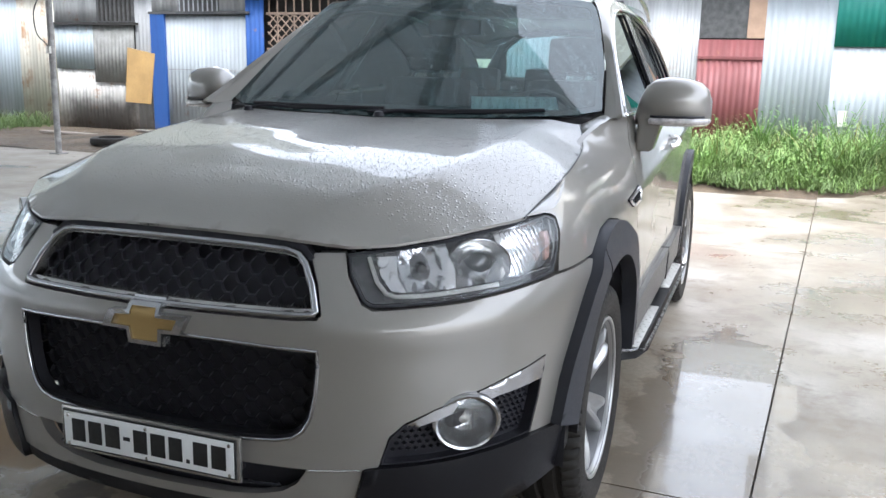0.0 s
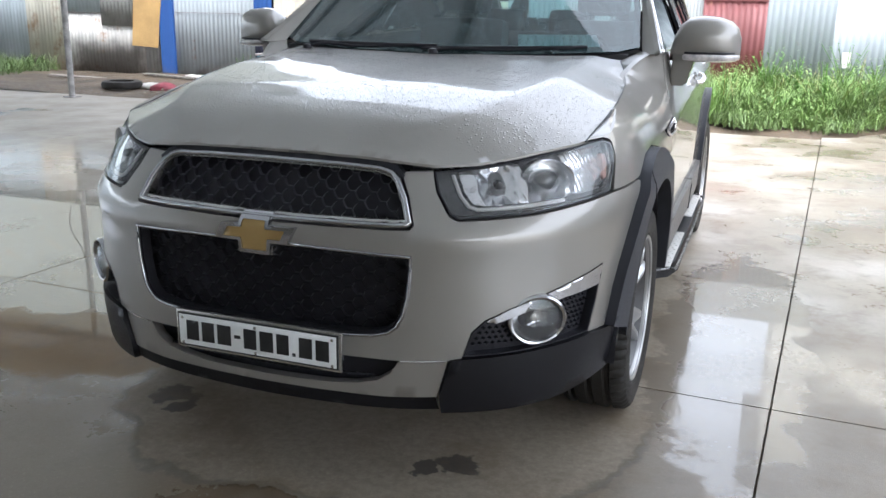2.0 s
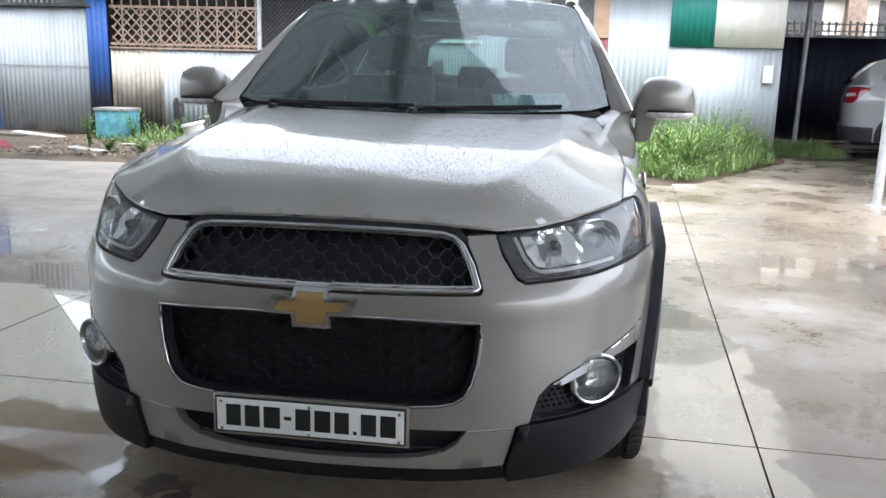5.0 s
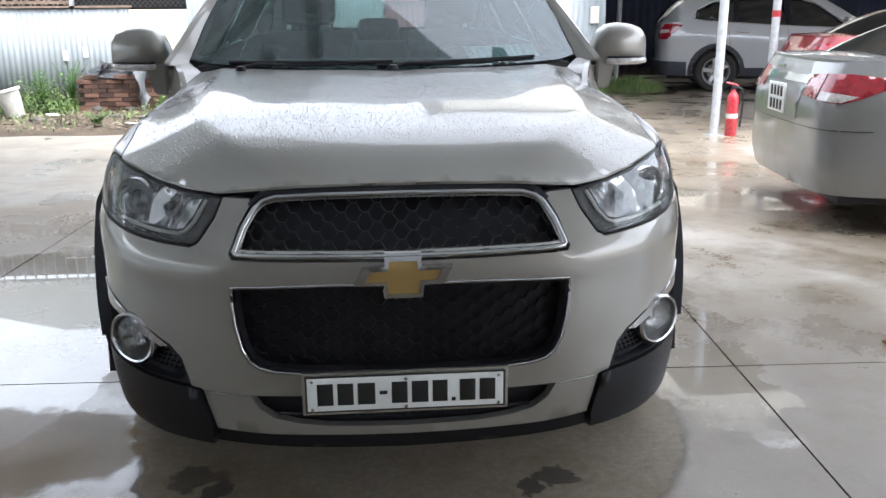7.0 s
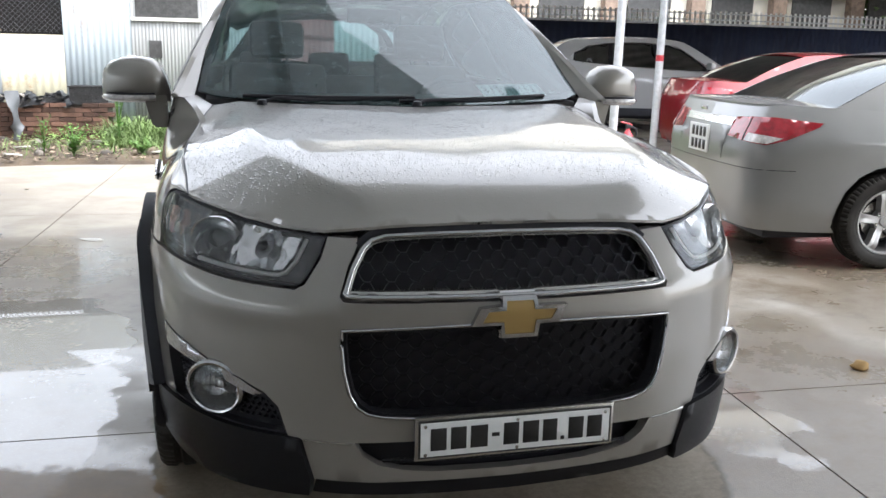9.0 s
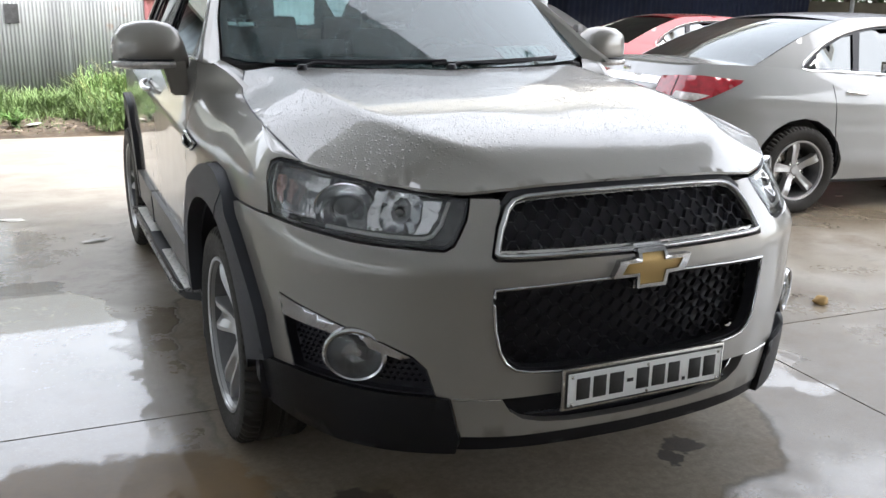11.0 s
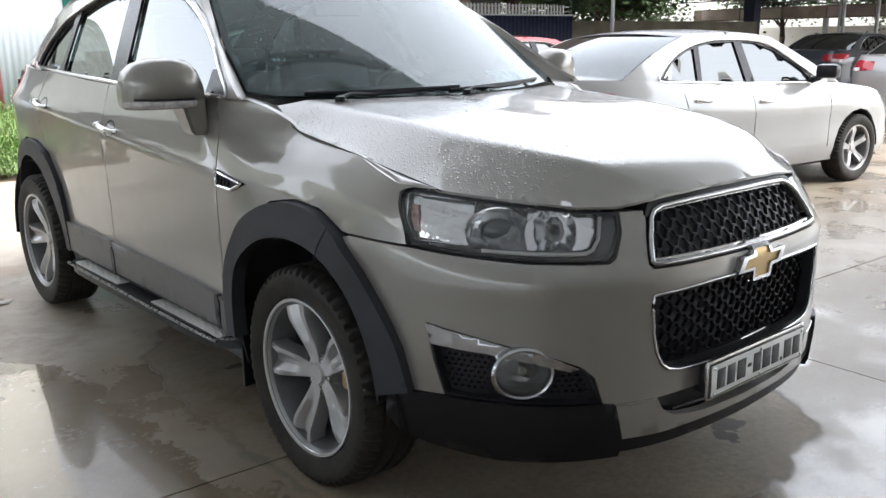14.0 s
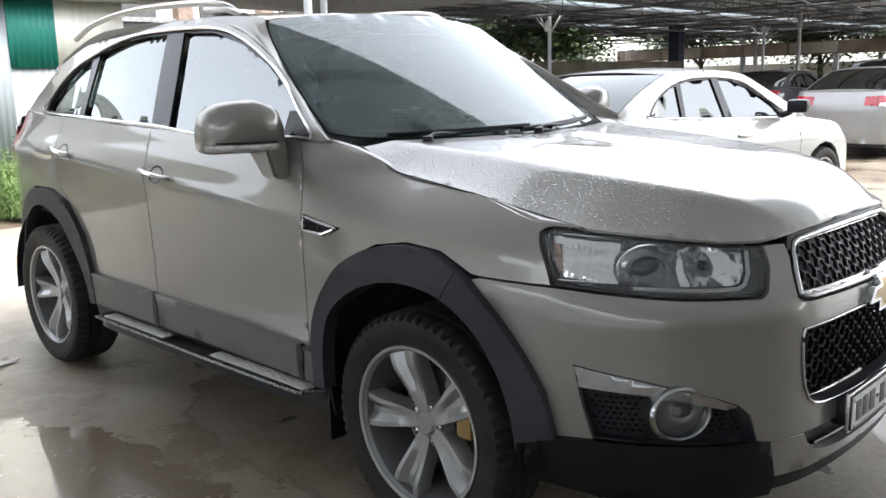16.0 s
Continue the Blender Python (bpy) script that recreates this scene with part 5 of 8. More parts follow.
for sg in (1, -1):
    lamp = panel("headlamp", flip(HEAD, sg), SKIN, LAMPGREY, suv, -0.036, 0.004, 0.04, label="clear headlamp with a round projector lens")
    panel("lamp_wall", flip(HEAD, sg), SKIN, LAMPGREY, lamp, -0.010, 0.026, 0.035, holes=[flip(shrink(HEAD, 0.005), sg)])
    panel("lamp_seal", flip(HEAD, sg), SKIN, BLACK, lamp, -0.003, 0.010, 0.035, holes=[flip(shrink(HEAD, 0.006), sg)])
    inner_dark = [(0.492, 0.940), (0.502, 0.900), (0.534, 0.848), (0.557, 0.836), (1.00, 0.852), (1.00, 0.866), (0.63, 0.853), (0.588, 0.858), (0.560, 0.892), (0.540, 0.948)]
    panel("dark_bezel", flip(inner_dark, sg), SKIN, LAMPDARK, lamp, -0.020, 0.016, 0.03)
    panel("reflector", flip([(0.560, 0.950), (0.576, 0.897), (0.600, 0.866), (0.635, 0.860), (0.775, 0.864), (0.785, 0.90), (0.775, 0.963), (0.70, 0.957)], sg), SKIN, FACET, lamp, -0.016, 0.006, 0.008, lift=cup_lift(0.690, 0.908, 0.062, 0.026))
    panel("indicator", flip([(0.940, 0.870), (1.085, 0.882), (1.110, 0.925), (1.132, 0.986), (1.06, 0.986), (0.940, 0.976)], sg), SKIN, REFLECTOR, lamp, -0.020, 0.006, 0.008, lift=flute_lift(0.030, 0.014))
    for row in ((0.872, 0.877), (0.978, 0.990)):
        part("lamp_edge", tube([SKIN(sg * (0.95 + 0.155 * q / 8), row[0] + (row[1] - row[0]) * q / 8, -0.012) for q in range(9)], 0.003, 6), CHROME, lamp)
    part("lamp_edge", tube([SKIN(sg * 1.105, 0.878, -0.012), SKIN(sg * 1.130, 0.930, -0.012), SKIN(sg * 1.140, 0.988, -0.012)], 0.003, 6), CHROME, lamp)
    amber = [(1.085, 0.895), (1.103, 0.900), (1.118, 0.940), (1.120, 0.965), (1.102, 0.962), (1.094, 0.925)]
    panel("amber_reflector", flip(amber, sg), SKIN, AMBER, lamp, -0.014, 0.012, 0.02)
    m = facing(sg * 0.862, 0.903, -0.028) @ Matrix.Diagonal((1.28, 0.98, 1.0, 1.0))
    part("projector_ring", lathe([(0.064, 0.0), (0.060, -0.010), (0.050, -0.022), (0.042, -0.024), (0.040, -0.006), (0.036, 0.0), (0.032, -0.006), (0.030, -0.016)], 40, m), REFLECTOR, lamp)
    part("projector_lens", lathe([(0.031, -0.022), (0.029, -0.010), (0.019, -0.002), (0.0, 0.002)], 32, m), LENSDARK, lamp, "dark glossy projector lens")
    part("projector_rim", lathe([(0.066, -0.03), (0.0675, 0.002), (0.066, 0.006), (0.0635, 0.004), (0.063, -0.004)], 44, m), CHROME, lamp)
    disc = part("projector_cover", lathe([(0.060, 0.006), (0.04, 0.011), (0, 0.013)], 36, m), CLEARGLASS, lamp)
    disc.visible_shadow = False
    strip = [SKIN(sg * q, 0.853 + 0.008 * sm(0.65, 0.95, q), -0.014) for q in np.linspace(0.61, 0.90, 14)]
    strip = [SKIN(sg * 0.546, 0.935, -0.014), SKIN(sg * 0.566, 0.885, -0.014), SKIN(sg * 0.588, 0.860, -0.014)] + strip
    part("light_strip", tube(strip, 0.0055, 6), PICKET, lamp, "white light strip")
    for uu, vv in ((0.690, 0.908),):
        part("bulb_shield", lathe([(0.0, 0.010), (0.010, 0.008), (0.013, -0.002), (0.013, -0.03)], 18, facing(sg * uu, vv, -0.022)), LAMPDARK, lamp)
    lens = panel("lens", flip(shrink(HEAD, 0.003), sg), SKIN, LENS, lamp, -0.001, 0.003, 0.035)
    lens.visible_shadow = False
    # fog lamp bay
    bay = panel("fog_bay", flip(FOGBAY, sg), SKIN, BLACK, suv, -0.030, 0.004, 0.04, label="black dimpled fog lamp bay")
    studs = bmesh.new()
    for iu in range(24):
        for iv in range(12):
            a, b = 0.575 + 0.0195 * iu + (iv % 2) * 0.0097, 0.474 + 0.0145 * iv
            if inside_poly(np.array([[a, b]]), np.array(shrink(FOGBAY, 0.012)))[0] and math.hypot(a - 0.787, b - 0.552) > 0.06:
                q = [studs.verts.new(SKIN(sg * (a + du), b + dv, -0.030)) for du, dv in ((-0.008, 0), (0, -0.006), (0.008, 0), (0, 0.006))] + [studs.verts.new(SKIN(sg * a, b, -0.019))]
                for i in range(4):
                    studs.faces.new((q[i], q[(i + 1) % 4], q[4]))
    tagged(part("dimple_texture", studs, GLOSSBLACK, bay, smooth=False), kind="stuff")
    panel("bay_wall", flip(FOGBAY, sg), SKIN, BLACK, bay, 0.0, 0.03, 0.04, holes=[flip(shrink(FOGBAY, 0.004), sg)])
    trimp = [(1.047, 0.661), (0.90, 0.636), (0.79, 0.613), (0.70, 0.590), (0.632, 0.561), (0.66, 0.554), (0.74, 0.575), (0.87, 0.597), (1.034, 0.606)]
    panel("chrome_blade", flip(trimp, sg), SKIN, FRAMECHROME, bay, 0.003, 0.02, 0.014)
    m = facing(sg * 0.787, 0.551, -0.022) @ Matrix.Diagonal((1.18, 1.0, 1.0, 1.0))
    fog = part("fog_lamp", bowl(0.056, 0.03, 36, m @ Matrix.Translation((0, 0, 0.02))), FOGBOWL, suv, "round fog lamp in a chrome ring")
    part("chrome_ring", lathe([(0.056, 0.018), (0.061, 0.036), (0.066, 0.038), (0.071, 0.032), (0.073, 0.005), (0.072, -0.02)], 44, m), FRAMECHROME, fog)
    part("bulb_shield", lathe([(0.0, 0.012), (0.011, 0.010), (0.013, -0.008)], 20, m), SATIN, fog)
    for k in range(7):
        w_ = 0.044 * math.cos((k - 3) * 0.36)
        part("lens_rib", tube([m @ Vector((0.0135 * (k - 3), -w_, 0.020)), m @ Vector((0.0135 * (k - 3), 0, 0.024)), m @ Vector((0.0135 * (k - 3), w_, 0.020))], 0.0022, 5), CLEARGLASS, fog)
    fl = part("fog_lens", lathe([(0.058, 0.027), (0.04, 0.034), (0.02, 0.037), (0, 0.038)], 36, m), LENS, fog)
    fl.visible_shadow = False

# bonnet
B_MID = soft_fn([(0.0, 0.955), (0.05, 0.985), (0.12, 1.03), (0.25, 1.072), (0.45, 1.108), (0.8, 1.15), (1.25, 1.186), (1.5, 1.200)], 0.08)
B_EDGE = soft_fn([(0.0, 0.945), (0.075, 0.950), (0.21, 0.974), (0.36, 0.997), (0.44, 1.006), (0.53, 1.020), (0.735, 1.066), (0.95, 1.092), (1.13, 1.110), (1.25, 1.142), (1.40, 1.182), (1.5, 1.20)], 0.10)
B_WIDE = soft_fn([(0.0, 0.43), (0.05, 0.45), (0.075, 0.47), (0.21, 0.64), (0.34, 0.738), (0.405, 0.784), (0.46, 0.796), (0.55, 0.802), (0.66, 0.799), (0.80, 0.790), (0.95, 0.780), (1.13, 0.762), (1.3, 0.763)], 0.04)


B_LINE = soft_fn([(-1, 0.20), (0.03, 0.24), (0.13, 0.35), (0.25, 0.452), (0.42, 0.53), (0.60, 0.572), (0.85, 0.585), (1.1, 0.60), (1.4, 0.62)], 0.06)  # the shoulder crease


def bonnet_surf(x, y, off=0.0):
    w = min(abs(x) / B_WIDE(y), 1.0)
    line = B_LINE(y) / B_WIDE(y)
    fall = max(w - line, 0) / (1 - line)
    fall = fall * fall / 0.28 if fall < 0.14 else (fall - 0.07) / 0.93
    fall = 1 - (1 - fall) ** 1.2  # steeper under the crease than towards the wing
    fade = sm(0.02, 0.2, y)
    g = (0.14 * w * w + 0.86 * fall) * fade + w**2.6 * (1 - fade)
    z = B_EDGE(y) + (B_MID(y) - B_EDGE(y) + 0.008 * fade) * (1 - g)
    # a shallow hollow along the middle and a slow swell across the front
    z -= 0.004 * sm(0.25, 0.0, abs(x)) * sm(0.2, 0.6, y)
    z += 0.0035 * math.exp(-(((y - 0.60) / 0.12) ** 2) - (x / 0.36) ** 2)
    return (x, y, z + off)


B_SIDE = soft_fn([(0.38, 0.776), (0.46, 0.780), (0.55, 0.784), (0.66, 0.793), (0.80, 0.795), (0.95, 0.784), (1.10, 0.768), (1.18, 0.756), (1.25, 0.737), (1.35, 0.704)], 0.05)  # the shut line along the wing
bon_half = [(0, 0.034), (0.20, 0.038), (0.34, 0.050), (0.40, 0.062), (0.455, 0.080), (0.55, 0.140), (0.637, 0.214), (0.72, 0.318), (0.765, 0.378), (0.780, 0.410), *[(B_SIDE(b), b) for b in (0.46, 0.55, 0.66, 0.80, 0.95, 1.08, 1.15, 1.20, 1.25, 1.30, 1.34)], (0.60, 1.283), (0.45, 1.228), (0.30, 1.192), (0, 1.168)]
for sg in (1, -1):
    ca = [bonnet_surf(sg * (B_SIDE(b) + 0.004), b, 0.002) for b in (1.12, 1.18, 1.24, 1.29, 1.345)] + [(sg * 0.765, 1.43, 1.208)]
    cb = [SKIN(sg * q, z, 0.0) for q, z in FTOP]
    ruled("cowl_corner", ca, cb, SILVER, suv, 0.004, 5, (0, 0, 1))
    shut = [bonnet_surf(sg * (B_SIDE(b) + 0.002), b, 0.002) for b in np.linspace(0.40, 1.35, 40)]
    part("shut_line", tube(shut, 0.0026, 5), BLACK, suv)
    # the fold of the wing under the bonnet's edge, closing the shut line
    fold_a = [SKIN(sg * q, z, -0.001) for q, z in ((1.056, 1.005), (1.10, 1.013), *HOODLINE[:4])]
    fold_b = []
    for p in fold_a:
        yy = min(max(p[1], 0.39), 1.13)
        b = bonnet_surf(sg * (B_SIDE(yy) + 0.004), yy, 0.002)
        fold_b.append((b[0], p[1], b[2]))
    ruled("wing_fold", fold_a, fold_b, SILVER, suv, 0.003, 5, (0, 0, 1))
panel("bonnet", mirrored(bon_half), bonnet_surf, SILVER_WET, suv, 0.003, 0.007, 0.022, label="silver bonnet beaded with rain drops")
engine = mirrored([(0, 0.10), (0.38, 0.12), (0.60, 0.24), (0.76, 0.50), (0.77, 1.20), (0, 1.18)])
panel("engine_bay", engine, bonnet_surf, BLACK, suv, -0.035, 0.3, 0.12)

# flanks
door_seam = [(2.099, 0.49), (2.097, 0.80), (2.105, 0.97), (2.145, 1.11), (2.175, 1.205)]
mid_seam = [(3.142, 0.50), (3.136, 0.70), (3.142, 0.85), (3.165, 1.09), (3.195, 1.225)]
rear_seam = [(3.750, 0.50), (3.808, 0.72), (3.960, 0.868), (4.02, 0.93), (4.10, 1.06), (4.13, 1.262)]
GAP = 0.0045
for sg in (1, -1):
    fend = [(1.116, 0.864), (1.331, 0.866), (1.362, 0.868), (1.482, 0.918), (1.616, 0.928), (1.753, 0.906), (1.885, 0.842), (1.986, 0.726), (2.032, 0.640), (2.053, 0.554), (2.053, 0.47)] + [(2.094, 0.47)] + [(a - GAP, b) for a, b in door_seam] + FTOP[:0:-1] + HOODLINE[3::-1] + [(1.10, 1.014), (1.056, 1.006), (1.125, 1.009), (1.150, 1.004), (1.163, 0.995), (1.157, 0.965), (1.133, 0.912)]
    fender = panel("fender", flip(fend, sg), SKIN, SILVER, suv, 0, 0.02, 0.028)
    fd = door_seam + [(2.60, 1.210), (3.00, 1.218)] + [(a - GAP, b) for a, b in mid_seam[::-1]]
    front = panel("front_door", flip(fd, sg), SKIN, SILVER, suv, 0, 0.02, 0.02)
    rd = mid_seam + [(3.60, 1.240)] + [(a - GAP, b) for a, b in rear_seam[::-1]]
    rear = panel("rear_door", flip(rd, sg), SKIN, SILVER, suv, 0, 0.02, 0.02)
    q = rear_seam[2:] + [(4.36, 1.268), (4.75, 1.285), (4.95, 1.288), (5.08, 1.28), (5.14, 0.90), (5.14, 0.50), (4.80, 0.50), (4.725, 0.655), (4.592, 0.816), (4.386, 0.918), (4.145, 0.921)]
    panel("quarter_panel", flip(q, sg), SKIN, SILVER, suv, 0, 0.02, 0.035)
    panel("flank_lining", flip([(1.10, 0.86), (1.40, 0.93), (1.62, 0.95), (1.9, 0.87), (2.06, 0.6), (2.06, 0.45), (3.74, 0.45), (3.80, 0.75), (4.1, 0.93), (4.4, 0.93), (4.7, 0.75), (4.85, 0.45), (5.1, 0.5), (5.1, 1.25), (2.1, 1.19), (1.87, 1.12), (1.4, 1.04), (1.17, 0.99)], sg), SKIN, BLACK, suv, -0.018, 0.004, 0.09)
    # wheel arch mouldings
    af = panel("wheel_arch", flip(rounded(ARCH_OUT, 3) + [(1.092, 0.462), (1.196, 0.43)] + rounded(ARCH_IN, 3), sg), SKIN, CLAD, suv, 0.032, 0.05, 0.02, label="dark grey plastic wheel arch moulding")
    part("arch_joint", tube([SKIN(sg * (1.395 + 0.055 * k / 5), 0.878 - 0.1 * k / 5, 0.033) for k in range(6)], 0.0018, 5), BLACK, af)
    panel("wheel_arch", flip(rounded(REAR_OUT) + [(4.78, 0.46)] + rounded(REAR_IN), sg), SKIN, CLAD, suv, 0.024, 0.05, 0.02, label="dark grey plastic wheel arch moulding")
    # lower cladding and sill
    cf = panel("door_cladding", flip([(2.056, 0.400), (2.056, 0.507), (2.14, 0.522), (2.52, 0.540), (3.132, 0.547), (3.132, 0.410)], sg), SKIN, SILLGREY, suv, 0.020, 0.03, 0.04, label="grey door cladding strip")
    cr = panel("door_cladding", flip([(3.148, 0.410), (3.148, 0.547), (3.752, 0.550), (3.742, 0.405)], sg), SKIN, SILLGREY, suv, 0.020, 0.03, 0.04, label="grey door cladding strip")
    for a in (2.13, 3.14):
        panel("cladding_gap", flip([(a - 0.012, 0.40), (a - 0.02, 0.50), (a - 0.008, 0.525), (a + 0.012, 0.525), (a + 0.018, 0.47), (a + 0.012, 0.40)], sg), SKIN, BLACK, cf if a < 3 else cr, 0.024, 0.02, 0.03)
    panel("sill", flip([(2.0, 0.29), (2.0, 0.41), (3.80, 0.41), (3.80, 0.29)], sg), SKIN, CLAD_WET, suv, 0.0, 0.06, 0.08)
    # side vent
    vent = [(2.088, 0.972), (1.913, 0.940), (1.985, 0.910), (2.086, 0.915)]
    vn = panel("side_vent", flip(vent, sg), SKIN, GRILLE, suv, 0.007, 0.02, 0.03, label="dark side vent in a chrome frame")
    part("vent_frame", tube([SKIN(sg * a, b, 0.008) for a, b in dense(np.array(shrink(vent, 0.005), float), 0.02)], 0.0055, 6, closed=True), CHROME, vn)
    for k in range(4):
        part("vent_bar", tube([SKIN(sg * (2.072 - 0.022 * k), 0.924, 0.008), SKIN(sg * (2.064 - 0.022 * k), 0.952 - 0.003 * k, 0.008)], 0.0025, 5), GLOSSBLACK, vn)
    # door handles
    for door, s0, z0 in ((front, 3.06, 1.052), (rear, 3.99, 1.110)):
        hb = bmesh.new()
        cup = [SKIN(sg * (s0 + 0.055 * math.cos(t)), z0 - 0.004 + 0.036 * math.sin(t), 0.001) for t in np.linspace(0, 2 * math.pi, 20, endpoint=False)]
        vs = [hb.verts.new(p) for p in cup]
        mid = hb.verts.new(SKIN(sg * s0, z0 - 0.004, -0.004))
        for i in range(20):
            hb.faces.new((vs[i], vs[(i + 1) % 20], mid))
        part("handle_cup", hb, TRIM, door)
        part("door_handle", tube([SKIN(sg * (s0 - 0.10), z0 - 0.012, 0.010), SKIN(sg * (s0 - 0.085), z0 - 0.009, 0.030), SKIN(sg * s0, z0 + 0.002, 0.038), SKIN(sg * (s0 + 0.085), z0 + 0.010, 0.030), SKIN(sg * (s0 + 0.10), z0 + 0.013, 0.010)], 0.013, 8, flat=0.8), CHROME, door, "chrome door handle")
    # running board
    y0, y1 = 1.36, 2.98
    board = bmesh.new()
    outline = [(0.80, y0 + 0.02), (0.88, y0), (0.945, y0 + 0.06), (0.972, y0 + 0.18), (0.968, y1 - 0.14), (0.955, y1 - 0.05), (0.92, y1), (0.80, y1)]
    lo = [board.verts.new((sg * a, b, 0.335)) for a, b in outline]
    hi = [board.verts.new((sg * (a - 0.012), b, 0.375)) for a, b in outline]
    board.faces.new(hi)
    board.faces.new(lo[::-1])
    for i in range(len(lo)):
        j = (i + 1) % len(lo)
        board.faces.new((lo[i], lo[j], hi[j], hi[i]))
    sharpen(board)
    rb = part("running_board", board, CLAD_WET, suv, "black running board with grey tread pads")
    part("edge_trim", tube([(sg * a * 1.003, b, 0.372) for a, b in spline(outline[1:7], 5)], 0.006, 6), BOARDEDGE, rb)
    for pa, pb in ((1.42, 2.02), (2.38, 2.92)):
        part("tread_pad", box((min(sg * 0.845, sg * 0.950), pa, 0.372), (max(sg * 0.845, sg * 0.950), pb, 0.380), 0.003), TREADPAD, rb)
        pad = bmesh.new()
        for i in range(int((pb - pa) / 0.035)):
            for j in range(4):
                lathe_m = Matrix.Translation((sg * (0.857 + 0.024 * j + 0.012 * (i % 2)), pa + 0.02 + 0.035 * i, 0.380))
                bmesh.ops.create_cone(pad, cap_ends=True, segments=6, radius1=0.009, radius2=0.005, depth=0.006, matrix=lathe_m)
        tagged(part("tread_texture", pad, TREADPAD, rb, smooth=False), kind="stuff")
    # mud flap behind the front wheel
    part("mud_flap", box((min(sg * 0.70, sg * 0.90), 1.345, 0.20), (max(sg * 0.70, sg * 0.90), 1.360, 0.50), 0.004), CLAD_WET, suv)
    # wheel wells
    for yc, ra in ((0.93, 0.475), (3.64, 0.47)):
        well = bmesh.new()
        rows = []
        for k in range(17):
            a = math.pi * k / 16
            rows.append([well.verts.new((sg * xx, yc + ra * math.cos(a), 0.33 + ra * math.sin(a))) for xx in (0.895, 0.52)])
        for a, b in zip(rows, rows[1:]):
            well.faces.new((a[0], a[1], b[1], b[0]))
        well.faces.new([r[1] for r in rows])
        part("wheel_well", well, BLACK, suv)
    wheel(suv, sg * 0.80, 0.93, 0.358, 0.250, 0.235, "five", sg)
    wheel(suv, sg * 0.80, 3.64, 0.358, 0.250, 0.235, "five", sg)

# brake calipers
for sg in (1, -1):
    part("brake_caliper", box((min(sg * 0.79, sg * 0.84), 0.76, 0.34), (max(sg * 0.79, sg * 0.84), 0.82, 0.46), 0.012), GOLD, suv)

# ---- cabin of the SUV ----


def cab_x(y):
    return 0.853 - 0.042 * sm(2.5, 3.7, y) - 0.13 * sm(3.5, 4.5, y)


def cab_side(sg):
    def f(y, z, off=0.0):
        h = z - 1.21
        x = cab_x(y) - 0.5 * h + 0.05 * h * (0.47 - h) / 0.22 * 0.25
        return (sg * (x + off * 0.89), y, z + off * 0.45)
    return f


def screen(x, z, off=0.0):
    y = 1.20 + 0.345 * x * x + 1.52 * (z - 1.19) + 0.10 * (z - 1.19) * (1.65 - z)
    return (x, y - off * 0.55, z + off * 0.83)


def roof_surf(x, y, off=0.0):
    w = min(abs(x) / 0.62, 1.05)
    return (x, y, ROOF(y) - (0.046 + 0.10 * sm(3.3, 4.2, y)) * w**2.2 + off)


ROOF = soft_fn([(1.85, 1.645), (1.95, 1.668), (2.1, 1.685), (2.5, 1.712), (3.0, 1.718), (3.3, 1.712), (3.6, 1.695), (3.9, 1.660), (4.2, 1.61), (4.5, 1.55)], 0.12)
front_edge = [(1.345, 1.208), (1.46, 1.270), (1.60, 1.362), (1.80, 1.478), (2.02, 1.575), (2.22, 1.632), (2.42, 1.668)]
ws_edge = [(0.780, 1.190), (0.758, 1.270), (0.734, 1.362), (0.698, 1.455), (0.660, 1.545), (0.626, 1.610), (0.602, 1.645)]
ws_half = [(0, 1.185), (0.40, 1.193), (0.69, 1.205), (0.764, 1.222), (0.748, 1.280), (0.726, 1.370), (0.690, 1.462), (0.654, 1.548), (0.622, 1.606), (0.598, 1.630), (0.45, 1.650), (0.2, 1.662), (0, 1.664)]
GLASS_F = [(1.475, 1.224), (1.56, 1.296), (1.68, 1.380), (1.84, 1.464), (2.08, 1.557), (2.30, 1.606), (2.555, 1.621), (2.475, 1.44), (2.395, 1.226)]
GLASS_R = [(2.550, 1.248), (2.63, 1.44), (2.700, 1.621), (2.93, 1.622), (3.18, 1.600), (3.37, 1.560), (3.335, 1.42), (3.295, 1.273)]
GLASS_Q = [(3.355, 1.276), (3.39, 1.42), (3.44, 1.540), (3.57, 1.498), (3.73, 1.415), (3.84, 1.335), (3.855, 1.294)]
daylight = [(1.435, 1.217), (1.55, 1.302), (1.67, 1.388), (1.83, 1.474), (2.07, 1.568), (2.29, 1.618), (2.52, 1.632), (2.93, 1.634), (3.19, 1.611), (3.42, 1.560), (3.59, 1.508), (3.75, 1.424), (3.865, 1.340), (3.88, 1.285), (3.25, 1.262), (2.50, 1.237), (2.15, 1.213), (1.55, 1.214)]
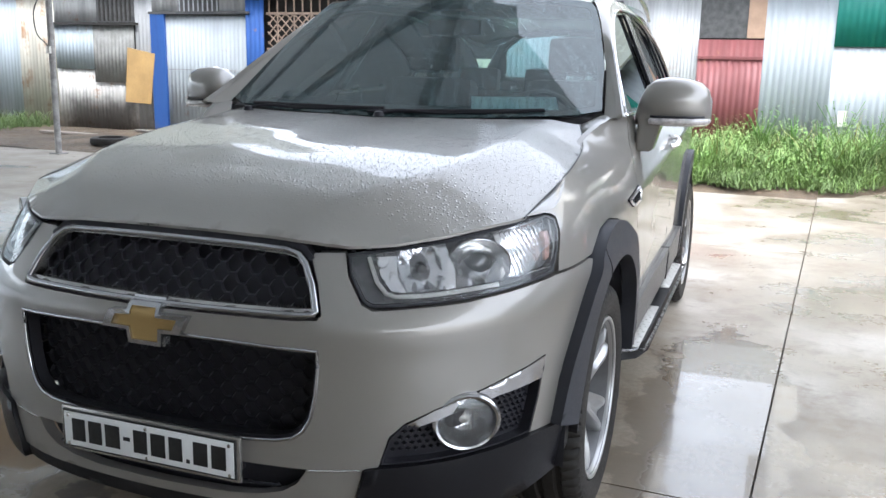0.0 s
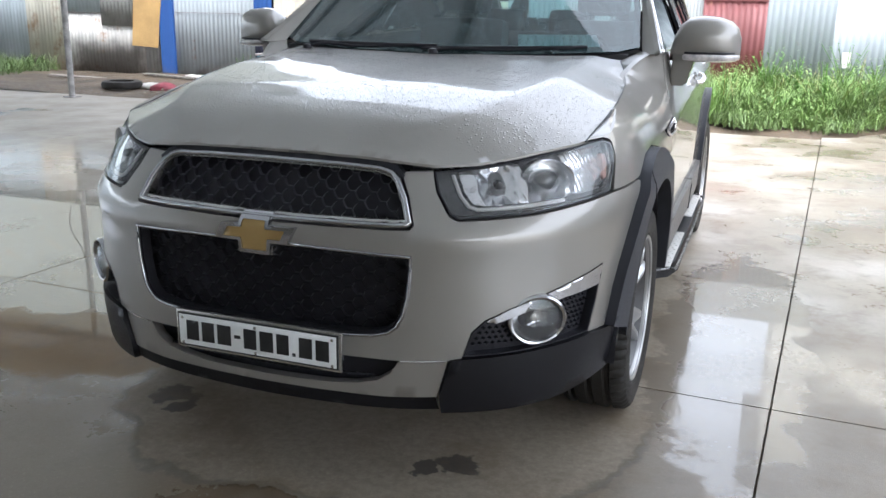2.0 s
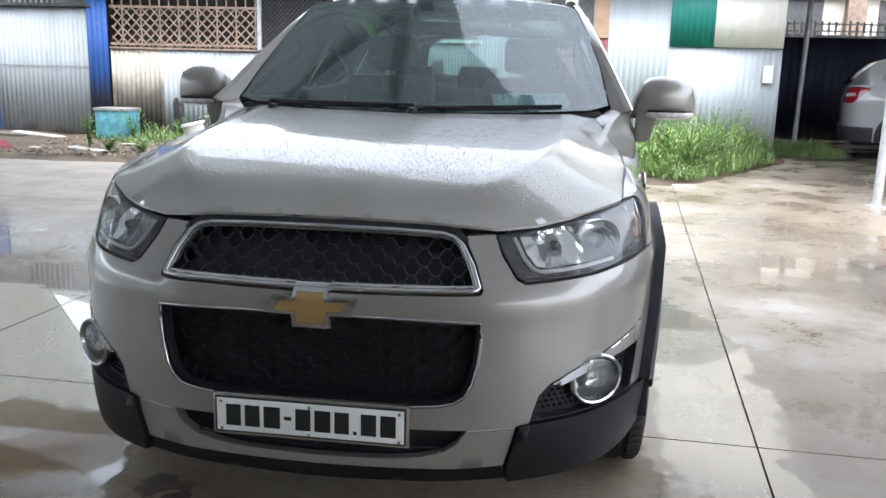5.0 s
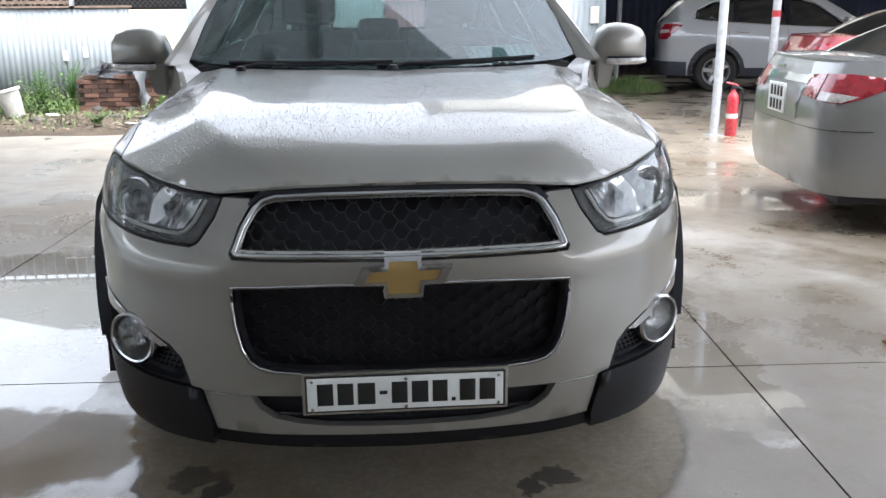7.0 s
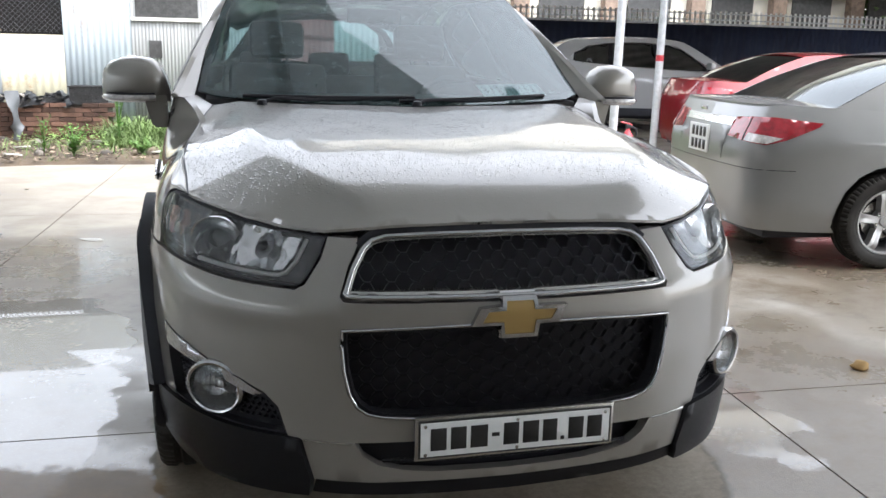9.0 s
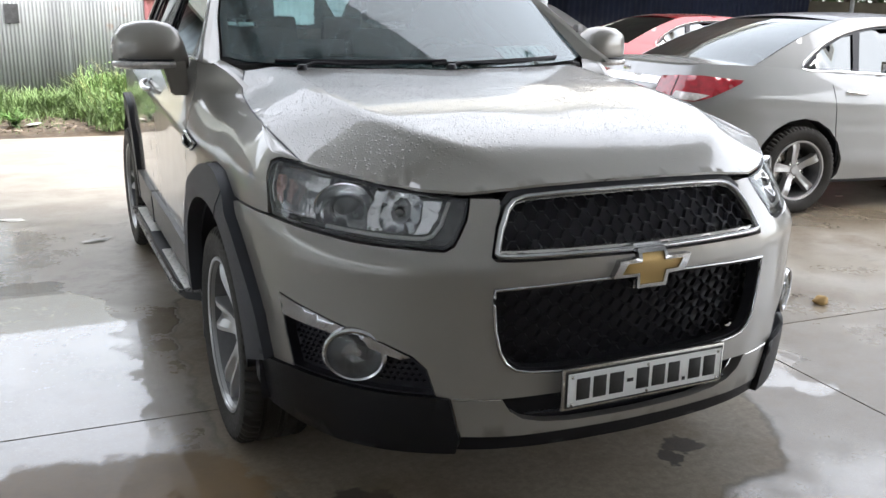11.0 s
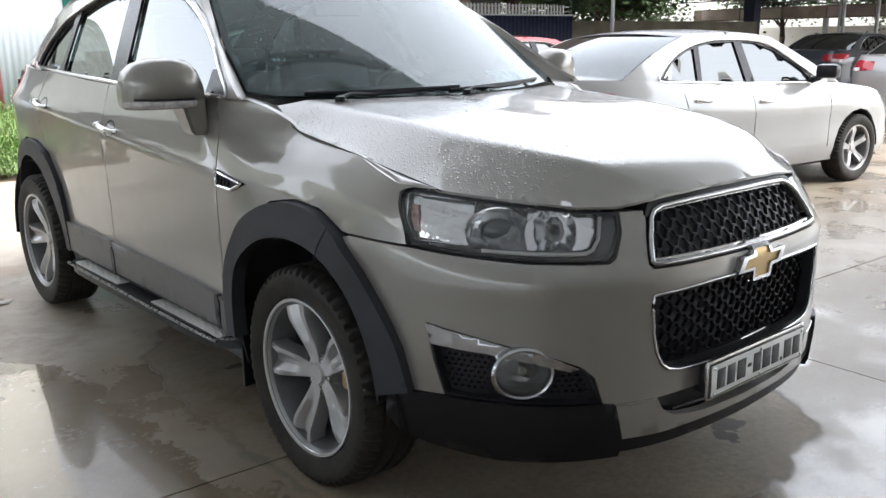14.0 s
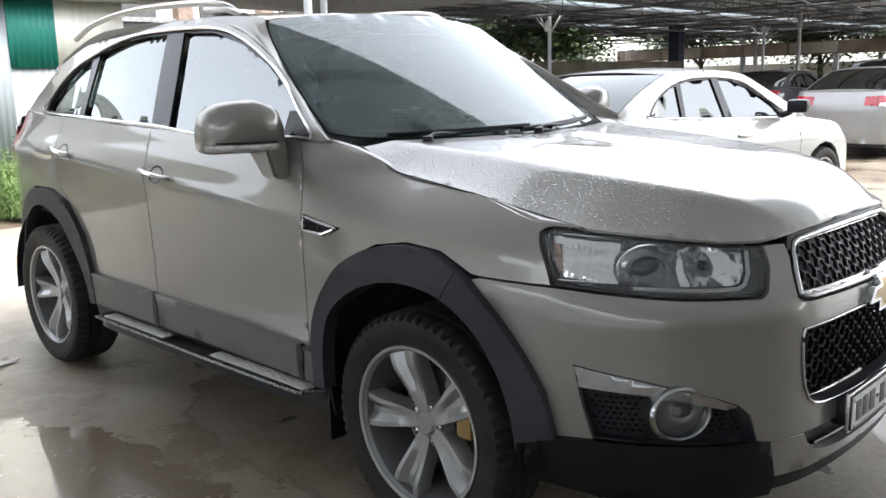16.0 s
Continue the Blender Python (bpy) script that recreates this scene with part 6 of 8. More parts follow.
for sg in (1, -1):
    CAB = cab_side(sg)
    outer = front_edge + [(2.9, 1.675), (3.25, 1.654), (3.55, 1.612), (3.82, 1.545), (4.05, 1.455), (4.22, 1.36), (4.30, 1.280), (4.2, 1.275), (3.7, 1.262), (3.2, 1.252), (2.5, 1.228), (2.15, 1.204), (1.55, 1.206)]
    cab = panel("cabin_side", outer, CAB, SILVER, suv, 0.0, 0.02, 0.035, holes=[daylight])
    frame_mesh = panel("window_surround", daylight, CAB, GLOSSBLACK, suv, -0.008, 0.012, 0.03, holes=[GLASS_F, GLASS_R, GLASS_Q], label="gloss black window surround with a chrome edge")
    part("chrome_edge", tube([CAB(a, b, 0.002) for a, b in spline(daylight, 5, True)], 0.0065, 6, closed=True), CHROME, frame_mesh)
    for g in (GLASS_F, GLASS_R, GLASS_Q):
        pane = panel("side_window", shrink(g, -0.006), CAB, PANE, suv, -0.0245, 0.004, 0.03, label="tinted side window")
        pane.visible_shadow = False
    # windscreen pillar
    A = [CAB(a, b) for a, b in spline(front_edge, 4)]
    B = [screen(sg * a, b) for a, b in spline(ws_edge, 4)]
    ruled("windscreen_pillar", A, B, SILVER, suv, 0.012, 6, (sg * 0.8, -0.3, 0.5))
    # mirror sail and door mirror
    sail = [(1.44, 1.218), (1.555, 1.300), (1.60, 1.300), (1.595, 1.216)]
    panel("mirror_sail", sail, CAB, GLOSSBLACK, suv, 0.001, 0.012, 0.03)
    mb = bmesh.new()
    rows = []
    # the housing: lens-shaped sections from the foot out to the tip
    for xx, yc, hy, z0, z1 in ((0.866, 1.612, 0.055, 1.172, 1.225), (0.880, 1.616, 0.075, 1.170, 1.275), (0.90, 1.62, 0.092, 1.169, 1.315), (0.93, 1.622, 0.104, 1.168, 1.338), (0.98, 1.63, 0.108, 1.167, 1.346), (1.04, 1.645, 0.104, 1.167, 1.341), (1.085, 1.66, 0.092, 1.168, 1.326), (1.110, 1.672, 0.070, 1.172, 1.30), (1.122, 1.68, 0.04, 1.184, 1.262)):
        row = []
        for k in range(16):
            t = 2 * math.pi * k / 16
            ca, sa = math.cos(t), math.sin(t)
            row.append(mb.verts.new((sg * xx, yc + hy * math.copysign(abs(ca) ** 0.62, ca) * (1.0 if ca < 0 else 0.55), (z0 + z1) / 2 + (z1 - z0) / 2 * math.copysign(abs(sa) ** 0.62, sa))))
        rows.append(row)
    for a, b in zip(rows, rows[1:]):
        for k in range(16):
            mb.faces.new((a[k], a[(k + 1) % 16], b[(k + 1) % 16], b[k]))
    mb.faces.new(rows[0])
    mb.faces.new(rows[-1])
    bmesh.ops.recalc_face_normals(mb, faces=mb.faces)
    sharpen(mb, 50)
    mir = part("door_mirror", mb, SILVER, suv, "silver door mirror with an indicator strip")
    stalk = bmesh.new()
    rows = []
    for t in np.linspace(0, 1, 5):
        x0, yy, zz = 0.905 + 0.02 * t, 1.565 + 0.035 * t, 1.08 + 0.13 * t
        rows.append([stalk.verts.new((sg * (x0 + a * (0.030 + 0.014 * t)), yy + b * (0.042 + 0.030 * t), zz)) for a, b in ((-1, -1), (1, -0.9), (1, 0.9), (-1, 1))])
    for a, b in zip(rows, rows[1:]):
        for k in range(4):
            stalk.faces.new((a[k], a[(k + 1) % 4], b[(k + 1) % 4], b[k]))
    stalk.faces.new(rows[0])
    stalk.faces.new(rows[-1])
    bmesh.ops.bevel(stalk, geom=list(stalk.edges), offset=0.008, segments=2, affect="EDGES")
    sharpen(stalk, 60)
    part("mirror_foot", stalk, SILVER, mir)
    ind = [(sg * xx, yy, 1.190) for xx, yy in ((0.925, 1.530), (0.945, 1.514), (0.985, 1.520), (1.03, 1.532), (1.07, 1.556), (1.102, 1.602), (1.113, 1.65))]
    part("indicator_strip", tube([(p[0], p[1] - 0.004, p[2]) for p in ind], 0.013, 8), CLEARLENS, mir)
    part("seam", tube([(p[0], p[1] - 0.006, p[2] + 0.017) for p in ind], 0.004, 6), BLACK, mir)
    part("mirror_glass", box((min(sg * 0.94, sg * 1.085), 1.683, 1.19), (max(sg * 0.94, sg * 1.085), 1.688, 1.315), 0.002), CHROME, mir)
    # roof rail with its front foot
    rail = spline([(0.585, 2.20, 1.668), (0.600, 2.32, 1.715), (0.612, 2.60, 1.738), (0.612, 3.1, 1.742), (0.600, 3.5, 1.708), (0.585, 3.75, 1.650)], 8)
    rr = part("roof_rail", tube([(sg * a, b, c) for a, b, c in rail], 0.014, 8, flat=1.0), SATIN, suv, "satin silver roof rail")
    part("rail_foot", tube([(sg * 0.588, 2.18, 1.655), (sg * 0.592, 2.26, 1.685), (sg * 0.60, 2.42, 1.700)], 0.028, 8, flat=0.8), SATIN, rr)
    # wiper
for foot, tip, z0 in (((-0.54, 1.235), (-0.05, 1.30), 1.0), ((0.02, 1.205), (0.58, 1.40), 1.0)):
    fz = lambda x: 1.19 + 0.02 * abs(x)
    arm = [(foot[0], foot[1] - 0.03, 1.198), (foot[0] + 0.06, foot[1] - 0.01, 1.212)]
    arm += [screen(foot[0] + 0.06 + (tip[0] - foot[0] - 0.06) * k, 1.196 + 0.012 * k + 0.01 * abs(tip[0]) * k, 0.006) for k in (0.3, 0.6, 0.9)]
    wp = part("wiper", tube(spline(arm, 4), 0.0065, 6), BLACK, suv)
    part("wiper_blade", tube([screen(foot[0] - 0.06 + 0.62 * k, 1.198 + 0.010 * k + 0.012 * abs(foot[0] - 0.06 + 0.62 * k), 0.010) for k in np.linspace(0, 1, 9)], 0.007, 6), BLACK, wp)
    part("wiper_pivot", lathe([(0, 0.02), (0.016, 0.016), (0.02, 0)], 14, pose(foot[0], foot[1] - 0.03, 1.19)), BLACK, wp)
cowl = mirrored([(0, 1.10), (0.40, 1.12), (0.72, 1.18), (0.735, 1.25), (0.74, 1.40), (0.60, 1.36), (0.3, 1.26), (0, 1.235)])
panel("cowl", cowl, lambda x, y, o=0.0: (x, y, 1.112 + 0.045 * sm(1.12, 1.38, y) + o), BLACK, suv, 0, 0.06, 0.05)
ws = panel("windscreen", mirrored(ws_half), screen, WINDSCREEN, suv, 0.004, 0.005, 0.05, label="wet windscreen with wiper-smeared rain")
ws.visible_shadow = False
wsb = panel("windscreen_band", mirrored(ws_half), screen, BLACK, ws, 0.0, 0.003, 0.04, holes=[shrink(mirrored(ws_half), 0.022)])
roof_half = [(0, 1.93), (0.2, 1.94), (0.45, 1.975), (0.585, 2.02), (0.60, 2.10), (0.62, 2.42), (0.622, 3.0), (0.617, 3.4), (0.608, 3.7), (0.595, 3.95), (0.55, 4.12), (0.3, 4.19), (0, 4.20)]
panel("roof", mirrored(roof_half), roof_surf, SILVER, suv, 0.003, 0.03, 0.06)
# overhead mirror pod against the screen
part("sensor_pod", box((-0.09, 1.93, 1.60), (0.09, 2.02, 1.655), 0.02), TRIM, suv)
# tail: gate, glass, lamps
tail_surf = lambda x, z, off=0.0: (x, 4.49 - 0.16 * sm(0.4, 0.8, abs(x)) - 0.02 * (z - 0.6) - 0.80 * max(z - 1.2, 0) ** 1.0 + off, z)
gate = panel("tailgate", mirrored([(0, 1.595), (0.33, 1.57), (0.47, 1.50), (0.62, 1.29), (0.72, 1.25), (0.74, 0.60), (0, 0.58)]), tail_surf, SILVER, suv, -0.02, 0.02, 0.08, holes=[mirrored([(0, 1.575), (0.31, 1.55), (0.42, 1.48), (0.46, 1.30), (0, 1.285)])])
rg = panel("rear_window", mirrored([(0, 1.578), (0.32, 1.553), (0.44, 1.48), (0.56, 1.275), (0, 1.245)]), tail_surf, REARPANE, suv, -0.045, 0.004, 0.1)
rg.visible_shadow = False
for sg in (1, -1):
    panel("tail_lamp", flip([(0.62, 1.24), (0.735, 1.20), (0.74, 0.92), (0.64, 0.95)], sg), tail_surf, REDLENS, suv, -0.015, 0.02, 0.06)
panel("rear_bumper", mirrored([(0, 0.56), (0.76, 0.58), (0.76, 0.36), (0, 0.34)]), tail_surf, CLAD, suv, 0.0, 0.10, 0.1)
part("floorpan", box((-0.76, 0.35, 0.26), (0.76, 4.5, 0.34), 0.02), BLACK, suv)
part("engine_block", box((-0.48, 0.22, 0.30), (0.48, 1.3, 0.85), 0.04), BLACK, suv)
# interior
part("dashboard", tube([(x, 1.62 + 0.10 * x * x, 1.10 - 0.04 * x * x) for x in np.linspace(-0.74, 0.74, 15)], 0.22, 12, flat=0.45), TRIM, suv)
dash = part("dash_top", box((-0.74, 1.38, 1.05), (0.74, 1.76, 1.205), 0.03), TRIM, suv)
part("instrument_hood", tube([(0.20, 1.75, 1.15), (0.28, 1.71, 1.215), (0.38, 1.69, 1.228), (0.48, 1.71, 1.215), (0.56, 1.75, 1.15)], 0.035, 8), TRIM, suv)
stw = lathe([(0.185 + 0.014 * math.cos(t), 0.014 * math.sin(t)) for t in np.linspace(0, 2 * math.pi, 10)], 36, pose(0.38, 1.98, 1.10, 62))
part("steering_wheel", stw, TRIM, suv)
part("steering_boss", box((-0.10, -0.05, -0.03), (0.10, 0.05, 0.03), 0.02, pose(0.38, 1.98, 1.10, 62)), TRIM, suv)
for sx in (-0.38, 0.38):
    part("seat", box((sx - 0.26, 2.05, 0.55), (sx + 0.26, 2.60, 0.75), 0.06), SEAT, suv)
    bk = part("seat_back", box((-0.25, -0.08, 0), (0.25, 0.08, 0.62), 0.06, pose(sx, 2.58, 0.70, -14)), SEAT, suv)
    part("headrest", box((-0.14, -0.05, 0.0), (0.14, 0.05, 0.19), 0.045, pose(sx, 2.74, 1.33, -8)), SEAT, suv)
    for px in (-0.05, 0.05):
        part("headrest_post", tube([(sx + px, 2.72, 1.26), (sx + px, 2.745, 1.36)], 0.006, 6), CHROME, suv)
part("bench_back", box((-0.66, -0.08, 0), (0.66, 0.08, 0.62), 0.06, pose(0, 3.45, 0.62, -16)), SEAT, suv)
for sx in (-0.42, 0.0, 0.42):
    part("headrest", box((-0.13, -0.045, 0.0), (0.13, 0.045, 0.16), 0.04, pose(sx, 3.64, 1.20, -8)), SEAT, suv)
part("rear_view_mirror", box((-0.12, 1.99, 1.50), (0.12, 2.02, 1.565), 0.012), TRIM, suv)
part("headliner", box((-0.50, 2.15, 1.648), (0.50, 3.5, 1.660), 0.01), POTWHITE, suv)
pq = bmesh.new()
top_q = [pq.verts.new(p) for p in ((0.325, 1.300, 1.212), (0.622, 1.402, 1.213), (0.590, 1.470, 1.266), (0.300, 1.372, 1.262))]
low_q = [pq.verts.new((v.co.x, v.co.y, v.co.z - 0.002)) for v in top_q]
pq.faces.new(top_q)
pq.faces.new(low_q[::-1])
for i in range(4):
    pq.faces.new((top_q[i], top_q[(i + 1) % 4], low_q[(i + 1) % 4], low_q[i]))
paper = part("paper_sheet", pq, PAPER, None, smooth=False)
tagged(paper, "pale teal paper sheet lying on the dashboard", "paper")


# ---- the other cars ----
def car(name, label, P, mat, at, lamp_front=False):
    """A parked car from its main measures: lengths along y from the nose at 0, half widths, heights."""
    L, HW = P["length"], P["half"]
    top = soft_fn(P["shoulder"], 0.12)
    roof = soft_fn(P["roof"], 0.18)
    lean = P.get("lean", 0.42)

    def depth(y, z):
        t = top(y)
        v = (z - 0.2) / max(t - 0.2, 0.1)
        side = -0.05 * sm(0.25, 0.0, v) - 0.055 * sm(0.72, 1.0, v) - 0.02 * sm(0.93, 1.0, v) + 0.012 * sm(0.5, 0.72, v)
        ends = 0.10 * sm(0.5, 0.0, y) * sm(0.45, 1.0, v) + P.get("tuck", 0.05) * sm(L - 0.6, L, y) * sm(0.55, 1.0, v)
        return side - ends

    plan = [(0, 0), (HW * 0.45, 0.03), (HW * 0.78, 0.16), (HW * 0.93, 0.42), (HW * 0.985, 0.9), (HW, L * 0.38), (HW, L * 0.62), (HW * 0.98, L - 0.85), (HW * 0.925, L - 0.30), (HW * 0.79, L - 0.07), (HW * 0.45, L - 0.012), (0, L)]
    S = Wrap(plan, depth)
    ob = thing(name, label, "car", at=at)
    sy = S.at_y
    zt = lambda s: top(S.base(s)[1])
    R = P["wheel"]
    ya, yb = P["axles"]
    ga = R + 0.055
    end = float(S.s[-1])
    arc = lambda yc, n=13: [(sy(yc) + ga * math.cos(a), R + ga * math.sin(a)) for a in np.linspace(math.pi + 0.45, -0.45, n)]
    low = P.get("low", 0.24)
    for sg in (1, -1):
        bot = [(0.0, low)] + [(u, max(v, low)) for u, v in arc(ya)] + [(u, max(v, low)) for u, v in arc(yb)] + [(end, low + 0.02)]
        up = [(u, zt(u) - 0.001) for u in np.linspace(end, 0, 70)]
        panel("body_side", flip([(max(u, 0.001), v) for u, v in bot] + [(max(u, 0.001), v) for u, v in up], sg), S, mat, ob, 0, 0.03, 0.07)
        if P.get("clad"):
            for yc in (ya, yb):
                o = [(sy(yc) + (ga + 0.07) * math.cos(a), max(R + (ga + 0.07) * math.sin(a), low)) for a in np.linspace(math.pi + 0.4, -0.4, 15)]
                i = [(u, max(v, low)) for u, v in arc(yc, 15)][::-1]
                panel("wheel_arch", flip(o + i, sg), S, CLAD, ob, 0.012, 0.03, 0.05)
            panel("lower_body", flip([(sy(L - 0.5), low), (sy(L - 0.5), 0.52), (end, 0.54), (end, low)], sg), S, CLAD, ob, 0.01, 0.02, 0.08)
            panel("lower_body", flip([(0.001, low), (0.001, 0.45), (sy(0.5), 0.45), (sy(0.5), low)], sg), S, CLAD, ob, 0.01, 0.02, 0.08)
            panel("lower_body", flip([(sy(ya) + ga, low), (sy(ya) + ga, 0.42), (sy(yb) - ga, 0.42), (sy(yb) - ga, low)], sg), S, CLAD, ob, 0.008, 0.02, 0.08)
        # door gaps and handles
        for a, lean_s in ((P["doors"][0], 0.0), (P["doors"][1], 0.03), (P["doors"][2], 0.10)):
            part("door_gap", tube([S(sg * (sy(a) + lean_s * k), low + 0.14 + (top(a) - low - 0.16) * k, 0.0) for k in np.linspace(0, 1, 9)], 0.003, 5), BLACK, ob)
        for a in (P["doors"][1] - 0.14, P["doors"][2] - 0.14):
            zz = top(a) - 0.13
            part("door_handle", tube([S(sg * (sy(a) - 0.09), zz - 0.004, 0.006), S(sg * (sy(a) - 0.07), zz, 0.03), S(sg * (sy(a) + 0.07), zz + 0.006, 0.03), S(sg * (sy(a) + 0.09), zz + 0.008, 0.006)], 0.011, 7), CHROME, ob)
        # cabin side
        base_x = soft_fn([(y, S(S.at_y(y), top(y) - 0.001)[0]) for y in np.linspace(P["cab"][0][0] - 0.1, P["cab"][-1][0] + 0.1, 14)], 0.2)
        side = lambda y, z, o=0.0, sg=sg: (sg * (base_x(y) - lean * max(z - top(y), 0) + o * 0.9), y, z + o * 0.4)
        outer = [tuple(p) for p in spline(P["cab"], 6)] + [(y, top(y) - 0.01) for y in np.linspace(P["cab"][-1][0], P["cab"][0][0], 14)[1:-1]]
        panel("cabin_side", outer, side, mat, ob, 0, 0.02, 0.06, holes=[P["dlo"]])
        dl = panel("window_surround", P["dlo"], side, GLOSSBLACK, ob, -0.006, 0.01, 0.06, holes=P["panes"])
        part("chrome_edge", tube([side(y, z, 0.002) for y, z in spline(P["dlo"], 3, True)], 0.007, 5, closed=True), CHROME if P.get("chrome", True) else BLACK, dl)
        for g in P["panes"]:
            pane = panel("side_window", shrink(g, -0.006), side, CARPANE, ob, -0.020, 0.0, 0.1)
            pane.visible_shadow = False
        for yc in (ya, yb):
            wheel(ob, sg * (HW - 0.10), yc, R, P.get("rim", 0.215), 0.21, P.get("style", "slim"), sg)
            well = bmesh.new()
            rows = []
            for k in range(13):
                a = math.pi * k / 12
                rows.append([well.verts.new((sg * xx, yc + ga * math.cos(a), R + ga * math.sin(a))) for xx in (HW - 0.03, HW - 0.4)])
            for a, b in zip(rows, rows[1:]):
                well.faces.new((a[0], a[1], b[1], b[0]))
            well.faces.new([r[1] for r in rows])
            part("wheel_well", well, BLACK, ob)
        # mirror
        ym, zm = P["cab"][0][0] + 0.42, top(P["cab"][0][0]) + 0.09
        mb = box((-0.10, -0.06, -0.065), (0.10, 0.06, 0.065), 0.045, pose(sg * (HW + 0.09), ym, zm + 0.03, 0, 0, -sg * 12))
        mm = part("door_mirror", mb, P.get("mirror", mat), ob)
        part("mirror_foot", tube([(sg * (HW - 0.09), ym, zm - 0.06), (sg * (HW + 0.02), ym, zm - 0.02)], 0.03, 6), BLACK, mm)
        for nm, poly, mt, off in P["lamps"](S, sy, end):
            panel(nm, flip(poly, sg), S, mt, ob, off, 0.02, 0.04)
    # bonnet and deck
    edge = lambda y: S(S.at_y(y), top(y) - 0.001)[0]
    y0, y1 = P["cab"][0][0], P["cab"][-1][0]
    cw = lambda y: max(edge(min(max(y, 0.04), L - 0.04)), 0.05)

    def deck(x, y, o=0.0):
        return (x, y, top(y) - 0.002 + 0.03 * (1 - min(abs(x) / (cw(y) + 0.02), 1) ** 2) * sm(0.05, 0.4, y) * sm(0.02, 0.4, L - y) + o)

    nose_e = [(S(u, zt(u) - 0.001)[0], S(u, zt(u) - 0.001)[1]) for u in np.linspace(0, sy(y0 + 0.15), 26)]
    panel("bonnet", mirrored([(0, nose_e[0][1]), *[(max(a, 0.01) - 0.002, b) for a, b in nose_e[1:]], (0, y0 + 0.02)]), deck, mat, ob, 0.001, 0.02, 0.08)
    if P.get("boot", True):
        tail_e = [(S(u, zt(u) - 0.001)[0], S(u, zt(u) - 0.001)[1]) for u in np.linspace(sy(y1 - 0.1), end, 22)]
        panel("boot_lid", mirrored([(0, y1 - 0.3), *[(max(a, 0.01) - 0.002, b) for a, b in tail_e[:-1]], (0, tail_e[-1][1])]), deck, mat, ob, 0.001, 0.02, 0.08)
    # screens and roof between the two cabin sides
    sideR = lambda y, z: (base_x(y) - lean * max(z - top(y), 0), y, z)
    cabl = spline(P["cab"], 6)
    kf, kr = P["corners"]
    fr, rf, re = cabl[: kf * 6 + 1], cabl[kf * 6 : kr * 6 + 1], cabl[kr * 6 :]
    def skin(nm, line, mt, bow_y, bow_z, inset=0.0):
        bm = bmesh.new()
        rows = []
        for y, z in line:
            xe = sideR(y, z)[0] - inset
            rows.append([bm.verts.new((xe * q, y + bow_y * (1 - q * q), z + bow_z * (1 - q * q))) for q in np.linspace(-1, 1, 11)])
        for a, b in zip(rows, rows[1:]):
            for j in range(10):
                bm.faces.new((a[j], a[j + 1], b[j + 1], b[j]))
        bm.normal_update()
        if sum(f.normal.z for f in bm.faces) < 0:
            bmesh.ops.reverse_faces(bm, faces=bm.faces)
        return part(nm, bm, mt, ob, normals=False)
    w1 = skin("windscreen", fr, CARPANE, -0.10, 0.01, 0.012)
    w1.visible_shadow = False
    skin("roof", rf, P.get("roofmat", mat), 0.0, 0.035)
    w2 = skin("rear_window", re, P.get("rearglass", CARPANE), P.get("rearbow", 0.08), 0.01, 0.012)
    w2.visible_shadow = False
    part("cabin_floor", box((-HW + 0.15, y0 + 0.4, 0.3), (HW - 0.15, y1 - 0.3, top(L / 2) - 0.12), 0.05), TRIM, ob)
    for sx in (-0.36, 0.36):
        part("headrest", box((-0.13, -0.05, 0), (0.13, 0.05, 0.55), 0.04, pose(sx, (y0 + y1) / 2, top(L / 2) - 0.25, -10)), SEAT, ob)
    part("underbody", box((-HW + 0.2, 0.25, low - 0.06), (HW - 0.2, L - 0.2, low + 0.05), 0.02), BLACK, ob)
    return ob, S


def sedan_measures(shift=0.0):
    P = dict(length=4.60, half=0.895, height=1.47, nose=0.0, tail=4.6, wheel=0.325, axles=(0.93, 3.615), rim=0.215)
    P["shoulder"] = [(-1, 0.70), (0.0, 0.70), (0.25, 0.80), (0.7, 0.90), (1.3, 0.965), (1.8, 0.955), (2.6, 0.975), (3.4, 1.025), (3.8, 1.065), (4.45, 1.085), (4.6, 1.06), (6, 1.06)]
    P["roof"] = [(0, 1.4), (6, 1.4)]
    P["cab"] = [(1.22, 0.965), (1.50, 1.12), (1.95, 1.335), (2.15, 1.395), (2.55, 1.425), (3.0, 1.42), (3.25, 1.39), (3.65, 1.25), (4.02, 1.075)]
    P["corners"] = (2, 6)
    P["dlo"] = [(1.55, 0.985), (1.75, 1.12), (2.05, 1.285), (2.30, 1.350), (2.65, 1.368), (2.95, 1.355), (3.22, 1.30), (3.45, 1.20), (3.63, 1.055), (3.3, 1.035), (2.7, 1.005), (2.0, 0.985)]
    P["panes"] = [[(1.60, 0.998), (1.78, 1.12), (2.07, 1.272), (2.30, 1.335), (2.48, 1.348), (2.44, 1.005)], [(2.55, 1.010), (2.58, 1.350), (2.92, 1.340), (3.05, 1.318), (3.12, 1.035)], [(3.17, 1.040), (3.12, 1.298), (3.21, 1.282), (3.43, 1.188), (3.58, 1.062)]]
    P["doors"] = (1.42, 2.50, 3.30)
    return P


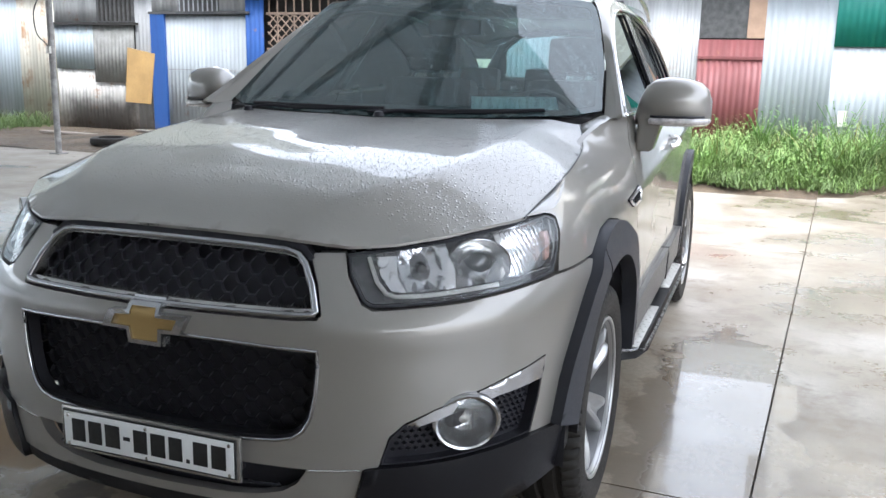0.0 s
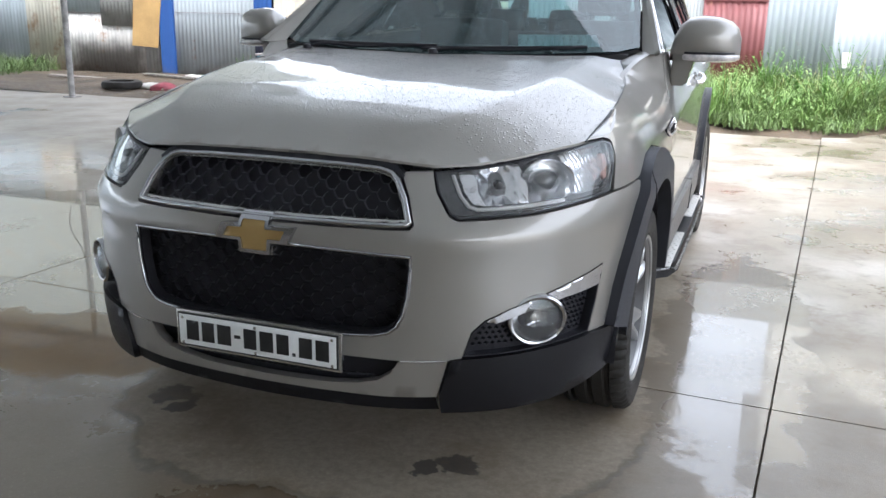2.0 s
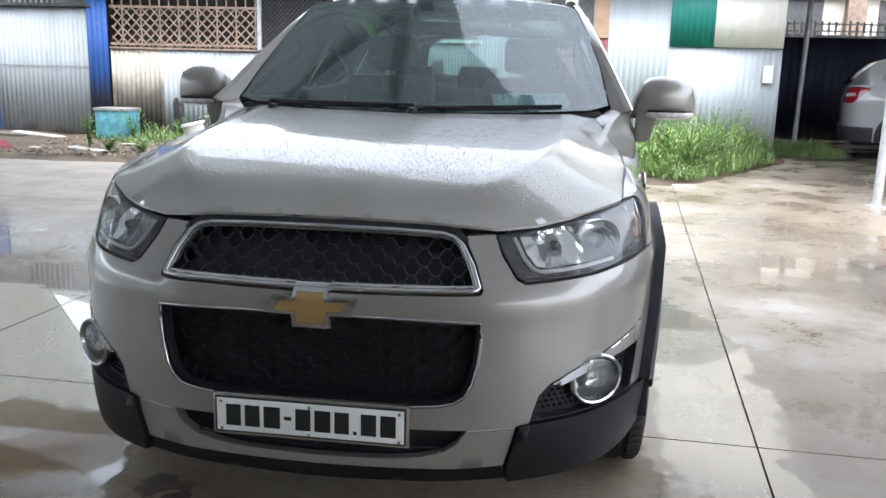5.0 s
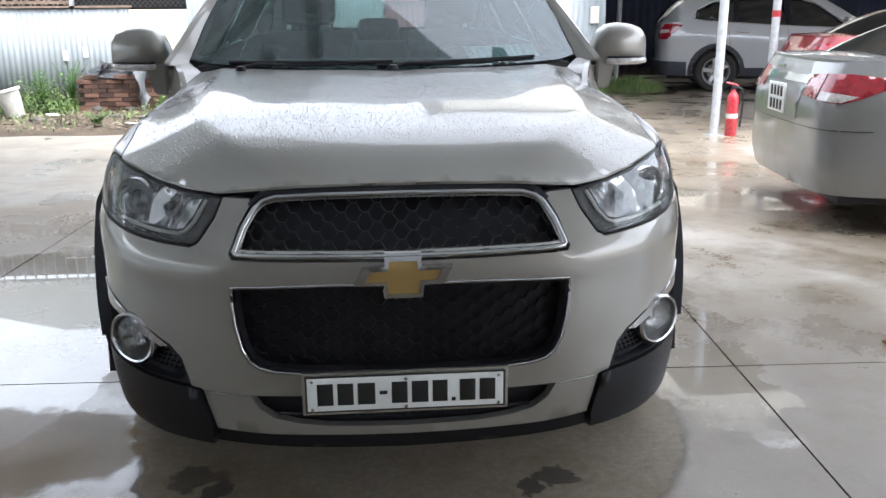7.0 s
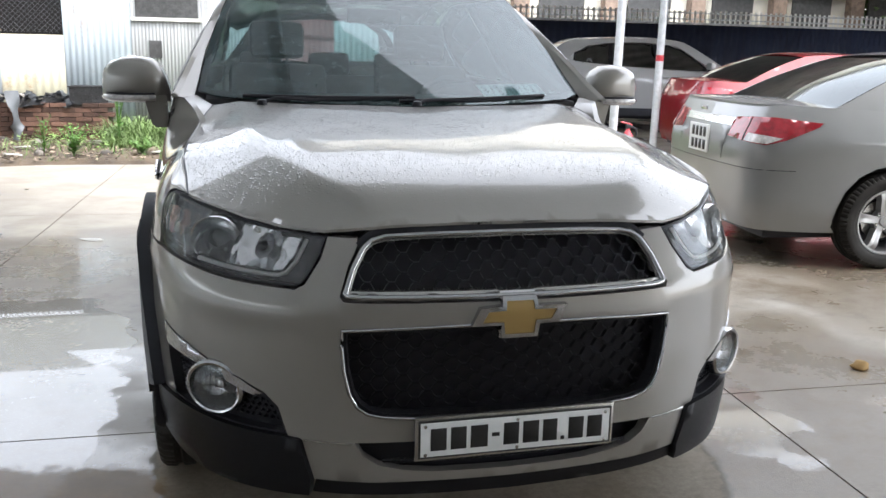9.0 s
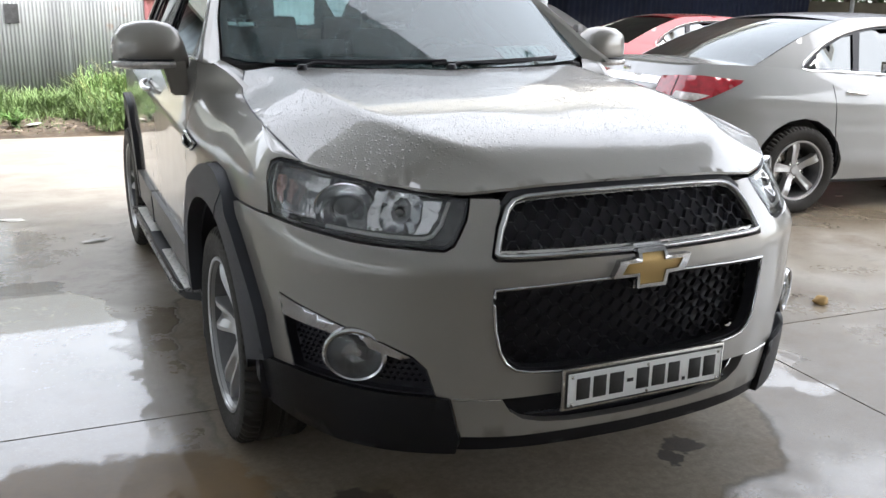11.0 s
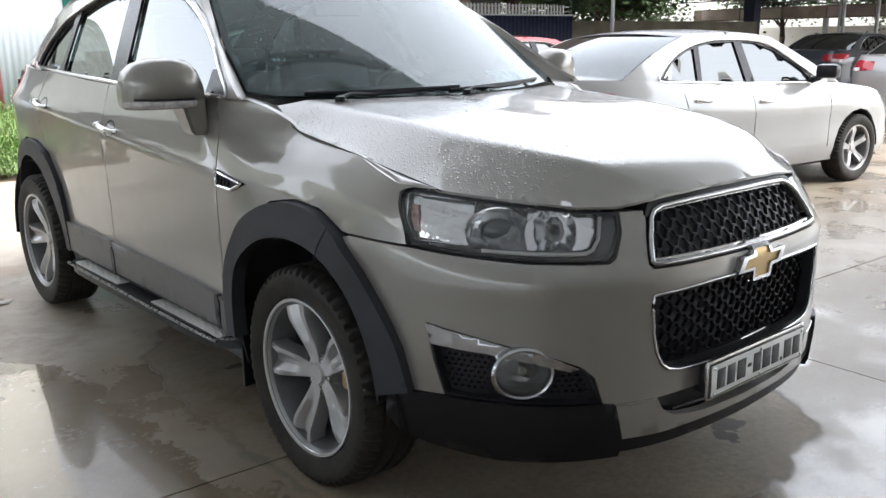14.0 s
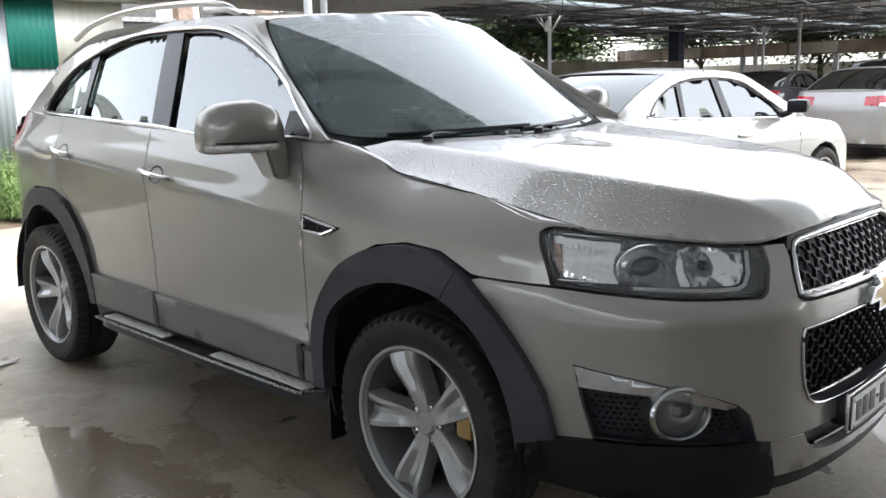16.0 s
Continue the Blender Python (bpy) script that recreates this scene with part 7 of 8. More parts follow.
def sedan_lamps(S, sy, end):
    t = sy(4.2)
    return [("tail_lamp", [(end - 0.41, 0.855), (end - 0.41, 0.985), (end - 0.60, 1.00), (end - 0.85, 1.005), (end - 1.16, 0.975), (end - 1.13, 0.95), (end - 0.92, 0.86), (end - 0.80, 0.825), (end - 0.66, 0.835)], REDLENS, 0.006),
            ("reversing_lamp", [(end - 0.62, 0.845), (end - 0.64, 0.895), (end - 0.80, 0.885), (end - 0.90, 0.872), (end - 0.80, 0.832), (end - 0.68, 0.838)], CLEARLENS, 0.010), ("lamp_gap", [(end - 0.60, 0.84), (end - 0.598, 1.0), (end - 0.606, 1.0), (end - 0.608, 0.84)], BLACK, 0.009),
            ("headlamp", [(0.42, 0.62), (0.50, 0.74), (0.85, 0.80), (1.05, 0.80), (0.98, 0.68), (0.7, 0.60)], REFLECTOR, 0.004)]


def suv_lamps(S, sy, end):
    return [("tail_lamp", [(end - 0.66, 0.90), (end - 0.60, 0.98), (end - 0.60, 1.10), (end - 0.70, 1.16), (end - 0.92, 1.17), (end - 1.12, 1.14), (end - 0.98, 1.02), (end - 0.86, 0.90)], REDLENS, 0.008), ("reversing_lamp", [(end - 0.68, 1.0), (end - 0.68, 1.06), (end - 0.88, 1.07), (end - 0.90, 1.02)], CLEARLENS, 0.012),
            ("headlamp", [(0.42, 0.72), (0.50, 0.86), (0.85, 0.90), (1.05, 0.90), (0.98, 0.78), (0.7, 0.70)], REFLECTOR, 0.004)]


SD = sedan_measures()
SD["lamps"], SD["roofmat"], SD["mirror"], SD["rearglass"] = sedan_lamps, GLOSSBLACK, GLOSSBLACK, REARDARK
# the white sedan beside the SUV: nose towards +x
base = Vector((3.65, 2.858))
fwd = Vector((math.cos(radians(-7)), math.sin(radians(-7))))
left = Vector((-fwd.y, fwd.x))
nose_pt = base + fwd * 3.615 + left * 0.86
white_at = Matrix.Translation((nose_pt.x, nose_pt.y, 0)) @ Matrix.Rotation(radians(90 - 7), 4, "Z")
sedan, SS = car("sedan", "white sedan with red tail lamps parked on wet concrete", SD, WHITE, white_at)
e = float(SS.s[-1])
panel("lid_chrome", [(-0.40, 0.925), (0.40, 0.925), (0.40, 0.975), (-0.40, 0.975)], lambda a, b, o=0.0: (a, SS(e - abs(a), b, o)[1], b), CHROME, sedan, 0.012, 0.015, 0.05)
panel("plate_recess", [(-0.36, 0.69), (0.36, 0.69), (0.40, 0.92), (-0.40, 0.92)], lambda a, b, o=0.0: (a, SS(e - abs(a), b, o)[1], b), WHITE, sedan, 0.004, 0.012, 0.05)
pl = part("number_plate", box((-0.165, 4.602, 0.705), (0.165, 4.614, 0.905), 0.003), PLATEWHITE, sedan, "square white number plate, marks as dark bars")
for zz in (0.722, 0.815):
    for k in range(4):
        part("bar", box((-0.125 + 0.066 * k, 4.6135, zz), (-0.080 + 0.066 * k, 4.6155, zz + 0.070)), INK, pl)
part("bumper_joint", tube([SS(u, 0.66, 0.001) for u in np.linspace(e - 1.0, e, 14)], 0.003, 5), BLACK, sedan)
part("bumper_joint", tube([SS(-u, 0.66, 0.001) for u in np.linspace(e - 1.0, e, 14)], 0.003, 5), BLACK, sedan)
part("lid_emblem", box((-0.05, 4.575, 1.005), (0.05, 4.592, 1.035), 0.008), CHROME, sedan)

# the red sedan behind it, and others further off
RD = sedan_measures()
RD["lamps"], RD["mirror"] = sedan_lamps, RED
red_at = Matrix.Translation((9.75, 8.0, 0)) @ Matrix.Rotation(radians(90 - 7), 4, "Z")
car("sedan", "red sedan parked behind the white one", RD, RED, red_at)

SU = dict(length=4.64, half=0.92, height=1.72, nose=0, tail=4.64, wheel=0.355, axles=(0.92, 3.63), rim=0.23, clad=True, low=0.28, boot=False, tuck=0.02, lean=0.40)
SU["shoulder"] = [(-1, 0.80), (0, 0.80), (0.25, 0.92), (0.7, 1.02), (1.2, 1.08), (1.8, 1.07), (2.8, 1.12), (3.8, 1.18), (4.64, 1.20), (6, 1.20)]
SU["roof"] = [(0, 1.6), (6, 1.6)]
SU["cab"] = [(1.15, 1.08), (1.45, 1.28), (1.92, 1.56), (2.15, 1.62), (2.7, 1.66), (3.6, 1.64), (4.1, 1.585), (4.36, 1.42), (4.56, 1.18)]
SU["corners"] = (2, 6)
SU["dlo"] = [(1.50, 1.10), (1.75, 1.28), (2.05, 1.48), (2.30, 1.55), (2.8, 1.58), (3.4, 1.56), (3.75, 1.51), (4.0, 1.38), (4.02, 1.24), (3.4, 1.18), (2.6, 1.13), (2.0, 1.10)]
SU["panes"] = [[(1.55, 1.112), (1.77, 1.27), (2.06, 1.465), (2.30, 1.535), (2.48, 1.55), (2.40, 1.125)], [(2.50, 1.135), (2.58, 1.555), (2.8, 1.565), (3.3, 1.55), (3.30, 1.185)], [(3.38, 1.195), (3.38, 1.545), (3.73, 1.495), (3.97, 1.375), (3.99, 1.255)]]
SU["doors"] = (1.40, 2.46, 3.36)
SU["lamps"] = suv_lamps
a2 = radians(-14)
f2 = Vector((math.cos(a2), math.sin(a2)))
l2 = Vector((-f2.y, f2.x))
np2 = Vector((5.95, 12.95)) + f2 * 3.63 + l2 * 0.82
car("suv", "older silver SUV with dark cladding under the carport", SU, OLD_SILVER, Matrix.Translation((np2.x, np2.y, 0)) @ Matrix.Rotation(radians(90) + a2, 4, "Z"))
# far cars to the east, tails towards the yard
WD = sedan_measures()
WD["lamps"] = sedan_lamps
car("sedan", "white sedan far off under the carport", WD, WHITE, Matrix.Translation((16.45, 4.30, 0)) @ Matrix.Rotation(radians(90 - 2), 4, "Z"))
BK = sedan_measures()
BK["lamps"] = sedan_lamps
car("sedan", "black sedan parked far off in the shade", BK, DARK, Matrix.Translation((21.5, 8.6, 0)) @ Matrix.Rotation(radians(90), 4, "Z"))
BR = dict(SU)
car("suv", "dark brown SUV parked far off in the shade", BR, BROWN, Matrix.Translation((24.5, 6.6, 0)) @ Matrix.Rotation(radians(90), 4, "Z"))


# ---- loose things along the sheds ----
def ob_box(name, label, cat, lo, hi, mat, bevel=0.004, m=None):
    return tagged(part(name, box(lo, hi, bevel, m), mat, None), label, cat)


board = bmesh.new()
pts = [(-10.16, 0.57), (-9.58, 0.54), (-9.44, 1.46), (-10.05, 1.57)]
f = [board.verts.new((x, WY - 0.06, z)) for i, (x, z) in enumerate(pts)]
bk = [board.verts.new((x, WY - 0.045, z)) for x, z in pts]
board.faces.new(f)
board.faces.new(bk[::-1])
for i in range(4):
    board.faces.new((f[i], f[(i + 1) % 4], bk[(i + 1) % 4], bk[i]))
tagged(part("cardboard_panel", board, CARDBOARD, smooth=False), "tan cardboard panel hung on the shed wall", "board")

tyre = part("old_tyre", lathe([(0.19, 0.0), (0.26, -0.005), (0.30, 0.012), (0.312, 0.055), (0.30, 0.10), (0.26, 0.118), (0.19, 0.112), (0.205, 0.055), (0.19, 0.0)], 48, pose(0, 0, 0.02)), RUBBER)
tyre.matrix_basis = pose(-8.35, 9.33, 0.03)
tagged(tyre, "old black tyre lying flat on the ground", "tyre")
rs = random.Random(4)


def lump(name, label, cat, at, size, mat, seed, n=2):
    bm = bmesh.new()
    bmesh.ops.create_icosphere(bm, subdivisions=n, radius=1)
    for v in bm.verts:
        k = 1 + 0.45 * noise.noise(v.co * 1.3 + Vector((seed * 7.1, 0, 0)))
        v.co = Vector((v.co.x * size[0] * k, v.co.y * size[1] * k, max(v.co.z, -0.5) * size[2] * k))
    ob = part(name, bm, mat)
    ob.matrix_basis = pose(*at)
    return tagged(ob, label, cat)


lump("red_sack", "crumpled dark red sack on the ground", "bag", (-7.55, 9.35, 0.06), (0.27, 0.2, 0.10), BAG, 1)
lump("pale_rag", "crumpled pale cloth on the ground", "cloth", (-7.95, 9.55, 0.07), (0.25, 0.15, 0.07), POTWHITE, 2)

# teal bin in the soot corner
bin_ = thing("metal_bin", "battered teal metal bin against the wall", "bin", at=pose(-6.85, 11.55, 0.04))
bb = bmesh.new()
boxed(bb, (-0.29, -0.2, 0), (0.29, 0.2, 0.48), 0.015)
sharpen(bb)
part("body", bb, TEALBIN, bin_)
part("rim", box((-0.31, -0.22, 0.46), (0.31, 0.22, 0.50), 0.008), RUSTPOST, bin_)
st = thing("wooden_stump", "charred wooden stump by the wall", "stump", at=pose(-5.75, 11.5, 0.03))
part("wood", lathe([(0.10, 0), (0.085, 0.2), (0.08, 0.42), (0.09, 0.62), (0.05, 0.70), (0.0, 0.71)], 12, None, lambda i, j: 0.012 * math.sin(i * 2.3 + j)), BLACKBAG, st)
pot = thing("bucket", "pale dented bucket on the verge", "bucket", at=pose(-4.92, 10.40, 0.04, 3, -14, 0))
part("body", lathe([(0.0, 0.02), (0.115, 0.0), (0.12, 0.02), (0.158, 0.37), (0.168, 0.38), (0.16, 0.39), (0.15, 0.36), (0.112, 0.04), (0, 0.04)], 28), POTWHITE, pot)
part("rim", lathe([(0.158, 0.355), (0.182, 0.365), (0.182, 0.395), (0.155, 0.402)], 28), PICKET, pot)

# brick stack with sheeting on it
stack = thing("brick_stack", "low stack of red bricks under black sheeting", "bricks", at=pose(0, 0, 0))
bmesh_brick = finish(box((0, 0, 0), (0.205, 0.10, 0.058), 0.004), BRICK, False)
for row in range(8):
    for k in range(10):
        if row == 7 and k % 3 == 1:
            continue
        o = new("brick", bmesh_brick)
        o.parent = stack
        o.matrix_basis = pose(-4.28 + 0.212 * k + (0.1 if row % 2 else 0) + rs.uniform(-0.006, 0.006), 11.02 + rs.uniform(-0.012, 0.012), 0.05 + 0.064 * row, 0, 0, rs.uniform(-1.5, 1.5))
part("infill", box((-4.27, 11.08, 0.03), (-2.10, 11.5, 0.53), 0.01), MORTAR, stack, smooth=False)
crate = thing("plastic_crate", "black plastic crate full of scrap on the bricks", "crate", at=pose(-2.42, 11.22, 0.535, 0, 0, 6))
for nm, lo, hi in (("base", (-0.24, -0.16, 0), (0.24, 0.16, 0.02)), ("front_panel", (-0.25, -0.17, 0), (0.25, -0.15, 0.25)), ("back_panel", (-0.25, 0.15, 0), (0.25, 0.17, 0.25)), ("side_panel", (-0.25, -0.15, 0), (-0.23, 0.15, 0.25)), ("side_panel", (0.23, -0.15, 0), (0.25, 0.15, 0.25))):
    part(nm, box(lo, hi, 0.004), BLACKBAG, crate, smooth=False)
for k in range(6):
    part("rib", box((-0.21 + 0.08 * k, -0.178, 0.01), (-0.195 + 0.08 * k, -0.169, 0.23)), BLACKBAG, crate, smooth=False)
part("rim", box((-0.27, -0.19, 0.235), (0.27, -0.165, 0.255), 0.004), BLACKBAG, crate, smooth=False)


def bent_sheet(label, at, wide, deep, mat, seed):
    """A crumpled flat scrap of sheeting."""
    rnd, bm, grid = random.Random(seed), bmesh.new(), []
    for i in range(7):
        row = []
        for j in range(6):
            u, v = i / 6 - 0.5, j / 5 - 0.5
            h = 0.10 * noise.noise((u * 2.4 + seed, v * 2.4, 0.3)) + 0.03 * noise.noise((u * 7, v * 7, seed))
            row.append(bm.verts.new((u * wide * (1 + 0.3 * rnd.uniform(-1, 1) * abs(v)), v * deep + 0.02 * rnd.uniform(-1, 1), h)))
        grid.append(row)
    for p, q in zip(grid, grid[1:]):
        for j in range(5):
            bm.faces.new((p[j], p[j + 1], q[j + 1], q[j]))
    bmesh.ops.solidify(bm, geom=bm.faces[:], thickness=0.006)
    ob = part("sheeting", bm, mat, None, smooth=False)
    ob.matrix_basis = at
    return tagged(ob, label, "sheeting")


GREYSCRAP = plain("grey_scrap", (0.10, 0.11, 0.12), 0.5, var=0.4, scale=8)
bent_sheet("crumpled black plastic sheeting on the bricks", pose(-3.05, 11.20, 0.60, 12, -8, 10), 0.6, 0.42, BLACKBAG, 3)
bent_sheet("bent grey plastic scrap on the bricks", pose(-3.80, 11.18, 0.60, 20, 14, -15), 0.55, 0.40, GREYSCRAP, 5)
bent_sheet("torn pale sheeting on the bricks", pose(-3.45, 11.25, 0.62, -14, 10, 30), 0.40, 0.30, LITTER, 8)
scr = random.Random(77)
for i in range(9):
    sx_ = -3.95 + 0.17 * i + scr.uniform(-0.05, 0.05)
    bent_sheet("torn roofing felt scrap on the bricks", pose(sx_, 11.16 + scr.uniform(-0.08, 0.1), 0.625 + scr.uniform(-0.01, 0.03), scr.uniform(-30, 30), scr.uniform(-35, 35), scr.uniform(-60, 60)), scr.uniform(0.16, 0.30), scr.uniform(0.10, 0.18), (BLACKBAG, GREYSCRAP, GREYSCRAP)[i % 3], 20 + i)
bent_sheet("bent grey plastic scrap on the bricks", pose(-2.75, 11.12, 0.585, 25, 4, -30), 0.38, 0.26, GREYSCRAP, 11)
fl = tube(spline([(-3.35, 10.90, 0.72), (-3.33, 10.86, 0.55), (-3.30, 10.85, 0.25), (-3.32, 10.83, 0.07)], 5), 0.09, 8, flat=0.2)
tagged(part("rubber_flap", fl, plain("grey_flap", (0.12, 0.13, 0.14), 0.5), None), "grey rubber flap hanging over the bricks", "flap")

# fire extinguisher by the post
ex = thing("fire_extinguisher", "red fire extinguisher standing by the post", "extinguisher", at=pose(4.03, 7.56, 0))
part("cylinder", lathe([(0, 0.0), (0.060, 0.0), (0.066, 0.02), (0.066, 0.40), (0.056, 0.46), (0.026, 0.50), (0.025, 0.53), (0, 0.53)], 24), EXTRED, ex)
part("valve", box((-0.025, -0.025, 0.52), (0.025, 0.025, 0.57), 0.005), BLACK, ex)
part("lever", tube([(-0.09, 0, 0.60), (0.02, 0, 0.575), (0.05, 0, 0.56)], 0.012, 6), EXTRED, ex)
part("hose", tube(spline([(0.03, 0, 0.55), (0.11, 0, 0.50), (0.115, 0, 0.30), (0.10, 0, 0.10)], 6), 0.012, 6), BLACK, ex)
part("label", lathe([(0.0672, 0.20), (0.0675, 0.202), (0.0675, 0.25), (0.0672, 0.252)], 24), POTWHITE, ex)

# a scrap of yellowish stone on the slab, and litter
lump("stone", "small yellowish lump of stone on the slab", "stone", (2.14, 1.20, 0.016), (0.042, 0.034, 0.026), CARDBOARD, 8)
for i in range(26):
    x, y = rs.uniform(-7, -0.6), rs.uniform(8.9, 11.2)
    if i % 3:
        lump("rubble_piece", "small broken rubble on the wet earth", "rubble", (x, y, 0.07), (rs.uniform(0.05, 0.13), rs.uniform(0.05, 0.1), rs.uniform(0.03, 0.07)), RUBBLE, i + 10, 1)
    else:
        ob_box("litter", "scrap of pale litter on the earth", "litter", (-0.09, -0.06, 0), (0.09, 0.06, 0.015), LITTER, 0.003, pose(x, y, 0.075, rs.uniform(-9, 9), rs.uniform(-9, 9), rs.uniform(0, 180)))
for x, y, a in ((-1.12, 3.80, 20), (-1.60, 4.55, -30)):
    sc = bmesh.new()
    r_ = random.Random(int(a) + 90)
    ring_pts = [sc.verts.new((0.10 * math.cos(t) * r_.uniform(0.6, 1.2), 0.035 * math.sin(t) * r_.uniform(0.6, 1.3), r_.uniform(0.001, 0.012))) for t in np.linspace(0, 2 * math.pi, 11, endpoint=False)]
    mid_ = sc.verts.new((0, 0, 0.016))
    for i in range(11):
        sc.faces.new((ring_pts[i], ring_pts[(i + 1) % 11], mid_))
    scrap = part("paper_scrap", sc, LITTER, None)
    scrap.matrix_basis = pose(x, y, 0.001, 0, 0, a)
    tagged(scrap, "wet scrap of white paper on the concrete", "paper", "paper scraps")
chips, rc = bmesh.new(), random.Random(12)
for i in range(1500):
    x, y = rc.uniform(-7.5, 0.3), 8.75 + 2.4 * rc.random() ** 1.3
    m_ = pose(x, y, 0.055 + 0.03 * rc.random(), rc.uniform(-25, 25), rc.uniform(-25, 25), rc.uniform(0, 180))
    a, b, h = rc.uniform(0.012, 0.05), rc.uniform(0.010, 0.022), rc.uniform(0.004, 0.012)
    q = [chips.verts.new(m_ @ Vector(v)) for v in ((-a, -b, 0), (a, -b * 0.6, 0), (a * 0.8, b, 0), (-a, b * 0.7, 0), (0, 0, h))]
    for i0, i1 in ((0, 1), (1, 2), (2, 3), (3, 0)):
        chips.faces.new((q[i0], q[i1], q[4]))
tagged(part("rubble_chips", chips, CHIPS, None, smooth=False), "brown wood chips and rubble strewn over the verge", "rubble", kind="stuff")
plank_at = [(-8.9, 11.25, 0.09, 8), (-8.2, 11.4, 0.07, -12), (-5.4, 11.3, 0.10, 5), (-10.4, 10.6, 0.06, 20), (-6.0, 9.4, 0.06, -15)]
for x, y, z, a in plank_at:
    ob_box("scrap_board", "weathered scrap board lying on the earth", "board", (-0.5, -0.08, 0), (0.5, 0.08, 0.03), RUBBLE if a > 0 else LITTER, 0.004, pose(x, y, z - 0.02, 2, 3, a))


# ---- plants ----
def blades(name, label, spots, mat, seed):
    """Many bent grass blades at (x, y, height, base z)."""
    r = random.Random(seed)
    V, F = [], []
    for x, y, h, z in spots:
        a, w, lean = r.uniform(0, 6.283), r.uniform(0.003, 0.008), r.uniform(0.3, 1.2) * h
        dx, dy = math.cos(a), math.sin(a)
        k = len(V)
        for t in (0, 0.45, 0.8):
            cx, cy, cz = x + dx * lean * t * t, y + dy * lean * t * t, z + h * t * (1 - 0.18 * t)
            ww = w * (1 - 0.55 * t)
            V += [(cx - dy * ww, cy + dx * ww, cz), (cx + dy * ww, cy - dx * ww, cz)]
        V.append((x + dx * lean, y + dy * lean, z + h * 0.84))
        F += [(k, k + 1, k + 3, k + 2), (k + 2, k + 3, k + 5, k + 4), (k + 4, k + 5, k + 6)]
    me = bpy.data.meshes.new(name)
    me.from_pydata(V, [], F)
    me.materials.append(mat)
    for p in me.polygons:
        p.use_smooth = True
    return tagged(new(name, me), label, "grass", kind="stuff")


rg_ = random.Random(11)
def meadow(n, x0, x1, y0, y1, h0, h1, front):
    out = []
    while len(out) < n:
        x, y = rg_.uniform(x0, x1), rg_.uniform(y0, y1)
        d = noise.noise((x * 1.1, y * 1.1, 2.0))
        if y < front(x) + 0.30 * noise.noise((x * 2.3, 0, 9)) + 0.12 * noise.noise((x * 9, 3, 9)) or d < -0.42:
            continue
        edge = sm(0, 0.7, y - front(x))
        out.append((x, y, (h0 + (h1 - h0) * rg_.random()) * (0.45 + 0.55 * edge) * (0.8 + 0.5 * d), 0.03))
    return out


fr = lambda x: 8.85 + 0.10 * x if x < 2.2 else 9.1 + (x - 2.2) * 1.75
def tufts(n, x0, x1, y0, y1, h0, h1, front, spread=0.16, seed=3):
    """Blade spots gathered in drooping tufts of uneven height."""
    r, out = random.Random(seed), []
    for x, y, h, z in meadow(n, x0, x1, y0, y1, h0, h1, front):
        for k in range(40):
            a, q = r.uniform(0, 6.283), spread * math.sqrt(r.random())
            lift = r.uniform(0, 0.45) * h
            out.append((x + q * math.cos(a), y + q * math.sin(a), h * r.uniform(0.35, 1.0) - lift * 0.5, z + lift))
    return out


def leafage(name, label, spots, mat, seed, per=16):
    """Bushy weeds: small tilted leaves round each spot (x, y, height, base z)."""
    r = random.Random(seed)
    V, F = [], []
    for x, y, h, z in spots:
        for _ in range(per):
            a, q, t = r.uniform(0, 6.283), 0.11 * math.sqrt(r.random()), r.uniform(0.25, 1.0)
            c = Vector((x + q * math.cos(a), y + q * math.sin(a), z + h * t))
            d = Vector((math.cos(a), math.sin(a), r.uniform(-0.5, 0.7))).normalized() * r.uniform(0.025, 0.055)
            s = Vector((-d.y, d.x, r.uniform(-0.3, 0.3) * d.length)) * 0.28
            k = len(V)
            V += [tuple(c), tuple(c + d * 0.5 + s), tuple(c + d), tuple(c + d * 0.5 - s)]
            F.append((k, k + 1, k + 2, k + 3))
    me = bpy.data.meshes.new(name)
    me.from_pydata(V, [], F)
    me.materials.append(mat)
    return tagged(new(name, me), label, "weeds", kind="stuff")


leafage("leafy_weeds", "bushy light green weeds in the tall grass", meadow(700, -0.75, 3.5, 8.85, 11.7, 0.35, 0.85, fr), GRASSPALE, 21)
leafage("leafy_weeds", "low dark green weeds at the front of the verge", meadow(500, -0.75, 3.5, 8.8, 10.5, 0.12, 0.40, fr), GRASS, 22)
leafage("leafy_weeds", "bushy green weeds beside the brick stack", meadow(150, -5.2, -4.0, 10.5, 11.7, 0.20, 0.58, lambda x: 10.5), GRASS, 23)
leafage("leafy_weeds", "thin yellow-green weeds before the bricks", meadow(60, -3.2, -2.0, 9.6, 10.9, 0.15, 0.40, lambda x: 9.6), GRASSPALE, 24)
blades("tall_grass", "tall green grass along the shed wall", tufts(1250, -0.75, 3.5, 8.8, 11.75, 0.25, 0.64, fr, seed=1), GRASS, 1)
blades("tall_grass", "paler yellow-green grass among the tall grass", tufts(330, -0.75, 3.5, 8.9, 11.75, 0.35, 0.80, fr, seed=2), GRASSPALE, 8)
blades("tall_grass", "dry straw stems among the green grass", meadow(420, -0.75, 3.55, 9.2, 11.8, 0.6, 1.0, fr), GRASSDRY, 2)
blades("grass_clump", "green grass behind the brick stack", tufts(200, -2.1, -0.7, 10.0, 11.7, 0.22, 0.55, lambda x: 9.95, seed=4), GRASS, 3)
blades("grass_clump", "thin grass at the foot of the wall", tufts(90, -6.3, -4.3, 10.6, 11.7, 0.15, 0.4, lambda x: 10.5, seed=5), GRASS, 4)
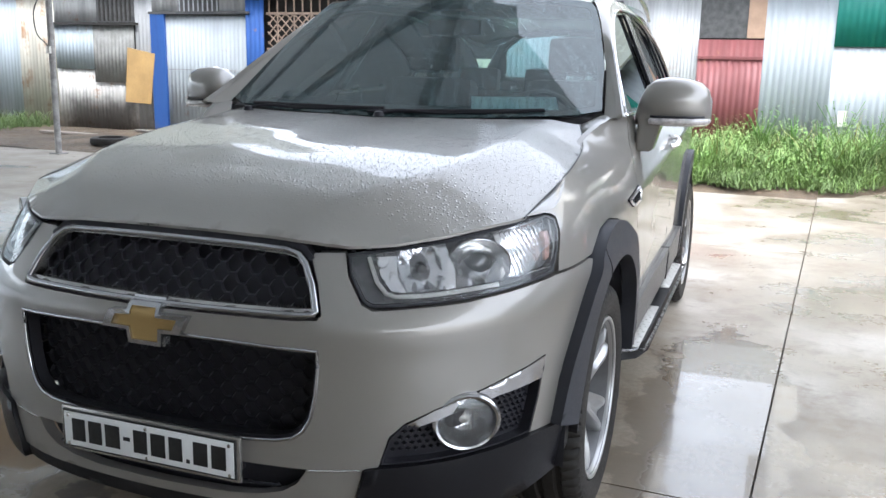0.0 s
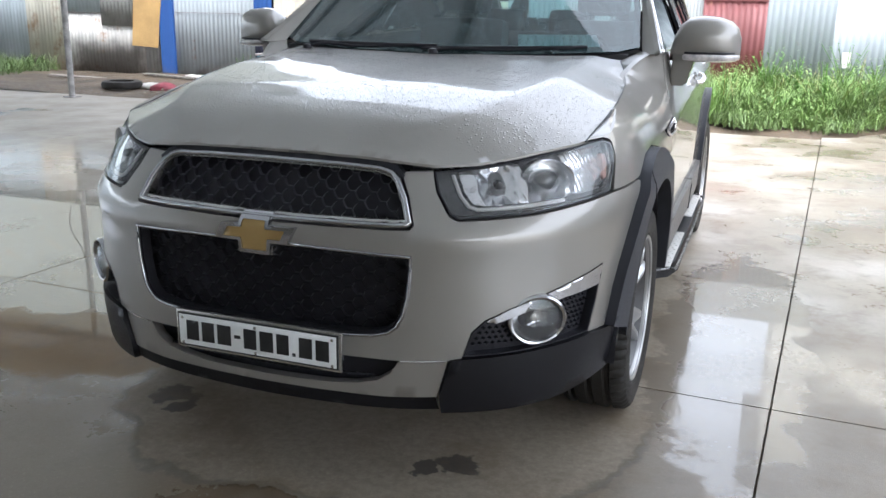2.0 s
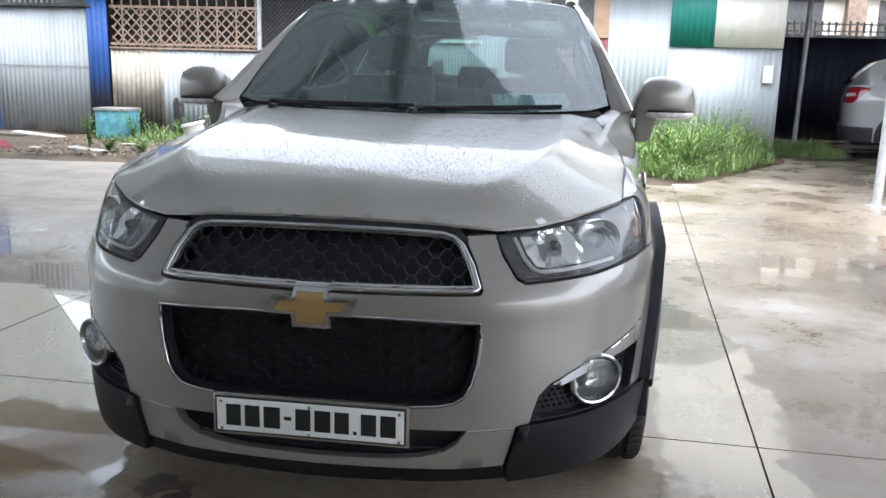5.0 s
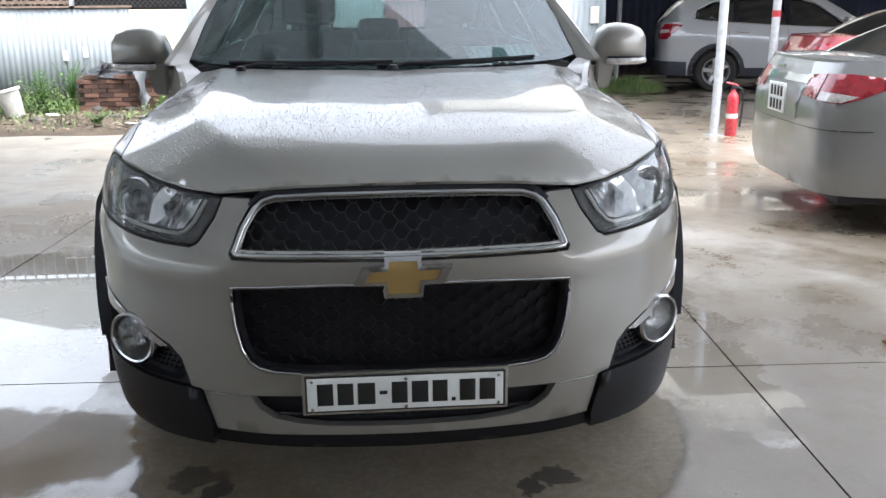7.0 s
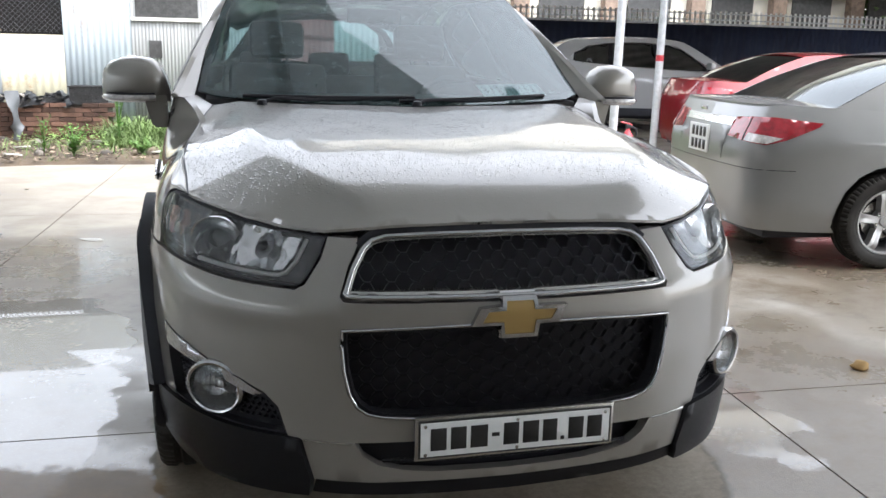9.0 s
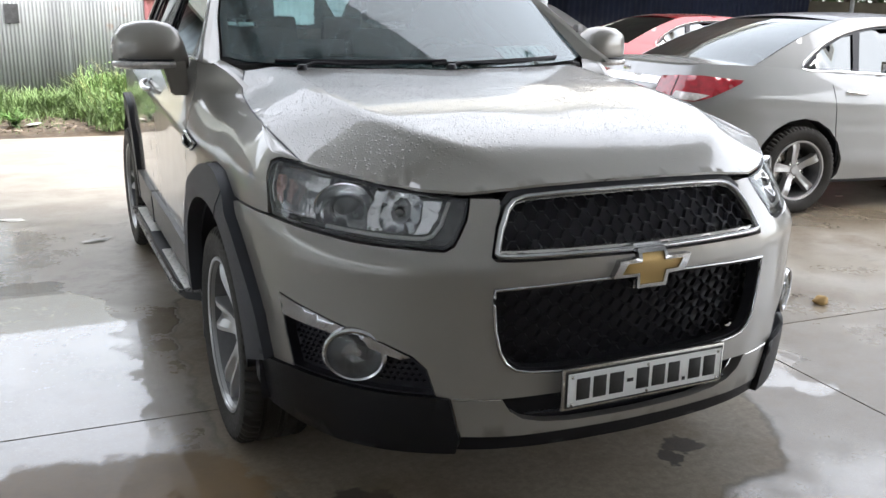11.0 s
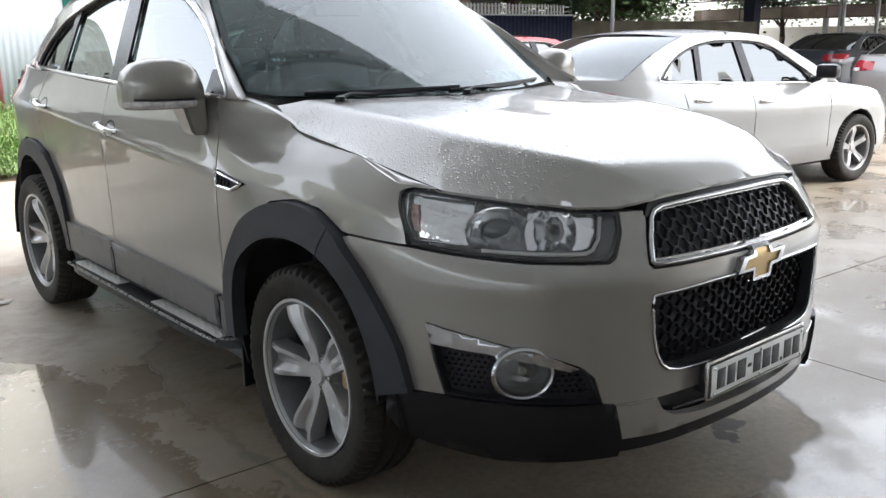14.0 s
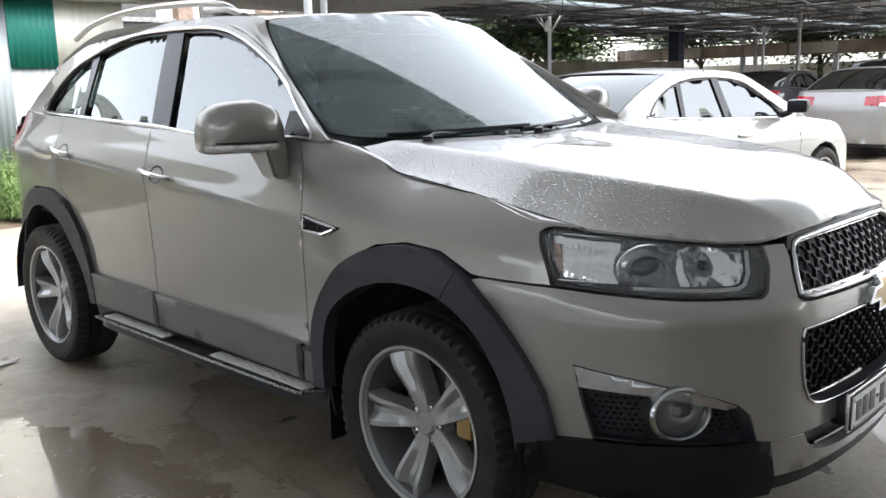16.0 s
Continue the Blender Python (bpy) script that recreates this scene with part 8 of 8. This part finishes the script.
blades("grass_clump", "grass tuft by the carport post", tufts(90, 3.75, 4.9, 12.6, 14.3, 0.15, 0.35, lambda x: 12.5, seed=6), GRASS, 5)
blades("grass_clump", "grass patch at the west end of the verge", tufts(90, -13.8, -11.6, 9.6, 11.6, 0.2, 0.5, lambda x: 9.7, seed=7), GRASS, 6)
blades("grass_clump", "low weeds on the wet earth", meadow(900, -6.2, -1.0, 8.8, 10.5, 0.05, 0.22, lambda x: 8.8), GRASS, 7)


def weed(at, h, n, seed, label="leafy green weed on the verge", spread=0.22):
    """A leafy plant: stems with pairs of leaves."""
    r = random.Random(seed)
    p = thing("weed", label, "plant", "weeds", at=pose(*at))
    stems, leaves = bmesh.new(), bmesh.new()
    for i in range(n):
        a, out = r.uniform(0, 6.283), r.uniform(0.2, 1) * spread
        hh = h * r.uniform(0.6, 1)
        line = [(math.cos(a) * out * t * t, math.sin(a) * out * t * t, hh * t) for t in (0, 0.35, 0.7, 1)]
        tube(line, 0.004, 4, stems)
        for k in range(9):
            t = 0.2 + 0.8 * k / 8
            base = Vector((math.cos(a) * out * t * t, math.sin(a) * out * t * t, hh * t))
            b = r.uniform(0, 6.283)
            d = Vector((math.cos(b), math.sin(b), r.uniform(-0.2, 0.6)))
            s = d.cross(Vector((0, 0, 1))).normalized()
            L = r.uniform(0.05, 0.11) * (1.2 - 0.5 * t)
            v = [leaves.verts.new(base + q) for q in (Vector(), d * L * 0.5 + s * L * 0.25, d * L, d * L * 0.5 - s * L * 0.25)]
            leaves.faces.new(v)
    tagged(part("stem", stems, LEAF, p), kind="stuff")
    tagged(part("foliage", leaves, LEAF, p), kind="stuff")
    return p


for i, (x, y, h, n, sp) in enumerate(((-6.15, 9.45, 0.62, 12, 0.14), (-5.75, 9.25, 0.28, 16, 0.3), (-5.3, 9.35, 0.25, 14, 0.35), (-4.75, 11.0, 0.65, 16, 0.3), (-4.45, 11.3, 0.75, 14, 0.3), (-6.4, 11.2, 0.45, 12, 0.3), (-5.6, 11.2, 0.4, 10, 0.25), (-2.35, 9.05, 0.38, 18, 0.2), (-2.75, 9.5, 0.5, 8, 0.12), (-1.6, 9.3, 0.2, 12, 0.25), (-3.5, 9.2, 0.18, 10, 0.2), (-12.6, 10.3, 0.6, 22, 0.45), (-13.2, 10.7, 0.65, 20, 0.45), (1.9, 9.9, 0.75, 14, 0.3), (2.6, 10.9, 0.9, 12, 0.3), (0.7, 10.2, 0.8, 10, 0.25), (-0.2, 9.4, 0.5, 12, 0.3), (-1.95, 10.2, 1.0, 8, 0.15), (1.2, 11.2, 0.85, 18, 0.35), (1.6, 10.6, 0.8, 18, 0.4), (2.2, 11.4, 0.95, 20, 0.4), (2.4, 10.2, 0.6, 16, 0.35), (2.9, 11.3, 0.8, 18, 0.4), (0.2, 11.0, 0.75, 16, 0.4), (0.4, 9.5, 0.4, 14, 0.35), (1.3, 9.5, 0.4, 14, 0.4), (-0.4, 10.4, 0.6, 16, 0.4))):
    weed((x, y, 0.05), h, n, 50 + i, spread=sp)


def tree(at, h, r, seed, trunk=0.16):
    """A tapered trunk with limbs and a ragged crown of small leaf clumps."""
    q = random.Random(seed)
    t = thing("tree", "leafy green tree beyond the yard", "tree", "far trees", at=pose(*at))
    tb = bmesh.new()
    tube([(0, 0, 0), (0.06, 0, h * 0.3), (0.0, 0.08, h * 0.6), (0, 0, h * 0.8)], trunk, 8, tb)
    tips = []
    for i in range(9):
        a = q.uniform(0, 6.283)
        e = Vector((math.cos(a) * r * q.uniform(0.4, 0.9), math.sin(a) * r * q.uniform(0.4, 0.9), h * q.uniform(0.55, 0.95)))
        tube([(0, 0, h * q.uniform(0.35, 0.6)), tuple(e * 0.55 + Vector((0, 0, h * 0.3))), tuple(e)], 0.05, 5, tb)
        tips.append(e)
    part("trunk", tb, BARK, t)
    V, F = [], []
    for i in range(2600):
        c = q.choice(tips) + Vector((q.gauss(0, 1), q.gauss(0, 1), q.gauss(0, 0.8))) * r * 0.27
        d = Vector((q.uniform(-1, 1), q.uniform(-1, 1), q.uniform(-0.6, 0.6))).normalized()
        s = d.orthogonal().normalized() * q.uniform(0.05, 0.11)
        L = q.uniform(0.16, 0.3)
        k = len(V)
        V += [tuple(c), tuple(c + d * L * 0.5 + s), tuple(c + d * L), tuple(c + d * L * 0.5 - s)]
        F.append((k, k + 1, k + 2, k + 3))
    me = bpy.data.meshes.new("crown")
    me.from_pydata(V, [], F)
    me.materials.append(FARLEAF)
    o = new("crown", me)
    o.parent = t
    return t


for i, (x, y, h, r) in enumerate(((19.8, 20.5, 4.6, 2.2), (23.0, 21.0, 4.4, 2.4), (26.5, 22.5, 4.6, 2.6), (31, 25, 4.6, 2.8), (36, 28, 4.8, 2.8), (44, 24, 4.6, 3.0), (44.5, 17.5, 4.4, 2.6), (45, 11, 4.8, 3.0), (52, 17, 5.5, 3.2), (54, 9, 6, 3.2), (53, 25, 6.0, 3.4), (52, 2, 5.5, 3))):
    tree((x, y, -0.03), h, r, 80 + i)

# ---- concrete slabs, joints left open between them ----
rot = radians(-3.6)
cr, sr = math.cos(rot), math.sin(rot)
NX, NY = 3.6, 4.4
for i in range(-7, 9):
    for j in range(-6, 3):
        # slab corners in the yard's own axes, about the joint crossing at (1.372, 1.05)
        a0, a1, b0, b1 = i * NX + 0.004, (i + 1) * NX - 0.004, j * NY + 0.004, (j + 1) * NY - 0.004
        if j == 1:
            b1 = 7.55
        if j == 2:
            if i < 0:
                continue
            b0, b1 = 7.558, 16.0
        bm = bmesh.new()
        cs = [(a0, b0), (a1, b0), (a1, b1), (a0, b1)]
        w = [(1.372 + a * cr - b * sr * 1.0, 1.05 + a * sr * 0.6 + b * cr) for a, b in cs]
        hi = [bm.verts.new((x, y, 0.0)) for x, y in w]
        lo = [bm.verts.new((x, y, -0.12)) for x, y in w]
        bm.faces.new(hi)
        for k in range(4):
            bm.faces.new((hi[k], hi[(k + 1) % 4], lo[(k + 1) % 4], lo[k]))
        part("slab", bm, CONCRETE, pavement, smooth=False)
